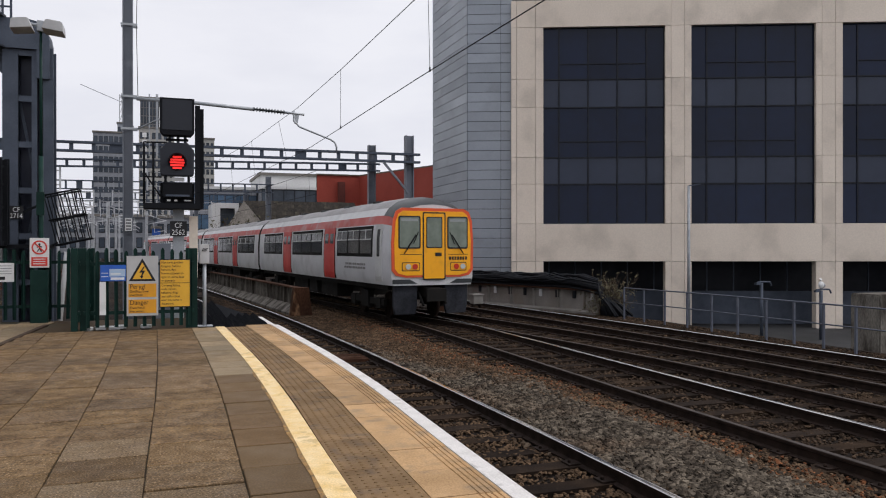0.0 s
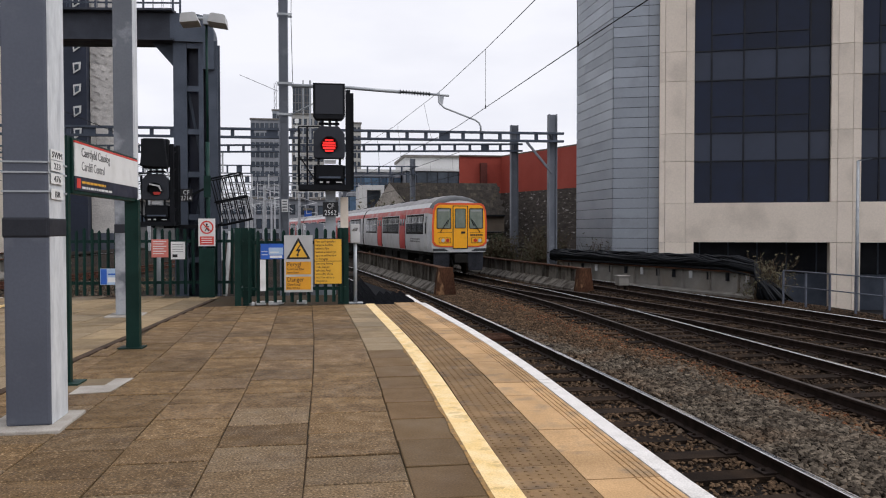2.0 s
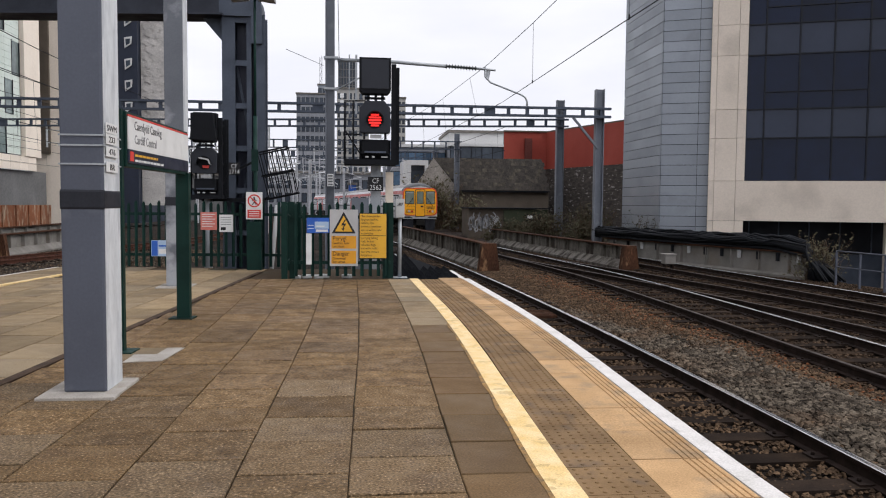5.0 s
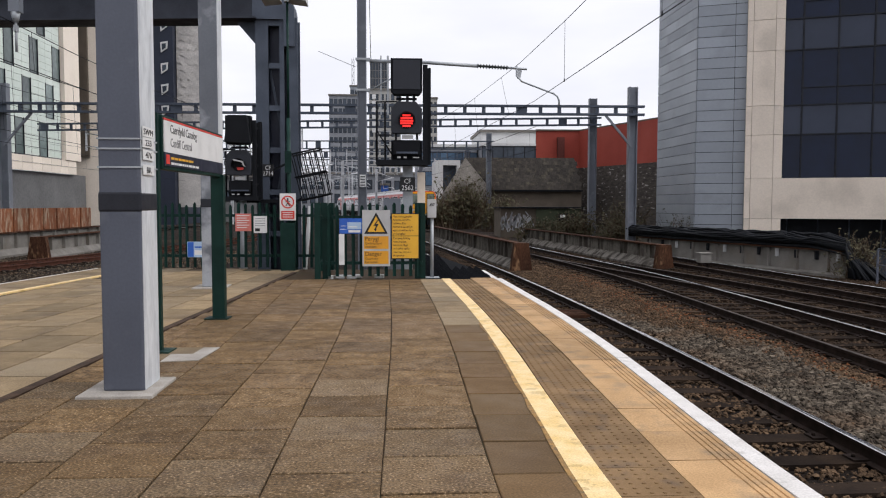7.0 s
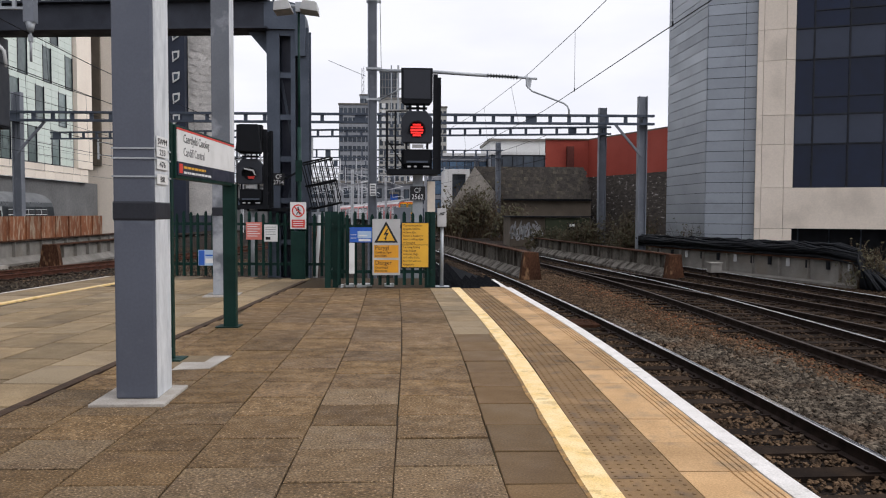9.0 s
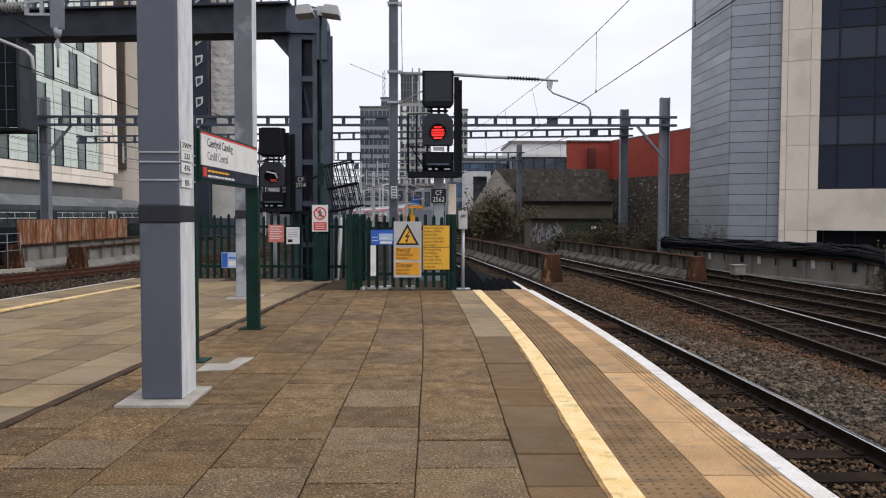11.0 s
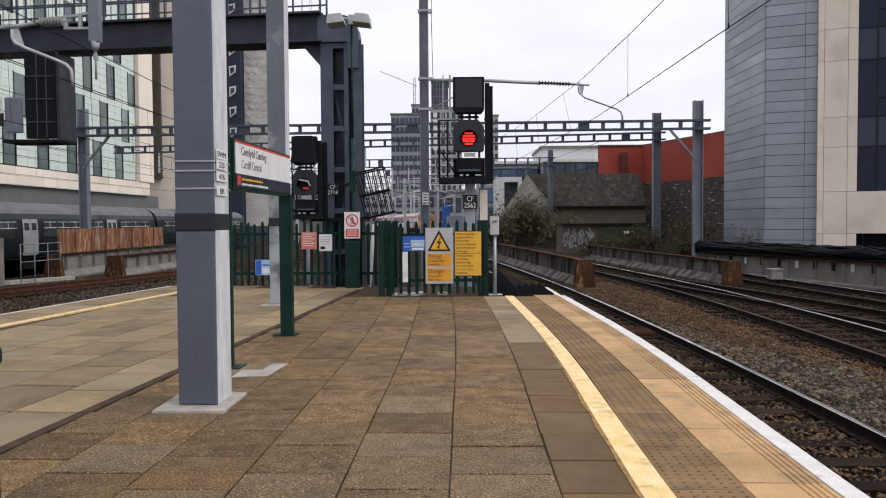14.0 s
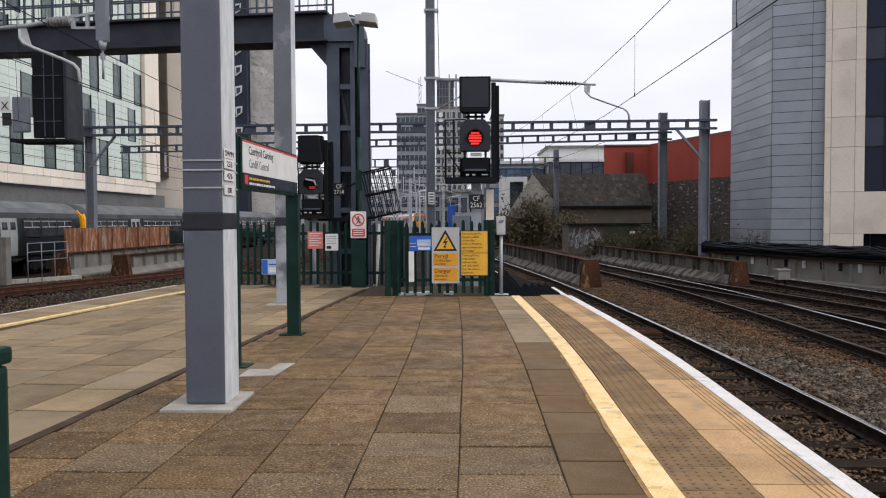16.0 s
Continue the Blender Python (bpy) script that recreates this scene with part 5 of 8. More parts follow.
M_TR_GREYROOF = mat("train_pale_roof", (0.14, 0.145, 0.15), (0.1, 0.105, 0.11), rough=0.65, scale=0.8, bump=0.05)
M_LAMP_RED = mat("tail_lamp_red", (0.55, 0.04, 0.02), rough=0.3, bump=0.0)
M_LAMP_CLEAR = mat("headlamp_clear", (0.55, 0.56, 0.55), rough=0.25, bump=0.0)
# white trim, and the painted highlight along the silver coaches' roof edge
M_TR_WHITE = mat("train_white_trim_and_highlight", (0.62, 0.62, 0.62), (0.55, 0.55, 0.55), rough=0.45, scale=2, bump=0.0)

SECT = [(1.34, 1.1), (1.4, 1.35), (1.41, 2.0), (1.4, 2.5), (1.355, 2.95), (1.27, 3.22), (1.12, 3.45), (0.84, 3.66), (0.42, 3.79), (0.0, 3.83)]


def loft(bm, i0, i1, stations):
    """A strip of the body's cross-section, both sides, swept along y; stations are (y, width factor, top's drop)."""
    def pt(i, st, side):
        y, wf, drop = st
        x, z = SECT[i]
        f = max(0.0, (z - 2.6) / 1.18)
        return bm.verts.new((x * wf * side, y, z - drop * f))
    for side in (-1, 1):
        rows = [[pt(i, st, side) for i in range(i0, i1 + 1)] for st in stations]
        for a, c in zip(rows, rows[1:]):
            for k in range(len(a) - 1):
                bm.faces.new((a[k], a[k + 1], c[k + 1], c[k])).smooth = True
    return bm


def rounded(x0, x1, z0, z1, r, n=4):
    pts = []
    for cx, cz, a0 in ((x1 - r, z1 - r, 0), (x0 + r, z1 - r, 90), (x0 + r, z0 + r, 180), (x1 - r, z0 + r, 270)):
        for k in range(n + 1):
            a = radians(a0 + 90 * k / n)
            pts.append((cx + r * math.cos(a), cz + r * math.sin(a)))
    return pts


def face_panel(name, pts, y, material, parent, label="", t=0.015):
    """A flat panel on the train's end: pts in x, z; its face looks back along -y."""
    q = BM()
    prism(q, pts, pose(0, y, 0, 90, 0, 0), t)
    return part(name, q, material, parent, label, local=True)


def coach(name, label, length, paint, door, roof, band, cab, layout, windows=M_TR_WINDOW, roof_highlight=None):
    c = thing(name, Matrix(), label, "train coach", "train coaches")
    if cab:
        st = [(0.0, 0.955, 0.28), (0.12, 0.975, 0.2), (0.35, 0.99, 0.1), (0.8, 1.0, 0.02), (1.4, 1.0, 0.0), (length, 1.0, 0.0)]
    else:
        st = [(0.0, 0.985, 0.03), (0.15, 1.0, 0.0), (length - 0.15, 1.0, 0.0), (length, 0.985, 0.03)]
    part("body_side", loft(BM(), 0, 4, st), paint, c, local=True)
    part("cantrail_band", loft(BM(), 4, 5, st), band, c, local=True)
    # on the silver coaches this strip is a roof-edge highlight painted white
    part("roof_shoulder", loft(BM(), 5, 6, [s for s in st if not cab or s[0] >= 0.8]), roof_highlight or roof, c, local=True)
    part("roof", loft(BM(), 6, 9, [s for s in st if not cab or s[0] >= 0.8]), roof, c, local=True)
    if cab:
        part("roof_dome", loft(BM(), 5, 9, st[:4]), M_TR_DOME, c, "dark grey domed cab roof", local=True)
    for y, s in ((0.004, st[0]), (length - 0.004, st[-1])):
        q = BM()
        pts = [(x * s[1] * sd, z - s[2] * max(0.0, (z - 2.6) / 1.18)) for sd, order in ((1, SECT), (-1, SECT[::-1][1:])) for x, z in order]
        vs = [q.verts.new((x, y, z)) for x, z in pts]
        q.faces.new(vs)
        part("end_wall", q, M_TR_WHITE if cab else M_TR_UNDER, c, local=True)
    q = BM()
    box(q, -1.25, 1.25, 0.5, length - 0.4, 0.95, 1.12)
    for y0, y1, x in ((6.4, 8.6, -1.1), (9.2, 10.4, -1.12), (10.9, 13.2, -1.08), (6.8, 8.0, 0.5), (9.5, 12.6, 0.5)):
        box(q, x, x + 0.6, y0, y1, 0.42, 0.96)
    part("underframe", q, M_TR_UNDER, c, "dark underframe boxes", local=True)
    for yb in (3.0, length - 3.0):
        q = BM()
        for s in (-1, 1):
            box(q, s * 1.05 - 0.06, s * 1.05 + 0.06, yb - 1.7, yb + 1.7, 0.42, 0.62)
            box(q, s * 1.06 - 0.1, s * 1.06 + 0.1, yb - 0.35, yb + 0.35, 0.3, 0.85)
            for k in (-1.3, 1.3):
                box(q, s * 1.05 - 0.1, s * 1.05 + 0.1, yb + k - 0.18, yb + k + 0.18, 0.32, 0.66)
        bogie = part("bogie", q, M_TR_UNDER, c, local=True)
        for k in (-1.3, 1.3):
            for s in (-0.75, 0.75):
                q = BM()
                rod(q, (s - 0.065, yb + k, 0.42), (s + 0.065, yb + k, 0.42), 0.42, seg=20)
                part("wheel", q, M_RAIL_SIDE, bogie, local=True)
    for side in (-1, 1):
        xo = 1.408 * side
        for kind, y0, y1 in layout:
            if kind == "door":
                q = BM()
                for a, d in ((y0, (y0 + y1) / 2 - 0.01), ((y0 + y1) / 2 + 0.01, y1)):
                    prism(q, [(1.385, 1.14), (1.42, 1.35), (1.428, 2.0), (1.416, 2.5), (1.372, 2.95), (1.34, 2.95), (1.34, 1.14)], Matrix(((side, 0, 0, 0), (0, 0, 1, a), (0, 1, 0, 0), (0, 0, 0, 1))), d - a)
                dr = part("door", q, door, c, "double sliding door", local=True)
                for a in (y0 - 0.05, y1 + 0.005):
                    q = BM()
                    prism(q, [(1.385, 1.14), (1.418, 1.35), (1.424, 2.0), (1.412, 2.5), (1.368, 2.95), (1.34, 2.95), (1.34, 1.14)], Matrix(((side, 0, 0, 0), (0, 0, 1, a), (0, 1, 0, 0), (0, 0, 0, 1))), 0.045)
                    part("door_seal", q, M_TR_UNDER, dr, "dark rubber door seal", local=True)
                q = BM()
                for a, d in ((y0 + 0.14, (y0 + y1) / 2 - 0.12), ((y0 + y1) / 2 + 0.12, y1 - 0.14)):
                    prism(q, [(1.41, 1.95), (1.421, 2.5), (1.395, 2.75), (1.37, 2.75), (1.37, 1.95)], Matrix(((side, 0, 0, 0), (0, 0, 1, a), (0, 1, 0, 0), (0, 0, 0, 1))), d - a)
                part("door_window", q, windows, dr, local=True)
            elif kind == "cabdoor":
                q = BM()
                prism(q, [(1.385, 1.2), (1.415, 1.35), (1.42, 2.0), (1.412, 2.5), (1.362, 2.95), (1.34, 2.95), (1.34, 1.2)], Matrix(((side, 0, 0, 0), (0, 0, 1, y0), (0, 1, 0, 0), (0, 0, 0, 1))), y1 - y0)
                dr = part("cab_door", q, M_TR_WHITE if paint is M_TR_BODY else paint, c, local=True)
                q = BM()
                prism(q, [(1.4, 1.85), (1.427, 2.0), (1.42, 2.5), (1.385, 2.8), (1.36, 2.8), (1.36, 1.85)], Matrix(((side, 0, 0, 0), (0, 0, 1, y0 + 0.18), (0, 1, 0, 0), (0, 0, 0, 1))), y1 - y0 - 0.36)
                part("door_window", q, windows, dr, local=True)
            else:
                q = BM()
                prism(q, [(1.4, 1.86), (1.416, 2.0), (1.408, 2.5), (1.362, 2.92), (1.34, 2.92), (1.34, 1.86)], Matrix(((side, 0, 0, 0), (0, 0, 1, y0), (0, 1, 0, 0), (0, 0, 0, 1))), y1 - y0)
                strip_ob = part("window_band", q, M_TR_UNDER if paint is M_TR_BODY else paint, c, "dark band round the windows", local=True)
                n = max(1, round((y1 - y0) / 1.5))
                for k in range(n):
                    a, d = y0 + (y1 - y0) * k / n + 0.08, y0 + (y1 - y0) * (k + 1) / n - 0.08
                    q = BM()
                    prism(q, [(1.41, 1.98), (1.424, 2.05), (1.418, 2.5), (1.39, 2.8), (1.36, 2.8), (1.36, 1.98)], Matrix(((side, 0, 0, 0), (0, 0, 1, a), (0, 1, 0, 0), (0, 0, 0, 1))), d - a)
                    part("pane", q, windows, strip_ob, local=True)
                    q = BM()
                    bar(q, (side * 1.428, a, 2.5), (side * 1.428, d, 2.5), 0.012, 0.035)
                    bar(q, (side * 1.424, (a + d) / 2, 2.5), (side * 1.398, (a + d) / 2, 2.8), 0.012, 0.035)
                    bar(q, (side * 1.41, a, 2.8), (side * 1.41, d, 2.8), 0.012, 0.03)
                    part("window_bar", q, M_TR_WHITE, strip_ob, local=True)
    # roof vents
    for k in range(5):
        q = BM()
        y = length * (0.16 + 0.17 * k)
        box(q, -0.62, -0.4, y, y + 0.6, 3.7, 3.8)
        part("roof_vent", q, M_TR_DOME, c, local=True)
    return c


LAYOUT = [("cabdoor", 0.64, 1.24), ("win", 1.5, 5.4), ("door", 5.7, 7.1), ("win", 7.4, 12.3), ("door", 12.6, 14.05), ("win", 14.35, 18.6)]
LAYOUT_MID = [("win", 0.9, 5.4), ("door", 5.7, 7.1), ("win", 7.4, 12.3), ("door", 12.6, 14.05), ("win", 14.35, 18.8)]
C_LEN = 19.8
rear = coach("train_coach", "silver suburban train coach with red doors and yellow cab end", C_LEN, M_TR_BODY, M_TR_RED, M_TR_ROOF, M_TR_PINK, True, LAYOUT, roof_highlight=M_TR_WHITE)
# cab end
border = face_panel("orange_surround", [(-1.33, 1.55), (-1.2, 1.4), (-0.9, 1.34), (0.9, 1.34), (1.2, 1.4), (1.33, 1.55), (1.345, 2.4), (1.3, 3.05), (1.2, 3.32), (1.02, 3.42), (-1.02, 3.42), (-1.2, 3.32), (-1.3, 3.05), (-1.345, 2.4)], 0.0, M_TR_ORANGE, rear, "orange-red border round the cab end", t=0.04)
yface = face_panel("yellow_end", [(-1.24, 1.6), (-1.12, 1.46), (-0.88, 1.4), (0.88, 1.4), (1.12, 1.46), (1.24, 1.6), (1.255, 2.4), (1.21, 3.02), (1.12, 3.24), (0.98, 3.33), (-0.98, 3.33), (-1.12, 3.24), (-1.21, 3.02), (-1.255, 2.4)], -0.04, M_TR_YELLOW, rear, "bright yellow warning panel", t=0.012)
for x0, x1 in ((-1.13, -0.42), (0.46, 1.15)):
    w = face_panel("cab_window", rounded(x0, x1, 2.2, 3.18, 0.06), -0.052, M_INK, rear, "cab window with dark rubber seal", t=0.006)
    face_panel("glass", rounded(x0 + 0.04, x1 - 0.04, 2.24, 3.14, 0.05), -0.058, M_TR_CABGLASS, w, t=0.004)
    face_panel("blind", [(x0 + 0.09, 3.02), (x1 - 0.09, 3.02), (x1 - 0.09, 3.1), (x0 + 0.09, 3.1)], -0.0625, M_TR_PALE, w, t=0.003)
    q = BM()
    s = 1 if x0 < 0 else -1
    cx = (x0 + x1) / 2
    bar(q, (cx - 0.18 * s, -0.09, 2.05), (cx + 0.2 * s, -0.085, 2.62), 0.02, 0.03)
    bar(q, (cx + 0.12 * s, -0.085, 2.35), (cx + 0.27 * s, -0.085, 2.7), 0.015, 0.02)
    part("wiper", q, M_BLACK, w, "black wiper", local=True)
dr = face_panel("gangway_door", rounded(-0.35, 0.4, 1.26, 3.3, 0.04), -0.052, M_INK, rear, "black-edged end door", t=0.008)
face_panel("door_leaf", rounded(-0.31, 0.36, 1.3, 3.26, 0.03), -0.06, M_TR_YELLOW, dr, "yellow door leaf", t=0.006)
face_panel("door_window", rounded(-0.24, 0.29, 2.22, 3.16, 0.05), -0.066, M_INK, dr, t=0.004)
face_panel("door_glass", rounded(-0.21, 0.26, 2.25, 3.13, 0.04), -0.07, M_TR_CABGLASS, dr, t=0.003)
face_panel("door_handle", [(0.06, 1.98), (0.26, 1.98), (0.26, 2.08), (0.06, 2.08)], -0.066, M_INK, dr, t=0.01)
for x0, x1 in ((-1.02, -0.44), (0.56, 1.1)):
    face_panel("panel_seam", [(x0 - 0.06, 2.02), (x1 + 0.06, 2.02), (x1 + 0.06, 2.035), (x0 - 0.06, 2.035)], -0.052, M_INK, yface, t=0.003)
    lp = face_panel("lamp_cluster", rounded(x0, x1, 1.53, 1.79, 0.04), -0.052, M_INK, rear, "headlamp and tail lamp cluster", t=0.006)
    face_panel("lamp_plate", rounded(x0 + 0.02, x1 - 0.02, 1.55, 1.77, 0.04), -0.058, M_TR_YELLOW, lp, t=0.003)
    order = (M_LAMP_CLEAR, M_LAMP_RED) if x0 < 0 else (M_LAMP_RED, M_LAMP_CLEAR)
    for k, material in enumerate(order):
        q = BM()
        xx = x0 + 0.2 + k * 0.22
        rod(q, (xx, -0.06, 1.66), (xx, -0.08, 1.66), 0.085, seg=14)
        part("lamp", q, material, lp, "round red tail lamp" if material is M_LAMP_RED else "round clear headlamp", local=True)
q = BM()
for k in range(7):
    box(q, 0.52 + k * 0.09, 0.585 + k * 0.09, -0.056, -0.05, 1.86, 1.96)
part("number_bars", q, M_INK, yface, "dark bars of the unit number", local=True)
for x0, x1 in ((-1.3, -0.5), (0.55, 1.3)):
    face_panel("bumper_recess", [(x0, 1.15), (x1, 1.15), (x1 - (0.25 if x0 < 0 else 0), 1.28), (x0 + (0 if x0 < 0 else 0.25), 1.28)], -0.008, M_TR_DOME, rear, t=0.01)
for x0, x1 in ((-1.22, -0.45), (0.45, 1.22)):
    q = BM()
    prism(q, [(x0 + 0.06, 0.22), (x1 - 0.06, 0.22), (x1, 0.5), (x1, 1.1), (x0, 1.1), (x0, 0.5)], pose(0, 0.25, 0, 90, 0, 0), 0.12)
    part("obstacle_deflector", q, M_TR_DEFLECT, rear, "dark deflector plate", local=True, bevel=0.02)
q = BM()
box(q, -0.25, 0.25, -0.25, 0.6, 0.75, 1.02)
box(q, -0.32, 0.32, -0.32, -0.2, 0.62, 1.0)
rod(q, (0.34, -0.2, 0.55), (0.34, 0.3, 0.9), 0.05)
rod(q, (-0.36, -0.15, 0.5), (-0.36, 0.3, 0.9), 0.04)
part("coupler", q, M_TR_UNDER, rear, "automatic coupler", local=True, bevel=0.015)
q = BM()
rr = random.Random(3)
for side in (-1,):
    for row, z in ((0, 1.66), (1, 1.54)):
        y = 2.2
        while y < 4.4:
            w = rr.uniform(0.1, 0.26)
            box(q, side * 1.4145 - 0.002, side * 1.4145 + 0.002, y, y + w, z, z + 0.07)
            y += w + 0.06
part("side_lettering", q, M_TR_ROOF, rear, "grey illegible lettering", local=True)

mid = coach("train_coach", "silver suburban train coach with red doors", C_LEN, M_TR_BODY, M_TR_RED, M_TR_ROOF, M_TR_PINK, False, LAYOUT_MID, roof_highlight=M_TR_WHITE)
train_main = [rear, mid, copy_thing(mid, Matrix()), copy_thing(mid, Matrix())]

LAYOUT_L = [("win", 1.2, 5.8), ("door", 6.3, 7.7), ("win", 8.2, 15.2), ("door", 15.7, 17.1), ("win", 17.6, 22.4)]
L_LEN = 23.4
green = coach("train_coach", "dark green train coach with pale grey doors and grey roof", L_LEN, M_TR_GREEN, M_TR_PALE, M_TR_GREYROOF, M_TR_GREEN, False, LAYOUT_L)
green_tail = coach("train_coach", "dark green train coach with a yellow cab end", L_LEN, M_TR_GREEN, M_TR_PALE, M_TR_GREYROOF, M_TR_GREEN, True, LAYOUT_L)
face_panel("yellow_end", [(-1.33, 1.4), (1.33, 1.4), (1.35, 2.4), (1.28, 3.1), (1.0, 3.42), (-1.0, 3.42), (-1.28, 3.1), (-1.35, 2.4)], 0.0, M_TR_YELLOW, green_tail, "yellow cab end", t=0.1)
face_panel("cab_glass", [(-1.15, 2.0), (1.15, 2.0), (1.12, 3.05), (0.9, 3.25), (-0.9, 3.25), (-1.12, 3.05)], -0.1, M_BLACK, green_tail, "dark cab windscreen", t=0.01)
q = BM()
for s in (-1, 1):
    prism(q, [(1.0, 1.4), (1.36, 1.4), (1.425, 2.0), (1.415, 2.5), (1.37, 2.95), (1.28, 3.2), (1.0, 3.2)], Matrix(((s, 0, 0, 0), (0, 0, 1, 0.02), (0, 1, 0, 0), (0, 0, 0, 1))), 0.22)
part("yellow_corner", q, M_TR_YELLOW, green_tail, "yellow corner pillars", local=True)
train_green = [green_tail, green, copy_thing(green, Matrix()), copy_thing(green, Matrix())]


def ride(ob, fx, along, back, length, z):
    rows = []
    for t, y in along:
        y += back
        rows.append((t, pose(fx(y), y, z, 0, 0, math.degrees(math.atan2(fx(y) - fx(y + length), length)))))
    walk(ob, rows)


# ---- overhead line: mast and cantilever beside the platform track ----
mast = thing("overhead_line_mast", (-0.69, 19.5, -1.0), "grey steel overhead line mast with a cantilever arm", "mast")
q = BM()
prism(q, i_profile(0.2, 0.2, 0.024, 0.014), Matrix.Translation((-0.69, 19.5, -1.0)), 10.6)
part("h_section", q, M_COLUMN, mast)
for z in (4.95, 4.2, 6.62):
    for y in (19.385, 19.615):
        q = BM()
        bar(q, (-0.84, y, z), (-0.48, y, z), 0.02, 0.05)
        part("clamp", q, M_GALV, mast)
q = BM()
pipe(q, [(-0.5, 19.5, 4.92), (0.9, 19.5, 4.9), (2.2, 19.5, 4.83)], 0.045, 10)
arm = part("cantilever_tube", q, M_GALV, mast, "galvanised cantilever tube")
q = BM()
ribbed(q, (2.15, 19.5, 4.835), (2.95, 19.5, 4.795), 0.028, 0.06, 11)
part("insulator", q, M_TR_DOME, mast, "ribbed dark insulator")
q = BM()
pipe(q, [(2.9, 19.5, 4.8), (3.42, 19.5, 4.77)], 0.03, 8)
pipe(q, [(3.16, 19.5, 4.85), (3.16, 19.5, 4.6), (3.3, 19.5, 4.46), (4.1, 19.5, 4.17), (4.2, 19.5, 4.1), (4.24, 19.5, 4.0), (4.24, 19.5, 3.88)], 0.024, 8)
prism(q, [(3.12, 4.8), (3.3, 4.8), (3.26, 4.55), (3.18, 4.52)], pose(0, 19.51, 0, 90, 0, 0), 0.02)
part("registration_arm", q, M_GALV, mast, "bent registration arm")
q = BM()
pipe(q, [(-0.5, 19.5, 4.2), (0.7, 19.5, 4.86)], 0.02)
bar(q, (-0.05, 19.5, 3.6), (-0.05, 19.5, 5.05), 0.05)
bar(q, (-0.22, 19.5, 3.6), (-0.22, 19.5, 5.05), 0.03)
part("stay", q, M_GALV, mast)
q = BM()
pipe(q, [(-0.45, 19.42, 9.0), (-0.5, 19.42, 6.6), (-0.47, 19.42, 5.0), (-0.46, 19.42, 4.95)], 0.008, 5)
part("earth_wire", q, M_BLACK, mast)
q = BM()
box(q, -0.75, -0.6, 19.375, 19.385, 1.82, 2.12)
np_ = part("number_plate", q, M_SIGN_WHITE, mast, "white location plate with dark bars")
q = BM()
for k in range(4):
    box(q, -0.73, -0.62, 19.37, 19.374, 1.845 + k * 0.07, 1.88 + k * 0.07)
part("plate_bars", q, M_INK_GREY, np_)


def catenary(fx, y0, y1, zc, zm, label, spacing=4.5, r=0.011):
    w = thing("overhead_wire", (fx(y0), y0, zc), label, "overhead wire", "overhead wires")
    ys = [y0 + (y1 - y0) * k / 24 for k in range(25)]
    q = BM()
    pipe(q, [(fx(y), y, zc) for y in ys], r, 5)
    part("contact_wire", q, M_BLACK, w)
    q = BM()
    pipe(q, [(fx(y) - 0.05, y, zm(y)) for y in ys], r, 5)
    part("catenary_wire", q, M_BLACK, w)
    y = y0 + 1.2
    while y < min(y1, 70):
        q = BM()
        rod(q, (fx(y), y, zc), (fx(y) - 0.05, y, zm(y)), 0.005, seg=5)
        part("dropper", q, M_BLACK, w)
        y += spacing
    return w


def lerp_at(pts, y):
    for (y0, *a), (y1, *c) in zip(pts, pts[1:]):
        if y <= y1:
            f = max(0.0, (y - y0) / (y1 - y0))
            return [p + (r - p) * f for p, r in zip(a, c)]
    return list(pts[-1][1:])


CAT = [(-5, 3.75, 5.0), (5, 3.7, 5.04), (11, 3.6, 5.09), (15.9, 3.57, 5.13), (19.5, 3.24, 4.92), (28, 2.85, 5.07), (36, 2.3, 5.3), (48, 0.9, 5.0), (61, -0.6, 5.2)]
CON = [(-5, 3.8), (7, 3.73), (10.3, 3.64), (15.9, 3.57), (19.5, 3.52), (36, 2.4), (48, 1.1), (61, -0.4)]
w = thing("overhead_wire", (3.7, 10, 3.92), "thin black contact and catenary wires above the platform track", "overhead wire", "overhead wires")
q = BM()
pipe(q, [(lerp_at(CON, y)[0], y, 3.92) for y in range(-5, 61, 2)], 0.0075, 5)
part("contact_wire", q, M_BLACK, w)
q = BM()
pipe(q, [(lerp_at(CAT, y)[0], y, lerp_at(CAT, y)[1]) for y in [v * 0.5 for v in range(-10, 122)]], 0.007, 5)
part("catenary_wire", q, M_BLACK, w)
for y in (10.32, 15.9, 22, 27, 32):
    q = BM()
    rod(q, (lerp_at(CON, y)[0], y, 3.92), (lerp_at(CAT, y)[0], y, lerp_at(CAT, y)[1]), 0.0042, seg=5)
    rod(q, (lerp_at(CON, y)[0], y, 3.9), (lerp_at(CON, y)[0], y, 3.97), 0.011, seg=6)
    part("dropper", q, M_BLACK, w)
catenary(line_b, 36, 130, 3.95, lambda y: 5.0, "distant overhead wires above the main track")
for x, lab in ((-8.6, "overhead wires beside the island platform"), (-13.65, "overhead wires above the far tracks"), (-22.7, "overhead wires above the distant track"), (-11.2, "overhead wires between the far tracks"), (-16.4, "feeder wires beside the far tracks")):
    catenary(lambda y, x=x: x - 0.0003 * max(0, y - 40) ** 2, 5, 110, 4.6 if x > -10 else 4.0, lambda y: 5.6 + 0.1 * math.sin(y * 0.2), lab)


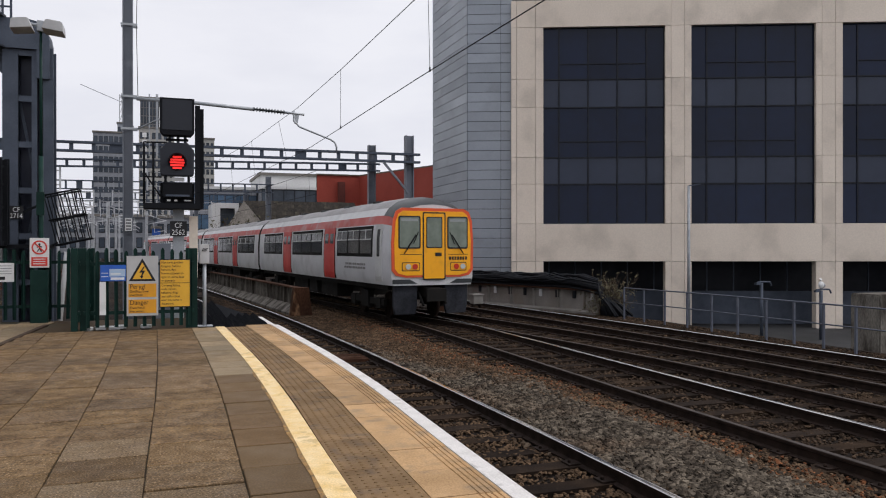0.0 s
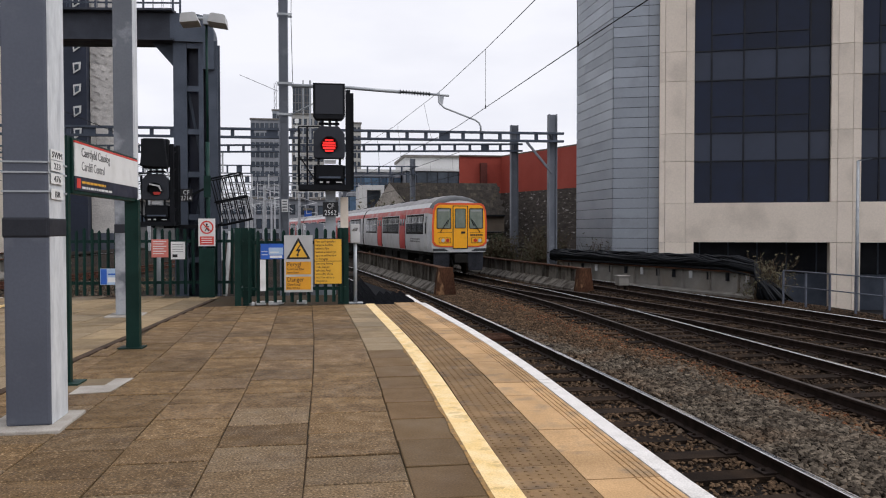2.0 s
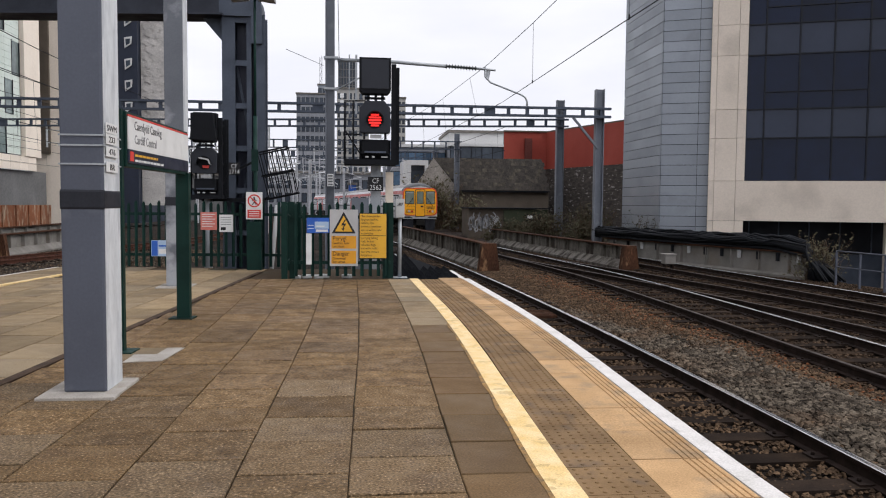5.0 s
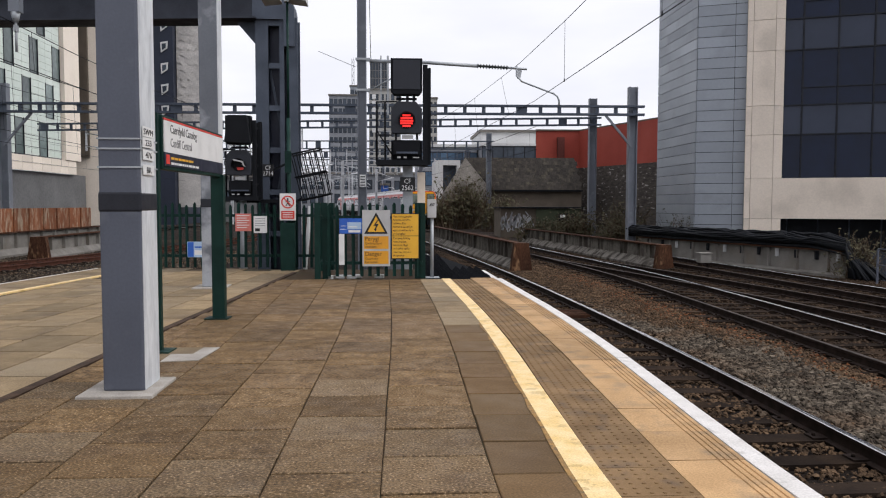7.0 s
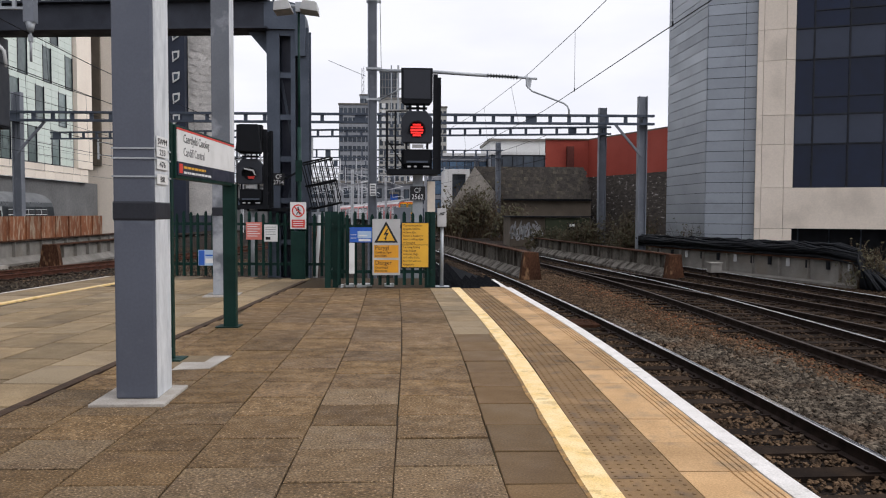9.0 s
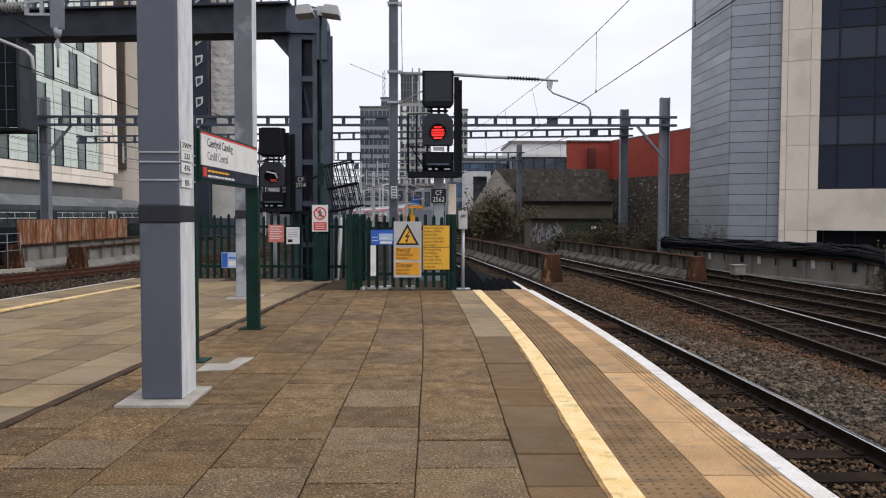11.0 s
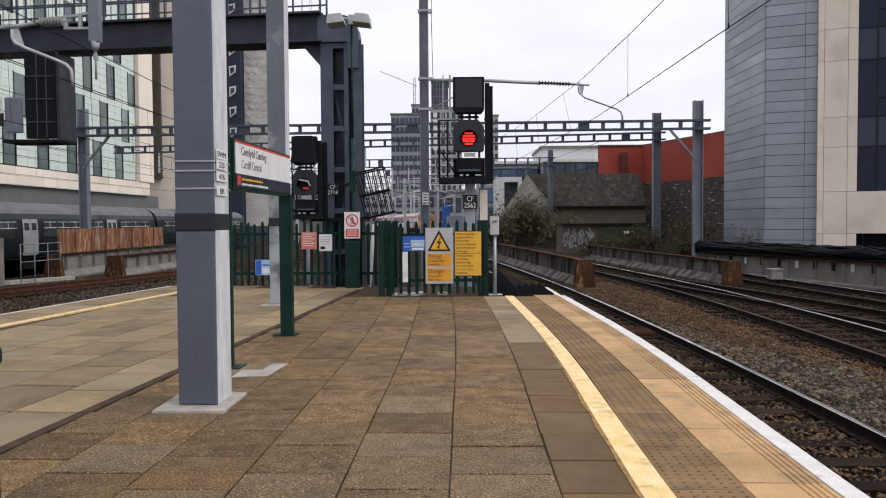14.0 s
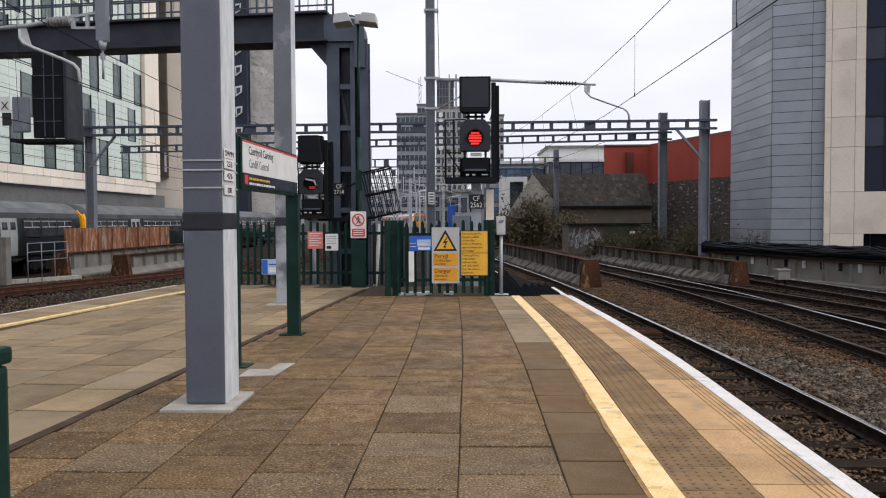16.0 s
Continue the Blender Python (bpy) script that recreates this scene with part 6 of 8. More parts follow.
# ---- welded portals across the tracks ----
def portal(xr, yr, xl, yl, z0, z1, top, label, mw=0.3, step=0.85, knee=True, drops=7, left_mast=True):
    p = thing("line_portal", (xr, yr, -1.0), label, "line portal", "line portals")
    for x, y in ((xr, yr), (xl, yl)) if left_mast else ((xr, yr),):
        q = BM()
        prism(q, i_profile(mw, mw, 0.04, 0.04), Matrix.Translation((x, y, -1.0)), top + 1.0)
        part("mast", q, M_COLUMN, p)
    d = Vector((xr - xl, yr - yl, 0))
    ln = d.length
    d.normalize()
    e = 0.45
    yo = -mw / 2 - 0.13
    for z in (z0, z1):
        q = BM()
        bar(q, (xl - d.x * e, yl - d.y * e + yo, z), (xr + d.x * e, yr + d.y * e + yo, z), 0.22, 0.1)
        part("boom_chord", q, M_GANTRY, p)
    n = int(ln / step)
    for k in range(n + 1):
        c = Vector((xl, yl, 0)) + d * (ln * k / n)
        q = BM()
        bar(q, (c.x, c.y + yo, z0 + 0.05), (c.x, c.y + yo, z1 - 0.05), 0.16 if k % 9 else 0.5, 0.1, up=(0, 1, 0))
        part("boom_post", q, M_GANTRY, p)
    if knee:
        for x, y, s in ((xr, yr, -1), (xl, yl, 1)):
            q = BM()
            bar(q, (x + s * 0.1, y + yo, z0 - 1.5), (x + s * 1.35, y + yo, z0 - 0.05), 0.1)
            part("knee_brace", q, M_COLUMN, p)
    pr_ = random.Random(int(yr))
    for k in range(drops):
        f = (k + 0.6) / drops * (0.68 if yr < 90 else 0.92)
        c = Vector((xl, yl, 0)) + d * (ln * f)
        q = BM()
        bar(q, (c.x, c.y + yo, z0), (c.x, c.y + yo, z0 - 1.4), 0.1)
        s = pr_.choice((-1, 1))
        pipe(q, [(c.x, c.y + yo, z0 - 0.25), (c.x + s * 1.5, c.y + yo, z0 - 0.35)], 0.03)
        pipe(q, [(c.x, c.y + yo, z0 - 1.1), (c.x + s * 1.1, c.y + yo, z0 - 1.15), (c.x + s * 1.4, c.y + yo, z0 - 1.3), (c.x + s * 1.5, c.y + yo, z0 - 1.6)], 0.03)
        part("drop_arm", q, M_GALV_PALE, p, "galvanised hanging registration arm")
    return p


portal(11.27, 36.0, -17.6, 37.0, 5.55, 5.92, 6.86, "grey steel welded portal spanning the tracks", 0.36, 0.85, drops=0)
portal(12.5, 48.0, -23.2, 54.5, 6.3, 6.72, 7.95, "grey steel welded portal behind the first", 0.42, 0.95, knee=False, drops=5, left_mast=False)
portal(9.5, 76.0, -27, 78, 6.75, 7.5, 8.3, "distant grey steel portal over the tracks", 0.45, 1.1, knee=False, drops=16, left_mast=False)
portal(9.2, 95.0, -30, 97, 7.0, 7.75, 8.4, "far grey steel portal over the tracks", 0.5, 1.2, knee=False, drops=18)
portal(4.5, 120.0, -32, 122, 7.3, 8.2, 8.9, "far grey steel portal over the tracks", 0.5, 1.3, knee=False, drops=18)
portal(-1.5, 150.0, -36, 152, 7.0, 8.1, 8.6, "far grey steel portal over the tracks", 0.6, 1.5, knee=False, drops=18)

# ---- single masts along the fan of tracks beyond the station ----
def line_mast(x, y, h, reach, label):
    m = thing("line_mast", (x, y, -1.0), label, "mast", "distant masts")
    q = BM()
    prism(q, i_profile(0.26, 0.26, 0.04, 0.04), Matrix.Translation((x, y, -1.0)), h + 1.0)
    part("post", q, M_GALV_PALE, m)
    q = BM()
    pipe(q, [(x, y - 0.15, h - 1.6), (x + reach, y - 0.15, h - 1.1)], 0.05)
    part("cantilever", q, M_GALV_PALE, m)
    q = BM()
    pipe(q, [(x, y - 0.15, h - 0.4), (x + reach * 0.9, y - 0.15, h - 1.1)], 0.035)
    part("top_tie", q, M_GALV_PALE, m)
    q = BM()
    pipe(q, [(x + reach * 0.35, y - 0.15, h - 1.4), (x + reach * 0.4, y - 0.15, h - 2.5), (x + reach * 0.9, y - 0.15, h - 2.3), (x + reach * 1.05, y - 0.15, h - 2.6)], 0.035)
    part("registration_arm", q, M_GALV_PALE, m)


for x, y, h, reach in ((-7.2, 62, 5.6, 2.6), (-9.8, 70, 5.8, -2.4), (-5.2, 84, 6.0, 2.8), (-11.4, 88, 6.2, 2.6), (-8.2, 104, 6.4, -2.8), (-13.8, 108, 6.6, 2.8), (-4.6, 112, 6.4, -2.6), (-10.6, 128, 6.8, 2.8), (-16.2, 132, 7.0, 3.0), (-6.8, 136, 6.8, 2.8), (-12.2, 156, 7.4, -3.0), (-8.9, 164, 7.4, 3.0), (-1.9, 98, 5.8, 2.2), (-18.5, 92, 6.4, 2.8)):
    line_mast(x, y, h, reach, "pale galvanised overhead line mast with cantilever arms")

# ---- signal gantry over the far tracks ----
gan = thing("signal_gantry", (-2.8, 19.6, -1.0), "dark grey signal gantry with walkway over the far tracks", "signal gantry")
for x0, x1 in ((-3.25, -2.94), (-2.67, -2.56), (-2.44, -2.235)):
    for y0, y1 in ((19.33, 19.37), (19.83, 19.87)):
        q = BM()
        box(q, x0, x1, y0, y1, -1.0, 5.9)
        part("leg_flange", q, M_GANTRY, gan)
    q = BM()
    box(q, (x0 + x1) / 2 - 0.02, (x0 + x1) / 2 + 0.02, 19.371, 19.829, -1.0, 5.9)
    part("leg_web", q, M_GANTRY, gan)
for k in range(6):
    z = 0.6 + k * 1.02
    q = BM()
    box(q, -2.938, -2.672, 19.34, 19.4, z, z + 0.13)
    part("batten", q, M_GANTRY, gan)
q = BM()
for z0, z1, s in ((0.76, 2.64, 1), (2.8, 4.68, -1)):
    bar(q, (-2.77 - 0.17 * s, 19.6, z0), (-2.77 + 0.17 * s, 19.6, z1), 0.06)
part("lacing", q, M_GANTRY, gan)
q = BM()
box(q, -2.93, -2.45, 19.6, 19.64, -1.0, 5.85)
part("back_plate", q, M_NAVY, gan, "dark inner plate between the legs")
# rounded outer corner of the head
q = BM()
pts = [(-2.72 + 0.42 * math.cos(radians(a)), 6.05 + 0.45 * math.sin(radians(a))) for a in (0, 22, 45, 68, 90)]
pts = [(-3.3, 5.84), (-2.56, 5.84), (-2.56, 5.2), (-2.3, 5.2)] + pts + [(-3.3, 6.5)]
prism(q, pts, pose(0, 19.95, 0, 90, 0, 0), 0.7)
part("corner_haunch", q, M_GANTRY, gan)
q = BM()
prism(q, [(-3.28, 5.3), (-3.28, 5.84), (-3.75, 5.84)], pose(0, 19.62, 0, 90, 0, 0), 0.04)
part("gusset", q, M_GANTRY, gan)
gm = Vector((-1, 0.2, 0.02)).normalized()
A, B_ = Vector((-3.2, 19.6, 6.17)), Vector((-3.2, 19.6, 6.17)) + gm * 16
q = BM()
bar(q, A, B_, 0.7, 0.66)
part("walkway_beam", q, M_BEAM, gan)
q = BM()
bar(q, A + Vector((0, -0.4, 0.36)), B_ + Vector((0, -0.4, 0.36)), 0.3, 0.05)
bar(q, A + Vector((0, -0.4, -0.32)), B_ + Vector((0, -0.4, -0.32)), 0.2, 0.04)
part("beam_flange", q, M_BEAM, gan)
for yo in (-0.5, 0.5):
    for k in range(18):
        c = A + gm * (k * 0.92) + Vector((0, yo, 0.35))
        q = BM()
        bar(q, c, c + Vector((0, 0, 1.15)), 0.045)
        part("handrail_post", q, M_GANTRY, gan)
    for h in (0.45, 0.8, 1.15):
        q = BM()
        bar(q, A + Vector((0, yo, 0.35 + h)), B_ + Vector((0, yo, 0.35 + h)), 0.035)
        part("handrail", q, M_GANTRY, gan)
    q = BM()
    for k in range(70):
        c = A + gm * (k * 0.23) + Vector((0, yo, 0.35))
        bar(q, c, c + Vector((0, 0, 1.1)), 0.008)
    part("mesh_infill", q, M_GANTRY, gan)
# hanging signal cabinet seen from behind, and plate
hs = thing("hanging_signal", (-11.0, 20.9, 4.0), "black signal hung below the gantry, seen from the side", "railway signal", "signals")
q = BM()
box(q, -11.27, -10.43, 20.5, 20.62, 3.66, 5.95)
part("back_panel", q, M_BLACK, hs, bevel=0.02)
q = BM()
box(q, -10.42, -10.34, 20.45, 21.35, 3.6, 5.92)
part("side_panel", q, M_HOOD_FACE, hs, "grey side screen", bevel=0.02)
q = BM()
for z in (4.1, 4.7, 5.3):
    bar(q, (-11.24, 20.48, z), (-10.5, 20.48, z), 0.02)
for x in (-10.95, -10.7):
    bar(q, (x, 20.48, 3.7), (x, 20.48, 5.9), 0.02)
part("grid_bars", q, M_GANTRY, hs)
q = BM()
box(q, -11.78, -11.32, 20.4, 20.5, 3.8, 4.74)
part("round_hood_plate", q, M_COLUMN, hs, "grey rounded plate", bevel=0.04)
q = BM()
box(q, -11.9, -10.34, 20.5, 21.35, 3.56, 3.64)
part("floor_grating", q, M_BLACK, hs)
q = BM()
box(q, -12.04, -11.8, 20.4, 20.42, 3.98, 4.32)
part("number_panel", q, M_INK, hs)
q = BM()
box(q, -12.2, -11.82, 20.4, 20.42, 4.34, 4.74)
xs = part("x_panel", q, M_SIGN_WHITE, hs, "white plate with a black letter X")
lettering("plate_text", "X", 0.3, place_of(hs).inverted() @ pose(-11.96, 20.39, 4.4, 90, 0, 0), M_INK, xs, "CENTER")
# registration assembly hung before the gantry beam
ra = thing("drop_tube_registration", (-8.35, 18.6, 5.2), "galvanised drop tube with insulator and bent registration arm", "registration arm")
q = BM()
box(q, -8.62, -8.38, 18.5, 18.72, 5.74, 8.2)
part("drop_tube", q, M_COLUMN, ra)
q = BM()
rod(q, (-8.5, 18.6, 5.74), (-8.5, 18.6, 5.52), 0.11, 0.06, seg=12)
rod(q, (-8.5, 18.6, 5.52), (-8.5, 18.6, 4.85), 0.03)
bar(q, (-8.5, 18.6, 5.45), (-8.5, 18.6, 5.3), 0.14, 0.06)
part("lower_insulator", q, M_GALV, ra)
q = BM()
pipe(q, [(-9.2, 18.6, 6.24), (-9.8, 18.6, 6.21), (-10.3, 18.6, 6.13), (-12.5, 18.6, 5.95)], 0.055, 8)
for z0, z1 in ((6.33, 6.42), (6.06, 6.06)):
    bar(q, (-9.2, 18.6, z0), (-8.6, 18.6, z1), 0.06)
for x in (-9.2, -8.85):
    bar(q, (x, 18.6, 6.04), (x, 18.6, 6.38), 0.08)
part("support_tube", q, M_GALV, ra)
q = BM()
ribbed(q, (-9.24, 18.6, 6.237), (-9.84, 18.6, 6.205), 0.06, 0.125, 8)
part("insulator", q, M_TR_ROOF, ra, "ribbed grey insulator")
q = BM()
pipe(q, [(-10.5, 18.6, 6.05), (-10.5, 18.6, 5.85), (-10.42, 18.6, 5.72), (-10.17, 18.6, 5.6), (-9.49, 18.6, 5.33), (-9.22, 18.6, 5.21), (-9.1, 18.6, 5.08), (-9.06, 18.6, 4.72)], 0.04, 8)
prism(q, [(-10.54, 6.08), (-10.34, 6.08), (-10.22, 5.66), (-10.48, 5.74)], pose(0, 18.61, 0, 90, 0, 0), 0.02)
part("registration_arm", q, M_SIGN_GREY, ra, "bent pale registration arm")
# second signal on the gantry leg
sg2 = signal("signal", -3.42, 18.2, 2.27, 0.6, False, "dark colour-light signal with half-hidden red lens beside the gantry leg", 0.85)
q = BM()
prism(q, [(-0.02, 2.16), (0.1, 2.16), (0.12, 2.22), (-0.04, 2.22)], pose(0, -0.24, 0, 90, 0, 0), 0.012)
part("red_lens", q, M_SIGN_RED, sg2, "red lens partly hidden by its hood", local=True)
# reflection on the hood's inside, put in as a pale grey shape
q = BM()
prism(q, [(-0.1, 2.4), (0.12, 2.36), (0.16, 2.24), (0.13, 2.24), (0.09, 2.33), (-0.1, 2.37)], pose(0, -0.26, 0, 90, 0, 0), 0.1)
part("pale_hood", q, M_SIGN_GREY, sg2, "pale reflection in the hood, shaped as a grey piece", local=True)
q = BM()
prism(q, [(-0.28, 2.78), (0.3, 2.74), (0.22, 3.38), (-0.2, 3.38)], pose(0, -0.27, 0, 90, 0, 0), 0.16)
part("sloping_hood", q, M_BLACK, sg2, "black hood that widens downwards", local=True, bevel=0.015)
q = BM()
rod(q, (-3.42, 18.4, -1), (-3.42, 18.4, 2.4), 0.09, seg=10)
part("post", q, M_GALV, bpy.data.objects["signal.001"], "grey steel post")
id_plate(-3.12, -2.83, 2.06, 2.36, 19.32, ("CF", "2714"), "black identification plate with white characters on the gantry leg")
q = BM()
box(q, -3.6, -2.2, 18.55, 19.3, 1.42, 1.5)
solid("service_ledge", q, M_BLACK, "dark steel service ledge below the unlit signal", "ledge", at=(-2.9, 18.9, 1.42))
# tilted ladder cage
cg = thing("ladder_cage", pose(-1.88, 18.9, 2.1, 0, -13, 0), "tilted black steel ladder safety cage beside the gantry", "ladder cage")
for x in (-0.33, -0.2, -0.07, 0.07, 0.2, 0.33):
    for y in (-0.26, 0.26):
        q = BM()
        bar(q, (x, y, -0.56), (x * 1.04, y, 0.56), 0.024)
        part("upright", q, M_BLACK, cg, local=True)
for z in (-0.55, 0.0, 0.55):
    q = BM()
    pipe(q, [(-0.36, -0.28, z), (0.36, -0.28, z), (0.36, 0.28, z), (-0.36, 0.28, z), (-0.36, -0.28, z)], 0.02)
    part("hoop", q, M_BLACK, cg, local=True)
q = BM()
bar(q, (-0.33, 0, -0.5), (-0.75, 0, -0.6), 0.05)
bar(q, (-0.45, 0, 0.4), (-0.85, 0, 0.3), 0.05)
part("bracket", q, M_BLACK, cg, local=True)
# ---- end of the platform: spiked rubber panels ----
b = BM()
prism(b, [(0.72, PF_END + 0.005), (2.04, PF_END + 0.005), (2.04, 16.4), (1.4, 21.6), (0.72, 21.6)], Matrix.Translation((0, 0, -1.0)), 0.93)
guard = solid("trespass_guard", b, M_RUBBER, "black spiked rubber anti-trespass panels beyond the platform ramp", "trespass guard", at=(1.3, 16, -1.0))
q = BM()
corner = [[q.verts.new((-0.3 + i * 0.15, -0.3 + j * 0.15, 0)) for j in range(5)] for i in range(5)]
for i in range(4):
    for j in range(4):
        tip = q.verts.new((-0.225 + i * 0.15, -0.225 + j * 0.15, 0.11))
        ring = (corner[i][j], corner[i + 1][j], corner[i + 1][j + 1], corner[i][j + 1])
        for k in range(4):
            q.faces.new((ring[k], ring[(k + 1) % 4], tip))
spike_me = finish(q, "rubber_panel", M_RUBBER)
for i in range(2):
    for j in range(11):
        x, y = 1.05 + i * 0.62, 14.95 + j * 0.62
        if x + 0.3 < 2.06 - max(0, y - 16.2) * 0.128:
            piece("rubber_panel", spike_me, guard, pose(x - 1.3, y - 16, 0.93 + rng.uniform(-0.01, 0.02), 0, 0, rng.uniform(-2, 2)))
strip("white_edge_line", 1.93, 2.06, PF_END + 0.02, 16.5, -0.01, 0.2, M_WHITE_LINE, platform, fx=lambda y: -0.02 * (y - PF_END))
# crossing grating beside the platform track
gr = thing("track_grating", (4.0, 16.2, RAIL_Z - 0.15), "rusty steel drain grating between sleepers", "grating")
for k in range(7):
    q = BM()
    bar(q, (2.75, 15.8 + k * 0.13, RAIL_Z - 0.12), (4.15, 15.8 + k * 0.13, RAIL_Z - 0.12), 0.05, 0.06)
    part("grating_bar", q, M_RUST, gr)
M_BROWN_JOINT = mat("brown_joint", (0.06, 0.033, 0.018), (0.035, 0.022, 0.014), rough=0.95, scale=6, bump=0.5)
# strip of dirt between the two halves of the island
strip("expansion_joint", -0.04, 0.05, 1, 16, 0.006, 0.04, M_BROWN_JOINT, platform, fx=island_joint, label="rusty brown joint strip")
# green bin at the platform's middle
bn = thing("litter_bin", (-2.0, 2.8, 0), "dark green steel litter bin on the platform", "bin")
q = BM()
box(q, -2.3, -1.735, 2.55, 2.95, 0.02, 0.86)
part("body", q, M_GREEN, bn, bevel=0.03)
q = BM()
box(q, -2.31, -1.725, 2.54, 2.96, 0.86, 0.93)
part("lid", q, M_GREEN, bn, bevel=0.02)

# ---- buildings beyond ----
M_RED_CLAD = mat("red_cladding", (0.32, 0.055, 0.035), (0.27, 0.045, 0.03), rough=0.7, scale=0.4, fine=8, fine_amt=0.06, bump=0.1)
M_RED_DARK = mat("sooty_red_cladding", (0.13, 0.032, 0.024), (0.09, 0.025, 0.02), rough=0.8, scale=0.6, fine=8, bump=0.1)
M_RUBBLE = mat("dark_rubble_wall", (0.08, 0.068, 0.058), (0.04, 0.034, 0.03), rough=0.95, scale=2.2, fine=12, fine_amt=0.4, stain=(0.4, 0.38, 0.35), stain_scale=2.3, stain_lo=0.62, stain_hi=0.66, stain_amt=0.8, bump=0.8, dist=0.05, stretch=(1, 1, 3.4))
M_GABLE = mat("pale_rubble_gable", (0.34, 0.31, 0.275), (0.24, 0.22, 0.195), rough=0.95, scale=2.0, fine=10, fine_amt=0.3, bump=0.6, dist=0.04)
M_SLATE = mat("mossy_slate_roof", (0.046, 0.04, 0.034), (0.028, 0.025, 0.023), rough=0.9, scale=1.2, fine=9, fine_amt=0.3, stain=(0.09, 0.078, 0.055), stain_scale=1.3, spec=0.1, bump=0.5, dist=0.03, rand=0.1)
M_BROWN_WALL = mat("brown_render_wall", (0.125, 0.1, 0.076), (0.085, 0.07, 0.055), rough=0.9, scale=0.8, bump=0.2)
M_WHITE_WALL = mat("white_render", (0.62, 0.62, 0.61), (0.54, 0.54, 0.53), rough=0.8, scale=0.4, bump=0.1)
M_GREY_TOWER = mat("grey_tower_panels", (0.27, 0.28, 0.3), (0.2, 0.21, 0.23), rough=0.7, scale=0.1, fine=2, bump=0.0, rand=0.1)
M_TOWER_PALE = mat("pale_tower_panels", (0.4, 0.39, 0.36), (0.33, 0.32, 0.3), rough=0.7, scale=0.1, fine=2, bump=0.0)
M_FAR_GLASS = mat("far_window_glass", (0.06, 0.075, 0.095), (0.04, 0.05, 0.065), rough=0.15, scale=0.3, fine=2, bump=0.0, rand=0.3)
M_BLUE_GLASS = mat("blue_office_glass", (0.08, 0.13, 0.2), (0.05, 0.09, 0.14), rough=0.15, scale=0.3, fine=2, bump=0.0, rand=0.3)
M_HOTEL = mat("pale_green_cladding", (0.66, 0.73, 0.66), (0.58, 0.65, 0.59), rough=0.4, scale=0.3, fine=4, fine_amt=0.05, bump=0.0, rand=0.08)
M_HOTEL_STONE = mat("cream_stone", (0.85, 0.76, 0.65), (0.78, 0.69, 0.59), rough=0.8, scale=0.6, fine=12, fine_amt=0.08, rand=0.07, bump=0.15)
M_HOTEL_BASE = mat("dark_grey_base", (0.16, 0.16, 0.16), (0.125, 0.125, 0.125), rough=0.8, scale=0.4, fine=8, bump=0.1)
M_NAVY_TOWER = mat("navy_tower_panels", (0.028, 0.034, 0.055), (0.02, 0.026, 0.042), rough=0.5, scale=0.3, bump=0.0)
M_METAL_TOWER = mat("diagonal_metal_shingle", (0.56, 0.535, 0.505), (0.44, 0.42, 0.4), rough=0.5, metal=0.1, scale=0.7, fine=6, bump=0.1, rand=0.15)
M_BOX_GREEN = mat("olive_cabin_paint", (0.045, 0.055, 0.03), (0.035, 0.043, 0.025), rough=0.8, scale=0.8, bump=0.1)
M_GRAFFITI = mat("graffiti_paint", (0.42, 0.42, 0.43), (0.3, 0.3, 0.32), rough=0.8, scale=3, bump=0.0)
M_TWIG = mat("bare_twigs", (0.13, 0.09, 0.056), (0.075, 0.052, 0.034), rough=0.95, scale=3, bump=0.0)
M_LEAF = mat("dull_leaves", (0.08, 0.068, 0.033), (0.04, 0.038, 0.019), rough=0.8, scale=2.5, bump=0.0)


def farther(ob, k):
    """Moves a finished building away from the platform, k times as far and as large."""
    ob.matrix_basis = Matrix.Translation((0, 0, 1.4)) @ Matrix.Scale(k, 4) @ Matrix.Translation((0, 0, -1.4)) @ ob.matrix_basis
    return ob


def slab_wall(bm, a, c, z0, z1, t=0.4):
    a, c = Vector((*a, 0)), Vector((*c, 0))
    mid = (z0 + z1) / 2
    return bar(bm, (a.x, a.y, mid), (c.x, c.y, mid), t, z1 - z0)


# red building on the rubble wall
red = thing("red_building", (16, 66, -1), "windowless red clad building on a dark rubble stone wall", "building")
q = BM()
prism(q, [(12.3, 66), (16.0, 66), (19.5, 55.8), (26, 56), (26, 80), (14.9, 80)], Matrix.Translation((0, 0, 4.5)), 3.15)
part("red_upper_wall", q, M_RED_CLAD, red)
q = BM()
prism(q, [(12.25, 65.9), (16.05, 65.9), (19.55, 55.7), (26, 55.9), (26, 80), (14.85, 80)], Matrix.Translation((0, 0, 7.65)), 0.12)
part("roof_edge", q, M_BROWN_WALL, red)
q = BM()
prism(q, [(12.4, 66.1), (15.95, 66.1), (19.4, 55.95), (26, 56.2), (26, 79), (14.9, 79)], Matrix.Translation((0, 0, -1.0)), 5.5)
part("rubble_wall", q, M_RUBBLE, red, "dark rubble stone wall with white patches")
q = BM()
box(q, 14.1, 14.7, 65.7, 66, 4.4, 7.1)
part("flue", q, M_RED_DARK, red, "dark red-brown flue")
farther(red, 1.27)
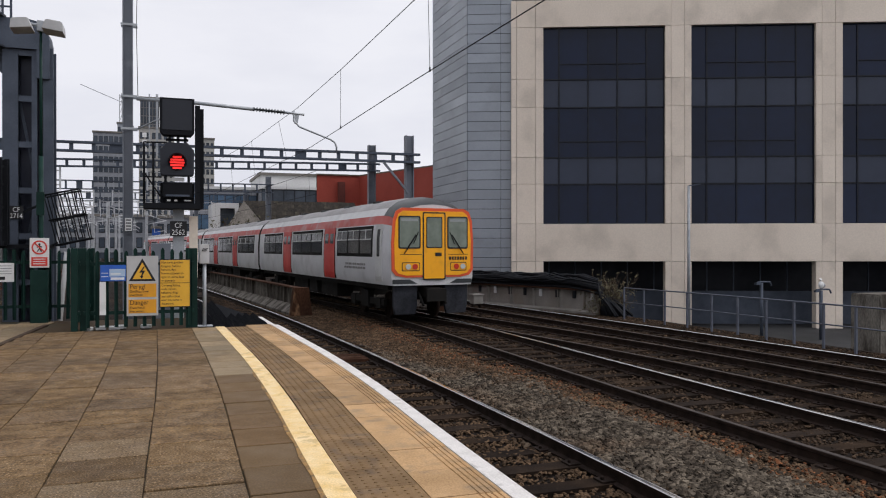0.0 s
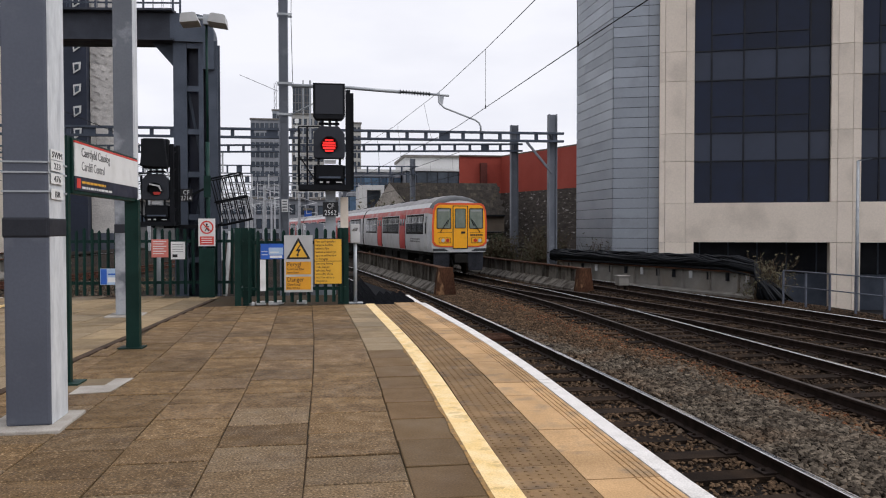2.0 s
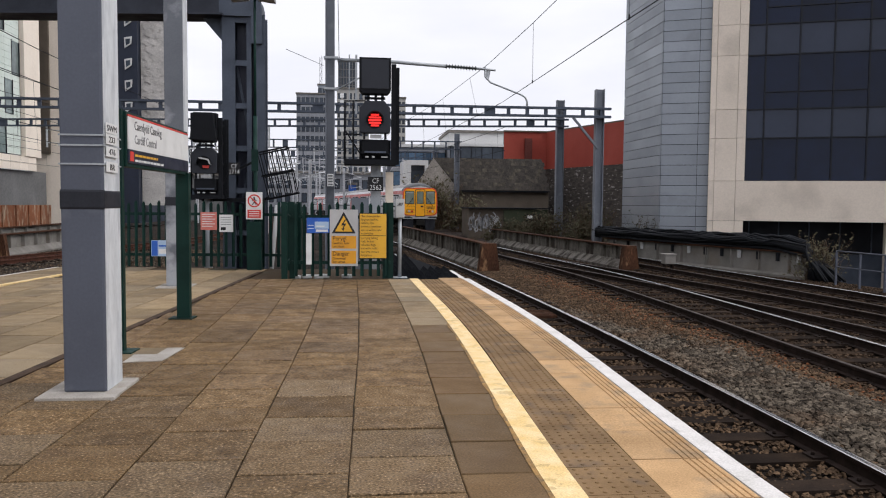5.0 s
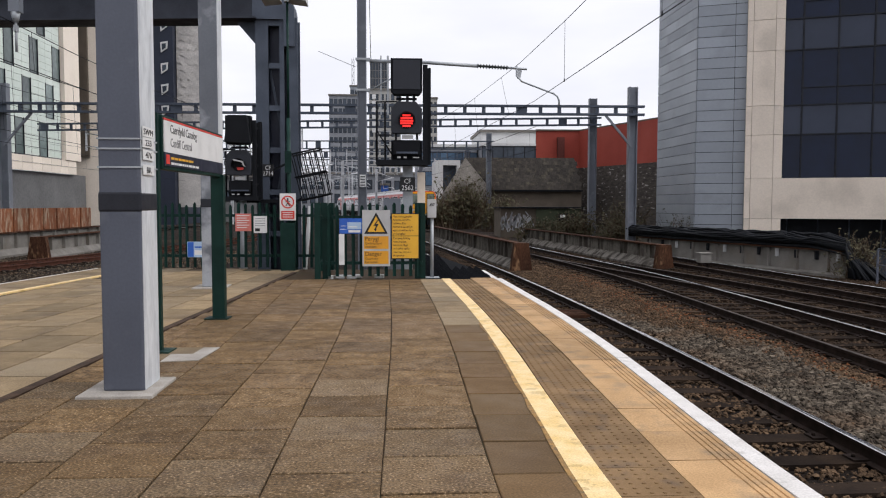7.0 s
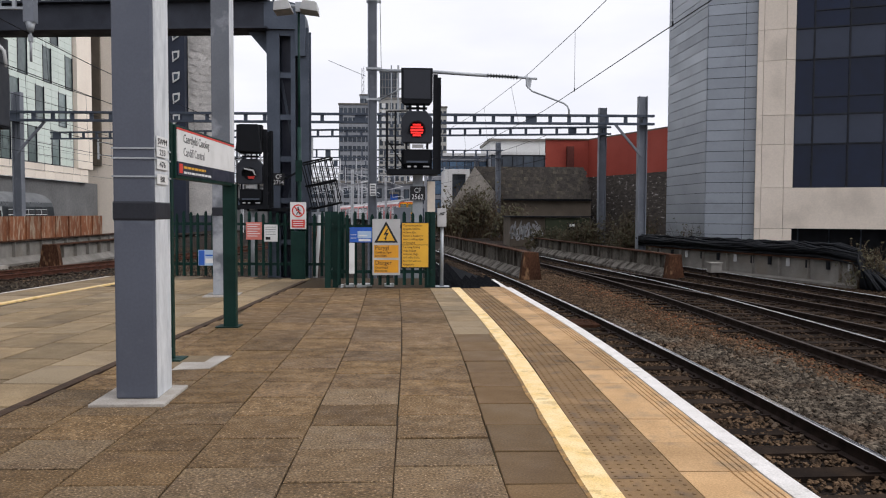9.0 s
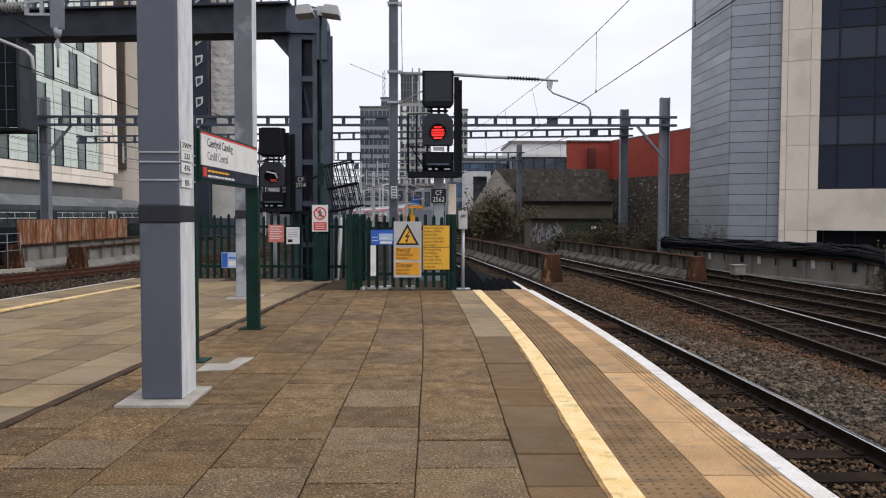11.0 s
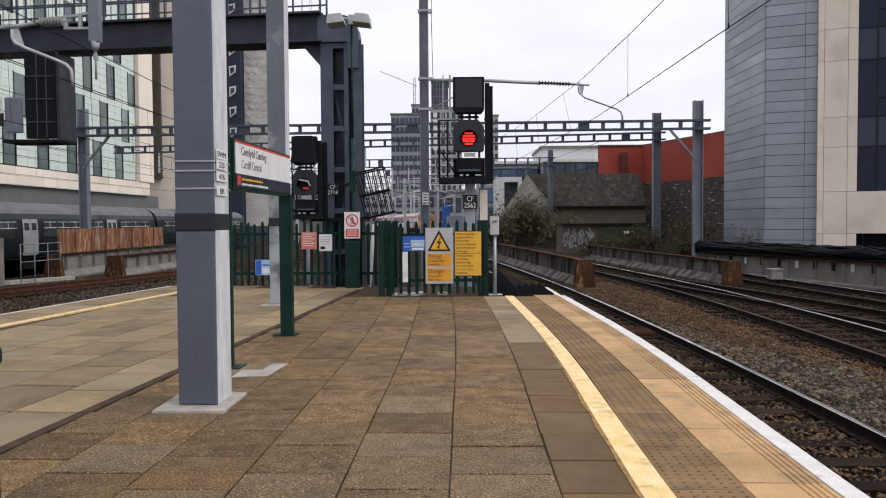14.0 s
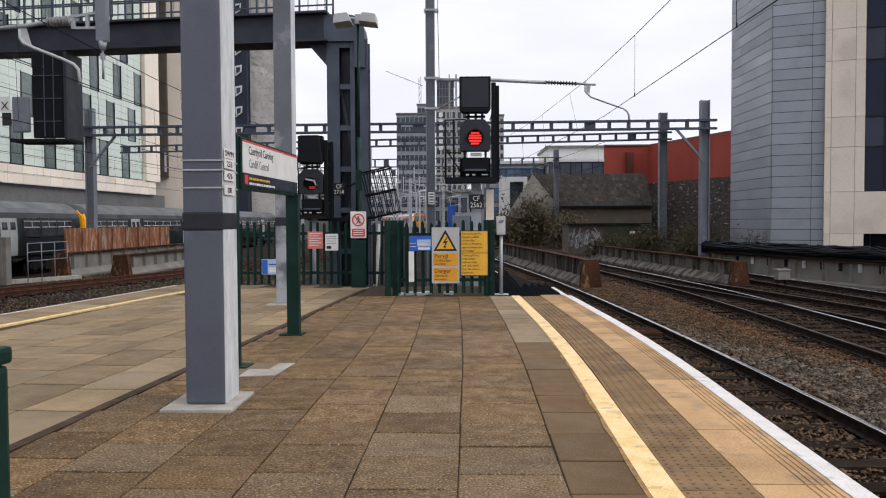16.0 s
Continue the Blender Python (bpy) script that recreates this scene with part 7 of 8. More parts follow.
# stone building with gable and slate roof
st = thing("stone_building", (8, 62, -1), "old stone building with pale gable and mossy slate roof", "building")
q = BM()
prism(q, [(3.9, -1), (7.7, -1), (7.7, 2.5), (5.7, 4.95), (3.9, 2.1)], pose(0, 60.3, 0, 90, 0, 0), 0.4)
part("gable_wall", q, M_GABLE, st, "pale rubble gable wall")
q = BM()
box(q, 7.7, 14.9, 60.4, 66, -1, 2.5)
part("side_wall", q, M_BROWN_WALL, st, "brown rendered wall")
tile_cache = {}
sl = math.degrees(math.atan2(2.4, 2.0))
for i in range(9):
    for j in range(26):
        x = 6.0 + j * 0.345 + (i % 2) * 0.17
        y, z = 60.2 + i * 0.27, 2.5 + i * 0.285
        if x < 7.9 - i * 0.26:
            continue
        if not tile_cache:
            t_ = BM()
            box(t_, -0.17, 0.17, 0, 0.42, -0.012, 0.012)
            tile_cache[0] = finish(t_, "roof_slate", M_SLATE)
        piece("roof_slate", tile_cache[0], st, pose(x - 8, y - 62, z + 1 + 0.03, sl + 2, 0, 0))
q = BM()
prism(q, [(60.25, 2.45), (62.75, 5.0), (65.3, 2.45)], Matrix(((0, 0, 1, 5.6), (1, 0, 0, 0), (0, 1, 0, 0), (0, 0, 0, 1))), 9.3)
part("roof_structure", q, M_SLATE, st)
q = BM()
box(q, 7.6, 14.9, 60.05, 60.3, 2.4, 2.5)
part("gutter", q, M_BLACK, st)
farther(st, 1.27)
# green cabin with graffiti
cab_ = thing("equipment_cabin", (8.4, 46, -1), "olive green equipment cabin with pale graffiti", "cabin")
q = BM()
box(q, 6.5, 8.6, 46, 49, -1.0, 1.16)
part("left_bay", q, M_BROWN_WALL, cab_, "grey bay covered in graffiti")
q = BM()
box(q, 8.61, 11.3, 45.9, 49, -1.0, 1.14)
part("right_bay", q, M_BOX_GREEN, cab_)
q = BM()
box(q, 6.42, 11.4, 45.8, 49.1, 1.16, 1.24)
part("roof", q, M_BLACK, cab_)
q = BM()
box(q, 9.9, 10.9, 45.87, 45.9, 0.35, 0.85)
part("vent_panel", q, M_BLACK, cab_)
q = BM()
box(q, 10.05, 10.35, 45.84, 45.87, 0.6, 0.78)
part("white_label", q, M_SIGN_WHITE, cab_)
gr_ = random.Random(12)
for k in range(30):
    q = BM()
    x = 6.56 + k * 0.061
    z = -0.2 + gr_.uniform(-0.15, 0.35)
    pts = [(x, 45.985, z)]
    for i in range(4):
        pts.append((x + gr_.uniform(-0.1, 0.16), 45.985, z + (i + 1) * 0.2 + gr_.uniform(-0.08, 0.08)))
    for a, c in zip(pts, pts[1:]):
        bar(q, a, c, 0.02, gr_.uniform(0.05, 0.09))
    part("graffiti_stroke", q, M_GRAFFITI, cab_)


farther(cab_, 1.22)


def block(name, label, x0, x1, y0, y1, z1, material, rows=0, cols=0, z0=-1.0, glass=None, win=(0.6, 0.6), win_z0=None, win_z1=None, roof=None, frame_mat=None):
    """A plain building with window openings set into the wall that faces the railway."""
    h = thing(name, ((x0 + x1) / 2, y0, z0), label, "building")
    q = BM()
    box(q, x0, x1, y0, y1, z0, z1)
    part("wall", q, material, h)
    q = BM()
    box(q, x0 - 0.2, x1 + 0.2, y0 - 0.25, y1, z1, z1 + 0.35)
    part("roof", q, roof or M_CONC, h)
    if rows:
        b0, b1 = win_z0 if win_z0 is not None else z0 + 1, win_z1 if win_z1 is not None else z1 - 0.5
        cw, rh = (x1 - x0) / cols, (b1 - b0) / rows
        wq, hq = cw * win[0], rh * win[1]
        m1, m2 = BM(), BM()
        box(m1, -wq / 2, wq / 2, -0.06, 0.0, -hq / 2, hq / 2)
        box(m2, -wq / 2 - 0.08, wq / 2 + 0.08, -0.04, 0.0, -hq / 2 - 0.08, hq / 2 + 0.08)
        me1, me2 = finish(m1, "pane", glass or M_FAR_GLASS), finish(m2, "window_frame", frame_mat or M_MULLION)
        o = place_of(h).translation
        for i in range(rows):
            for j in range(cols):
                wo = piece("window", me2, h, Matrix.Translation(Vector((x0 + (j + 0.5) * cw, y0, b0 + (i + 0.5) * rh)) - o))
                piece("pane", me1, wo, Matrix())
    return h


farther(block("white_office", "low office building with white roof and dark ribbon windows", 11.6, 24, 100, 115, 8.9, M_GREY_TOWER, 1, 9, glass=M_FAR_GLASS, win=(0.9, 0.85), win_z0=7.2, win_z1=8.9, roof=M_WHITE_WALL), 1.27)
farther(block("white_office", "white louvred upper storey of the office building", 11.8, 24, 103, 115, 10.9, M_WHITE_WALL, z0=8.0), 1.27)
farther(block("glass_office", "office building with blue ribbon windows", 3.5, 11.4, 104, 118, 9.0, M_GREY_TOWER, 3, 8, glass=M_BLUE_GLASS, win=(0.92, 0.7), win_z0=1, win_z1=8.6, roof=M_WHITE_WALL), 1.27)
wf = thing("white_portal_building", (6.1, 85, -1), "white rendered building with a tall dark opening", "building")
for x0, x1, z0, z1 in ((4.75, 5.6, -1, 6.2), (7.1, 7.5, -1, 6.2), (5.6, 7.1, 5.65, 6.2), (5.6, 7.1, -1, 2.2)):
    q = BM()
    box(q, x0, x1, 85, 92, z0, z1)
    part("white_wall", q, M_WHITE_WALL, wf)
q = BM()
box(q, 5.55, 7.15, 86, 91, 2, 5.8)
part("dark_recess", q, M_FAR_GLASS, wf)
for ob in (wf,):
    farther(ob, 1.27)
farther(block("terrace_building", "pale three-storey building with dark windows", -12.0, -1.2, 95, 105, 4.9, M_GREY_TOWER, 3, 11, glass=M_FAR_GLASS, win=(0.5, 0.6), win_z0=-0.5, win_z1=4.6), 2.1)
farther(block("terrace_building", "grey rendered building with tall windows", -0.9, 3.2, 92, 105, 4.8, M_GREY_TOWER, 2, 4, glass=M_FAR_GLASS, win=(0.5, 0.7), win_z0=0, win_z1=4.4), 2.15)
farther(block("blue_hoarding", "small blue hoarding panel by the tracks", -1.6, -0.5, 118, 118.3, 4.2, M_SIGN_BLUE, z0=-1), 1.25)
block("apartment_tower", "grey high-rise tower under construction", -15.8, -7.9, 200, 212, 28.8, M_GREY_TOWER, 11, 7, glass=M_FAR_GLASS, win=(0.62, 0.5), win_z0=2, win_z1=28.5)
block("apartment_tower", "slim blue-grey tower top behind", -11.2, -7.8, 214, 222, 33.2, M_CLAD, 10, 3, glass=M_FAR_GLASS, win=(0.7, 0.5), win_z0=4, win_z1=33)
block("apartment_tower", "tall dark tower with vertical windows", -5.7, -1.2, 210, 222, 39.3, M_HOTEL_BASE, 12, 6, glass=M_FAR_GLASS, win=(0.5, 0.8), win_z0=14, win_z1=39)
zt = block("apartment_tower", "pale tower carrying vertical white sign bars", -5.9, 2.4, 206, 214, 31.2, M_TOWER_PALE, 12, 6, glass=M_FAR_GLASS, win=(0.5, 0.6), win_z0=2, win_z1=30.5)
for k in range(6):
    q = BM()
    box(q, -5.1, -4.1, 205.8, 206, 28.9 - k * 1.75, 30.0 - k * 1.75)
    part("sign_bar", q, M_SIGN_WHITE, zt)
block("apartment_tower", "distant pale tower with small windows", 9.4, 12.8, 220, 230, 31.0, M_TOWER_PALE, 11, 3, glass=M_FAR_GLASS, win=(0.5, 0.5), win_z0=4, win_z1=30.5)
cr_ = thing("tower_crane", (-11, 230, -1), "distant thin tower crane with raised jib", "crane")
q = BM()
for x in (-11.5, -10.9):
    bar(q, (x, 230, -1), (x, 230, 43.5), 0.14)
for k in range(22):
    bar(q, (-11.5, 230, k * 2.0), (-10.9, 230, k * 2.0 + 2), 0.09)
part("mast", q, M_GREY_TOWER, cr_)
q = BM()
bar(q, (-10.4, 230, 41.2), (-21.2, 230, 45.6), 0.15)
part("jib", q, M_GREY_TOWER, cr_)
# hotel along the far tracks
hotel = thing("hotel_building", (-25, 46, -1), "hotel clad in pale green panels above a cream stone band", "building")
q = BM()
box(q, -40, -25.0, 10, 61.2, 4.7, 40)
part("core_wall", q, M_HOTEL_BASE, hotel)
q = BM()
box(q, -40, -25.1, 10, 66, -1, 3.66)
part("base_wall", q, M_HOTEL_BASE, hotel, "dark grey base storey")
stone_me = {}
for k in range(30):
    for i in range(2):
        y = 63.4 - (k + 1) * 1.5 - 0.0
        if not stone_me:
            t_ = BM()
            box(t_, -0.25, 0, 0.01, 1.49, 0.01, 0.51)
            stone_me[0] = finish(t_, "stone_panel", M_HOTEL_STONE)
        piece("stone_panel", stone_me[0], hotel, pose(0.2, y - 46, 3.66 + i * 0.52 + 1))
t_ = BM()
box(t_, -0.1, 0.06, 0.012, 1.188, 0.01, 0.47)
hp_me = finish(t_, "facade_panel", M_HOTEL)
t_ = BM()
box(t_, -0.05, 0.02, 0.0, 1.2, 0.0, 2.4)
M_HOTEL_GLASS = mat("hotel_window_glass", (0.15, 0.19, 0.18), (0.09, 0.115, 0.115), rough=0.12, scale=0.5, fine=3, bump=0.0, rand=0.4)
hw_me = finish(t_, "pane", M_HOTEL_GLASS)
t_ = BM()
box(t_, -0.06, 0.09, -0.09, 0.0, -0.05, 2.45)
box(t_, -0.06, 0.09, 1.2, 1.26, -0.05, 2.45)
box(t_, -0.06, 0.085, 0.001, 1.2, -0.06, 0.0)
hf_me = finish(t_, "window_frame", M_MULLION)
joined = BM()
for fl in range(6):
    z = 4.78 + fl * 2.88
    y = 61.0
    j = fl
    while y > 27:
        y -= 1.2
        j += 1
        is_win = j % 3 == 0
        if is_win:
            wo = piece("window", hf_me, hotel, pose(0, y - 46, z + 1))
            piece("pane", hw_me, wo, Matrix())
        for i in range(6):
            if is_win and i < 5:
                continue
            box(joined, -25.1, -24.94, y + 0.012, y + 1.188, z + i * 0.48 + 0.01, z + i * 0.48 + 0.47)
tagged(part("facade_cladding", joined, M_HOTEL, hotel, "pale green horizontal cladding panels"), kind="stuff")
q = BM()
box(q, -25.3, -24.7, 61.3, 64.1, 4.72, 40)
part("cream_edge", q, M_HOTEL_STONE, hotel, "cream stone edge strip")
block("beige_building", "tall beige stone building with brown strip", -26.5, -23.5, 66.5, 71, 40, M_HOTEL_STONE, 0, 0)
q = BM()
box(q, -26.3, -24.85, 66.2, 66.45, 5.2, 40)
solid("brown_cladding_strip", q, M_BROWN_WALL, "brown vertical cladding strip on the beige building", "cladding", at=(-25.5, 66.3, 5.2))
nv = thing("navy_tower", (-25.2, 90, -1), "dark navy tower with small tilted window hoods", "building")
q = BM()
box(q, -27.5, -24.4, 90, 104, -1, 40)
part("wall", q, M_NAVY_TOWER, nv)
for k in range(10):
    z = 6.5 + k * 2.35
    q = BM()
    prism(q, [(-25.7, z), (-25.0, z + 0.5), (-24.95, z + 1.3), (-25.75, z + 1.15)], pose(0, 89.99, 0, 90, 0, 0), 0.12)
    wn_ = part("window", q, M_WHITE_WALL, nv, "tilted pale window hood")
    q = BM()
    prism(q, [(-25.55, z + 0.28), (-25.15, z + 0.55), (-25.12, z + 1.05), (-25.6, z + 0.98)], pose(0, 89.86, 0, 90, 0, 0), 0.02)
    part("pane", q, M_FAR_GLASS, wn_)
mt = thing("metal_clad_tower", (-22, 91, -1), "tower clad in diagonal grey metal shingles", "building")
q = BM()
box(q, -24.3, -20.4, 91, 93, 1.0, 40)
part("wall", q, M_METAL_TOWER, mt)
t_ = BM()
box(t_, -0.62, 0.62, -0.03, 0.0, -0.28, 0.28)
sh_me = finish(t_, "metal_shingle", M_METAL_TOWER)
for i in range(28):
    for j in range(4):
        piece("metal_shingle", sh_me, mt, pose(-23.6 + j * 0.82 + (i % 2) * 0.4 + 22, -0.03 - 0.015 * ((i + j) % 2), 8.2 + i * 0.85, 0, 28, 0))
farther(block("station_shed", "low dark station shed beyond the fence", -24, -13.2, 84, 92, 4.2, M_HOTEL_BASE, 1, 6, glass=M_FAR_GLASS, win=(0.8, 0.3), win_z0=0.5, win_z1=4, z0=-1), 1.5)

# lineside cabinet and low rail beyond the far tracks
lc = thing("lineside_cabinet", (-17.5, 30, -1), "grey lineside equipment cabinet", "cabinet")
q = BM()
box(q, -19.2, -17.45, 29.6, 29.95, -1, 0.86)
part("body", q, M_CONC, lc, bevel=0.02)
q = BM()
box(q, -18.4, -17.6, 29.57, 29.6, -0.7, 0.75)
part("door", q, M_CONC, lc)
lr = thing("low_railing", (-16.2, 30.5, -1), "thin galvanised railing beside the cabinet", "railing")
for z in (-0.1, 0.25, 0.6):
    q = BM()
    pipe(q, [(-16.95, 30.2, z), (-16.9, 33.2, z)], 0.02)
    part("rail", q, M_COLUMN, lr)
for k in range(4):
    q = BM()
    rod(q, (-16.95 + k * 0.015, 30.2 + k, -1), (-16.95 + k * 0.015, 30.2 + k, 0.62), 0.022)
    part("post", q, M_COLUMN, lr)
trough = thing("cable_trough", (-17.6, 30.8, RAIL_Z - 0.2), "pale concrete cable trough beside the rusty track", "cable trough")
for k in range(8):
    a = Vector((-19.2, 28.0, RAIL_Z - 0.12)) + Vector((2.9, 5.0, 0)) * (k / 8)
    c = Vector((-19.2, 28.0, RAIL_Z - 0.12)) + Vector((2.9, 5.0, 0)) * ((k + 0.97) / 8)
    q = BM()
    bar(q, a, c, 0.42, 0.16)
    part("trough_lid", q, M_PAD, trough)
# small box beside the outer track
x, y, w, h = 11.3, 27.4, 0.4, 0.42
pb = thing("point_box", (x, y, RAIL_Z - 0.2), "small grey lineside point box on two legs", "lineside box")
q = BM()
box(q, x - w / 2, x + w / 2, y - 0.2, y + 0.2, RAIL_Z + 0.1, RAIL_Z + h)
part("lid_box", q, M_GIRDER_PALE, pb, bevel=0.015)
q = BM()
box(q, x - w / 2 - 0.03, x + w / 2 + 0.03, y - 0.23, y + 0.23, RAIL_Z + h + 0.001, RAIL_Z + h + 0.05)
part("lid", q, M_GIRDER_PALE, pb, bevel=0.01)
for s in (-1, 1):
    q = BM()
    box(q, x + s * w * 0.35 - 0.03, x + s * w * 0.35 + 0.03, y - 0.1, y + 0.1, RAIL_Z - 0.2, RAIL_Z + 0.1)
    part("leg", q, M_RAIL_SIDE, pb)

# lamp post, bracket pipes and gull behind the railing
lp = thing("street_lamp", (20.6, 27.6, -2.4), "tall slim grey street lamp before the office", "street lamp")
q = BM()
pv = Vector((19.99, 32.45, 0)) + pose(0, 0, 0, 0, 0, -23) @ Vector((3.72, -1.0, 0))
lp.matrix_basis = Matrix.Translation((pv.x, pv.y, -2.4))
rod(q, (pv.x, pv.y, -2.4), (pv.x, pv.y, 4.3), 0.085, 0.06, seg=10)
part("pole", q, M_GALV, lp)
q = BM()
bar(q, (pv.x, pv.y, 4.3), (pv.x + 0.5, pv.y - 0.2, 4.38), 0.1, 0.05)
part("lamp_arm", q, M_GANTRY, lp)
for (sx, sy), zt_ in (((6.2, -3.4), -0.1), ((8.2, -4.6), -0.35)):
    v = Vector((19.99, 32.45, 0)) + pose(0, 0, 0, 0, 0, -23) @ Vector((sx, sy, 0))
    pp = thing("bracket_post", (v.x, v.y, -2.4), "short grey street post with a bent arm", "street lamp")
    q = BM()
    rod(q, (v.x, v.y, -2.4), (v.x, v.y, zt_), 0.07, seg=8)
    part("post", q, M_GANTRY, pp)
    q = BM()
    pipe(q, [(v.x - 0.25, v.y, zt_ + 0.02), (v.x, v.y, zt_ + 0.05), (v.x + 0.35, v.y - 0.1, zt_ + 0.04), (v.x + 0.42, v.y - 0.12, zt_ - 0.12)], 0.04)
    bar(q, (v.x - 0.32, v.y, zt_ - 0.03), (v.x - 0.1, v.y, zt_ - 0.02), 0.14, 0.09)
    part("arm", q, M_GANTRY, pp)
gv = Vector((19.99, 32.45, 0)) + pose(0, 0, 0, 0, 0, -23) @ Vector((8.2, -4.6, 0))
gull = thing("gull", (gv.x, gv.y, -0.3), "white gull with grey wings perched on a post", "bird")
M_GULL = mat("gull_white", (0.8, 0.8, 0.79), rough=0.8, bump=0.0)
M_GULL_GREY = mat("gull_grey", (0.35, 0.36, 0.38), rough=0.8, bump=0.0)


def blob(c, sx, sy, sz, n=10):
    q = BM()
    bmesh.ops.create_icosphere(q, subdivisions=2, radius=1.0)
    for v in q.verts:
        v.co = Vector((v.co.x * sx * (1 - 0.25 * v.co.y), v.co.y * sy, v.co.z * sz)) + Vector(c)
    return q


part("body", blob((gv.x, gv.y, -0.12), 0.12, 0.11, 0.16), M_GULL, gull)
part("head", blob((gv.x - 0.05, gv.y - 0.02, 0.09), 0.06, 0.06, 0.06), M_GULL, gull)
part("wing", blob((gv.x + 0.11, gv.y, -0.15), 0.1, 0.08, 0.1), M_GULL_GREY, gull)
q = BM()
rod(q, (gv.x - 0.1, gv.y - 0.03, 0.085), (gv.x - 0.16, gv.y - 0.04, 0.075), 0.014, 0.005, seg=6)
part("beak", q, M_SIGN_YELLOW, gull)
for s in (-0.03, 0.03):
    q = BM()
    rod(q, (gv.x + s, gv.y, -0.36), (gv.x + s, gv.y, -0.25), 0.008, seg=5)
    part("leg", q, M_SIGN_YELLOW, gull)


# ---- lineside scrub ----
def bush(x, y, z, w, d, h, seed, label, n=260, leaf=0.5, size=0.05):
    r = random.Random(seed)
    o = thing("bush", (x, y, z), label, "bush", "lineside bushes")
    tw, lf = [], []
    tf, lfc = [], []

    def quad(store, faces, p, u, v):
        k = len(store)
        store.extend([p - u - v, p + u - v, p + u + v, p - u + v])
        faces.append((k, k + 1, k + 2, k + 3))

    for i in range(n):
        bx_, by_ = r.gauss(0, 0.32) * w, r.gauss(0, 0.32) * d
        a = Vector((bx_, by_, 0))
        hh = h * max(0.25, 1 - (abs(bx_) / w) ** 1.5) * r.uniform(0.55, 1.1)
        tip = a + Vector((r.gauss(0, 0.28) * hh + bx_ * 0.3, r.gauss(0, 0.28) * hh, hh))
        mid = (a + tip) / 2 + Vector((r.gauss(0, 0.08), r.gauss(0, 0.08), 0.08)) * hh
        for s, e, wd in ((a, mid, 0.014), (mid, tip, 0.008)):
            dv = e - s
            side = dv.cross(Vector((r.uniform(-1, 1), r.uniform(-1, 1), 0.2))).normalized() * wd * (0.4 + size * 12)
            k = len(tw)
            tw.extend([s - side, s + side, e + side * 0.5, e - side * 0.5])
            tf.append((k, k + 1, k + 2, k + 3))
        for j in range(7):
            f = r.uniform(0.25, 1.0)
            p = a.lerp(mid, f * 2) if f < 0.5 else mid.lerp(tip, f * 2 - 1)
            br = Vector((r.gauss(0, 1), r.gauss(0, 1), r.gauss(0.3, 0.8))).normalized() * r.uniform(0.12, 0.4) * h * 0.5
            side = br.cross(Vector((0, 0.3, 1))).normalized() * 0.12 * size
            k = len(tw)
            tw.extend([p - side, p + side, p + br])
            tf.append((k, k + 1, k + 2))
            if r.random() < leaf:
                for _ in range(2):
                    u = Vector((r.gauss(0, 1), r.gauss(0, 1), r.gauss(0, 1))).normalized()
                    v = u.orthogonal().normalized()
                    quad(lf, lfc, p + br * r.uniform(0.4, 1.05), u * size * r.uniform(0.6, 1.3), v * size * 0.6)
    for nm, vs, fs, material in (("twig_mass", tw, tf, M_TWIG), ("foliage", lf, lfc, M_LEAF)):
        me = bpy.data.meshes.new(nm)
        me.from_pydata([tuple(v) for v in vs], [], fs)
        me.materials.append(material)
        ob = new(nm, me)
        ob.parent = o
        tagged(ob, kind="stuff")
    return o


bush(7.2, 76, -1, 3.4, 1.8, 5.0, 1, "bare brown winter shrub beside the gable", 420, 0.3, 0.13)
bush(4.6, 74, -1, 1.6, 1.2, 3.4, 11, "bare brown winter shrub beside the line", 170, 0.3, 0.12)
bush(5.2, 79.5, -1, 1.7, 1.4, 3.3, 2, "bare brown winter shrub in the lineside", 200, 0.3, 0.12)
bush(9.6, 68, -1, 2.0, 1.2, 3.2, 3, "bare brown winter shrub near the cabin", 220, 0.35, 0.11)
bush(10.6, 44, -1, 1.7, 1.0, 2.0, 4, "tangled brown scrub behind the girder", 300, 0.4, 0.06)
bush(12.4, 41.5, -1, 1.3, 0.9, 1.7, 5, "tangled brown scrub by the mast", 240, 0.4, 0.055)
bush(9.2, 47.5, -1, 1.6, 0.9, 1.5, 12, "low tangled scrub along the fence of the viaduct", 240, 0.4, 0.06)
bush(10.0, 45.5, -1, 0.9, 0.7, 1.5, 6, "low straw-coloured scrub before the cabin", 160, 0.5, 0.05)
bush(13.4, 44.0, -1, 1.6, 0.9, 2.6, 13, "tall thin scrub against the rubble wall", 240, 0.35, 0.06)
bush(15.15, 24.2, -1.0, 0.85, 0.6, 1.5, 7, "dark green-brown shrub growing at the girder end", 170, 0.45, 0.035)
bush(13.6, 36.5, -1, 0.5, 0.5, 1.9, 8, "thin bare shrub against the tower", 80, 0.3, 0.04)

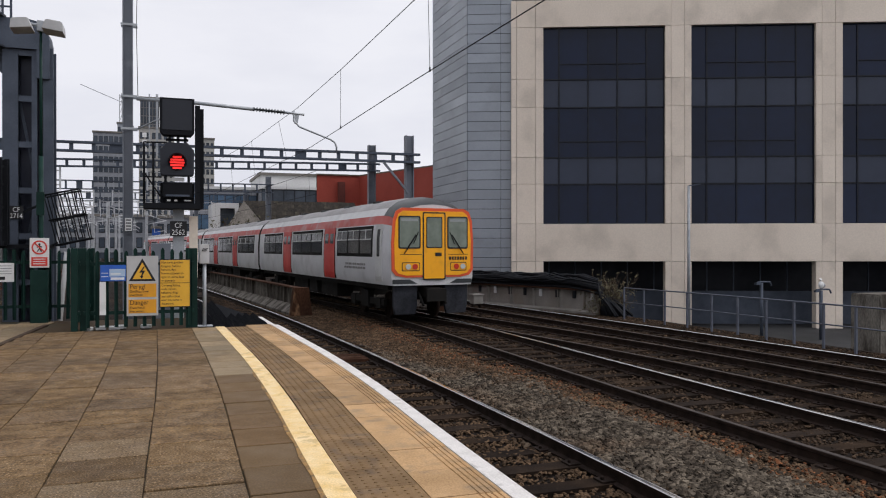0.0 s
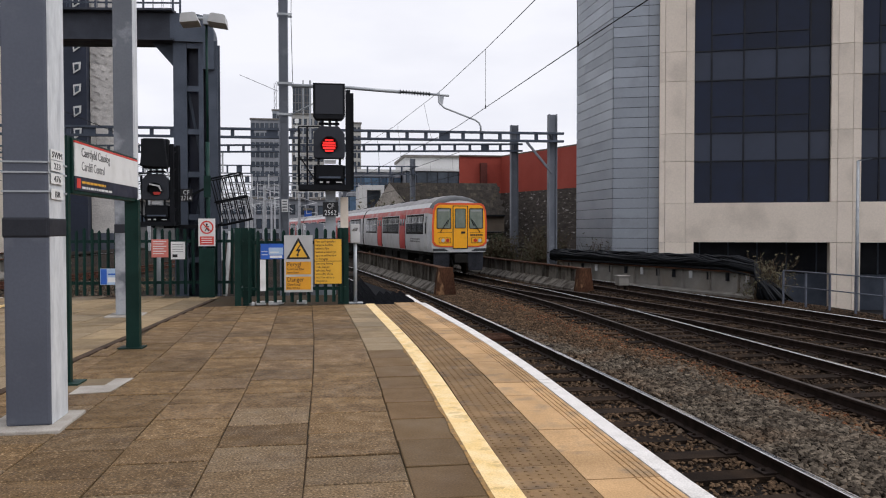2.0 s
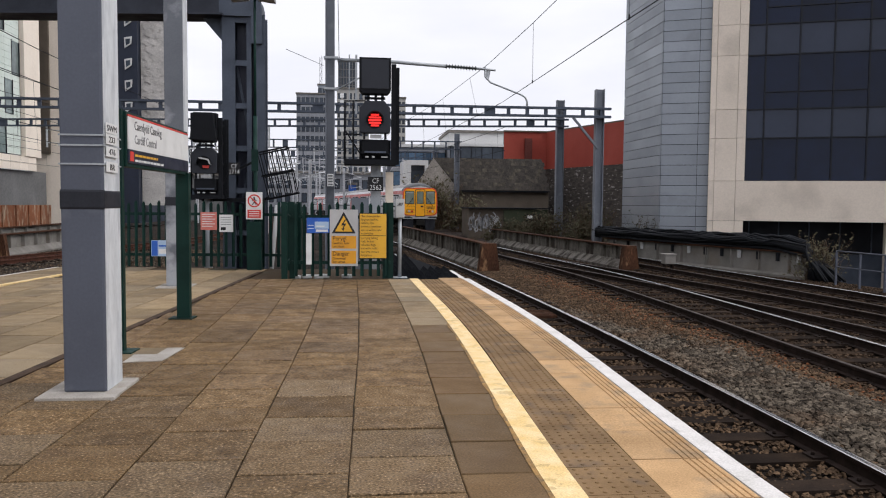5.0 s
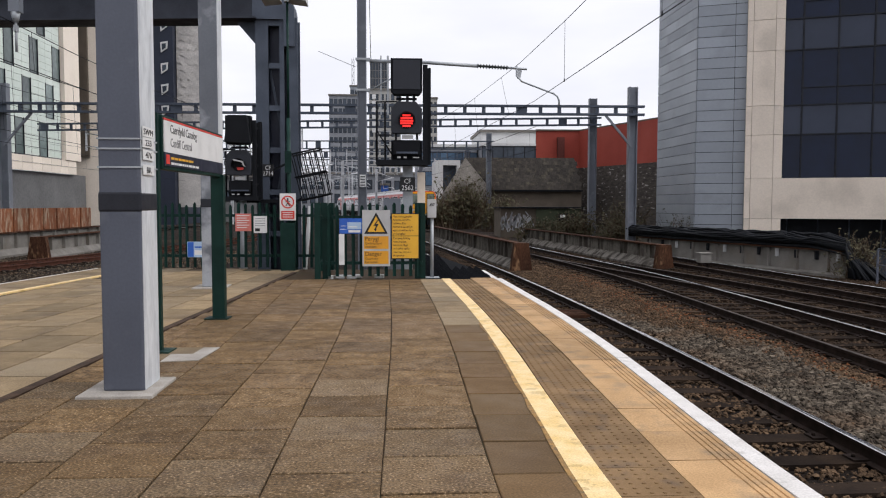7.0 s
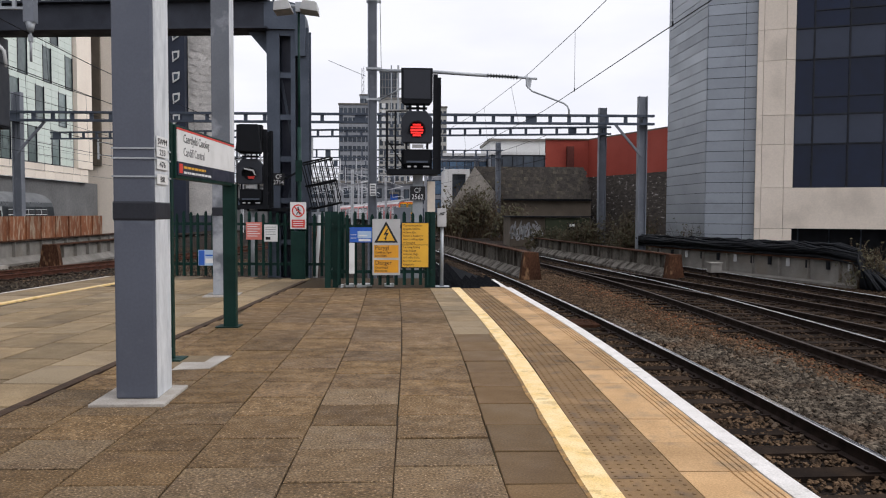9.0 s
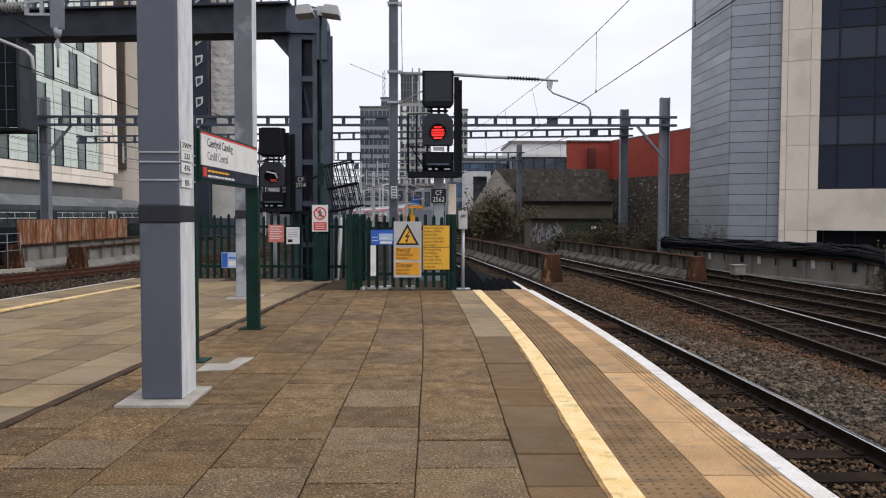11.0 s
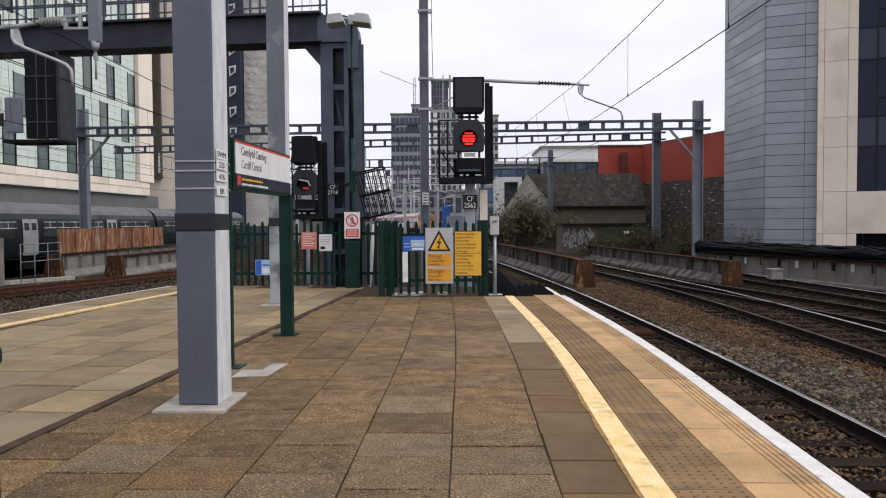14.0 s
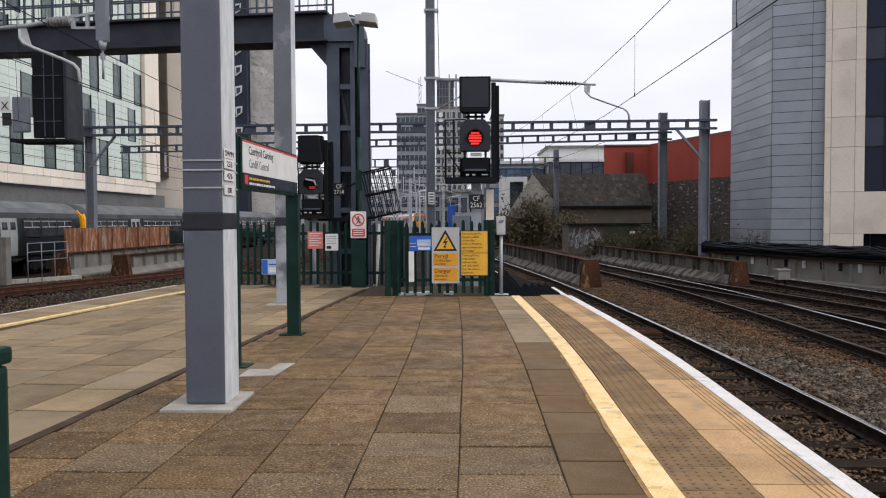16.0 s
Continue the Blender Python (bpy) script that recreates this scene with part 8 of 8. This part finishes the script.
# small litter and stays behind the fence
rl = random.Random(21)
for k, (x, y) in enumerate(((-1.15, 14.75), (-0.95, 14.85), (-0.72, 14.8), (-0.62, 14.95), (-0.2, 14.9))):
    q = BM()
    box(q, -0.09, 0.09, -0.05, 0.05, 0, 0.07)
    bmesh.ops.recalc_face_normals(q, faces=q.faces)
    bmesh.ops.bevel(q, geom=list(q.edges), offset=0.012, segments=1, affect="EDGES")
    q.transform(pose(x, y, -0.0 if y < 14.5 else -0.02, 0, 0, rl.uniform(-40, 40)))
    solid("white_block", q, M_SIGN_WHITE, "small white block lying behind the fence", "block", "white blocks", at=(x, y, 0))
for x0, x1, y in ((-1.95, -1.75, 17.3), (-1.5, -1.56, 17.5), (-3.9, -3.95, 17.4)):
    q = BM()
    rod(q, (x0, y, -1.0), (x1, y, 1.35), 0.045, seg=8)
    solid("marker_post", q, M_SIGN_GREY, "leaning pale grey marker post behind the fence", "post", "marker posts", at=(x0, y, -1.0))
b = BM()
box(b, -6.2, 0.68, 17.0, 26, -1.05, -0.85)
solid("ramp_ground", b, M_EARTH, "brown ballast ground beyond the platform end", "ground", kind="structure")
b = BM()
box(b, -1.28, 0.7, 14.52, 17.0, -1.05, -0.03)
solid("platform_ramp", b, M_JOINT, "grey concrete end of the platform behind the fence", "platform", kind="structure")


for x, y, w, d, h, rz in ((13.0, 24.9, 0.16, 0.1, 0.05, 20), (12.1, 21.3, 0.1, 0.07, 0.03, 70), (12.6, 27.9, 0.22, 0.16, 0.1, -15)):
    q = BM()
    box(q, -w / 2, w / 2, -d / 2, d / 2, 0, h)
    bmesh.ops.recalc_face_normals(q, faces=q.faces)
    bmesh.ops.bevel(q, geom=list(q.edges), offset=h * 0.25, segments=1, affect="EDGES")
    q.transform(pose(x, y, RAIL_Z - 0.2, 0, 0, rz))
    solid("litter_scrap", q, M_SIGN_GREY if h < 0.08 else M_END_RUST, "small pale scrap of litter on the ballast" if h < 0.08 else "rusty block lying on the ballast", "litter", "litter scraps", at=(x, y, RAIL_Z - 0.2))


def motions():
    departing = [(0, 22.2), (1, 29.1), (2, 36.1), (3, 43.5), (4, 51.2)] + [(t, 51.2 + 7.35 * (t - 4)) for t in range(5, 17)]
    for k, ob in enumerate(train_main):
        ride(ob, line_b, departing, k * 20.25, C_LEN, RAIL_Z)
    passing = [(t, 43.9 + 6.0 * (t - 16)) for t in range(17)]
    for ob, off in zip(train_green, (0.0, 23.9, -23.9, -47.8)):
        ride(ob, line_f, passing, off, L_LEN, FAR_RAIL_Z)


motions()
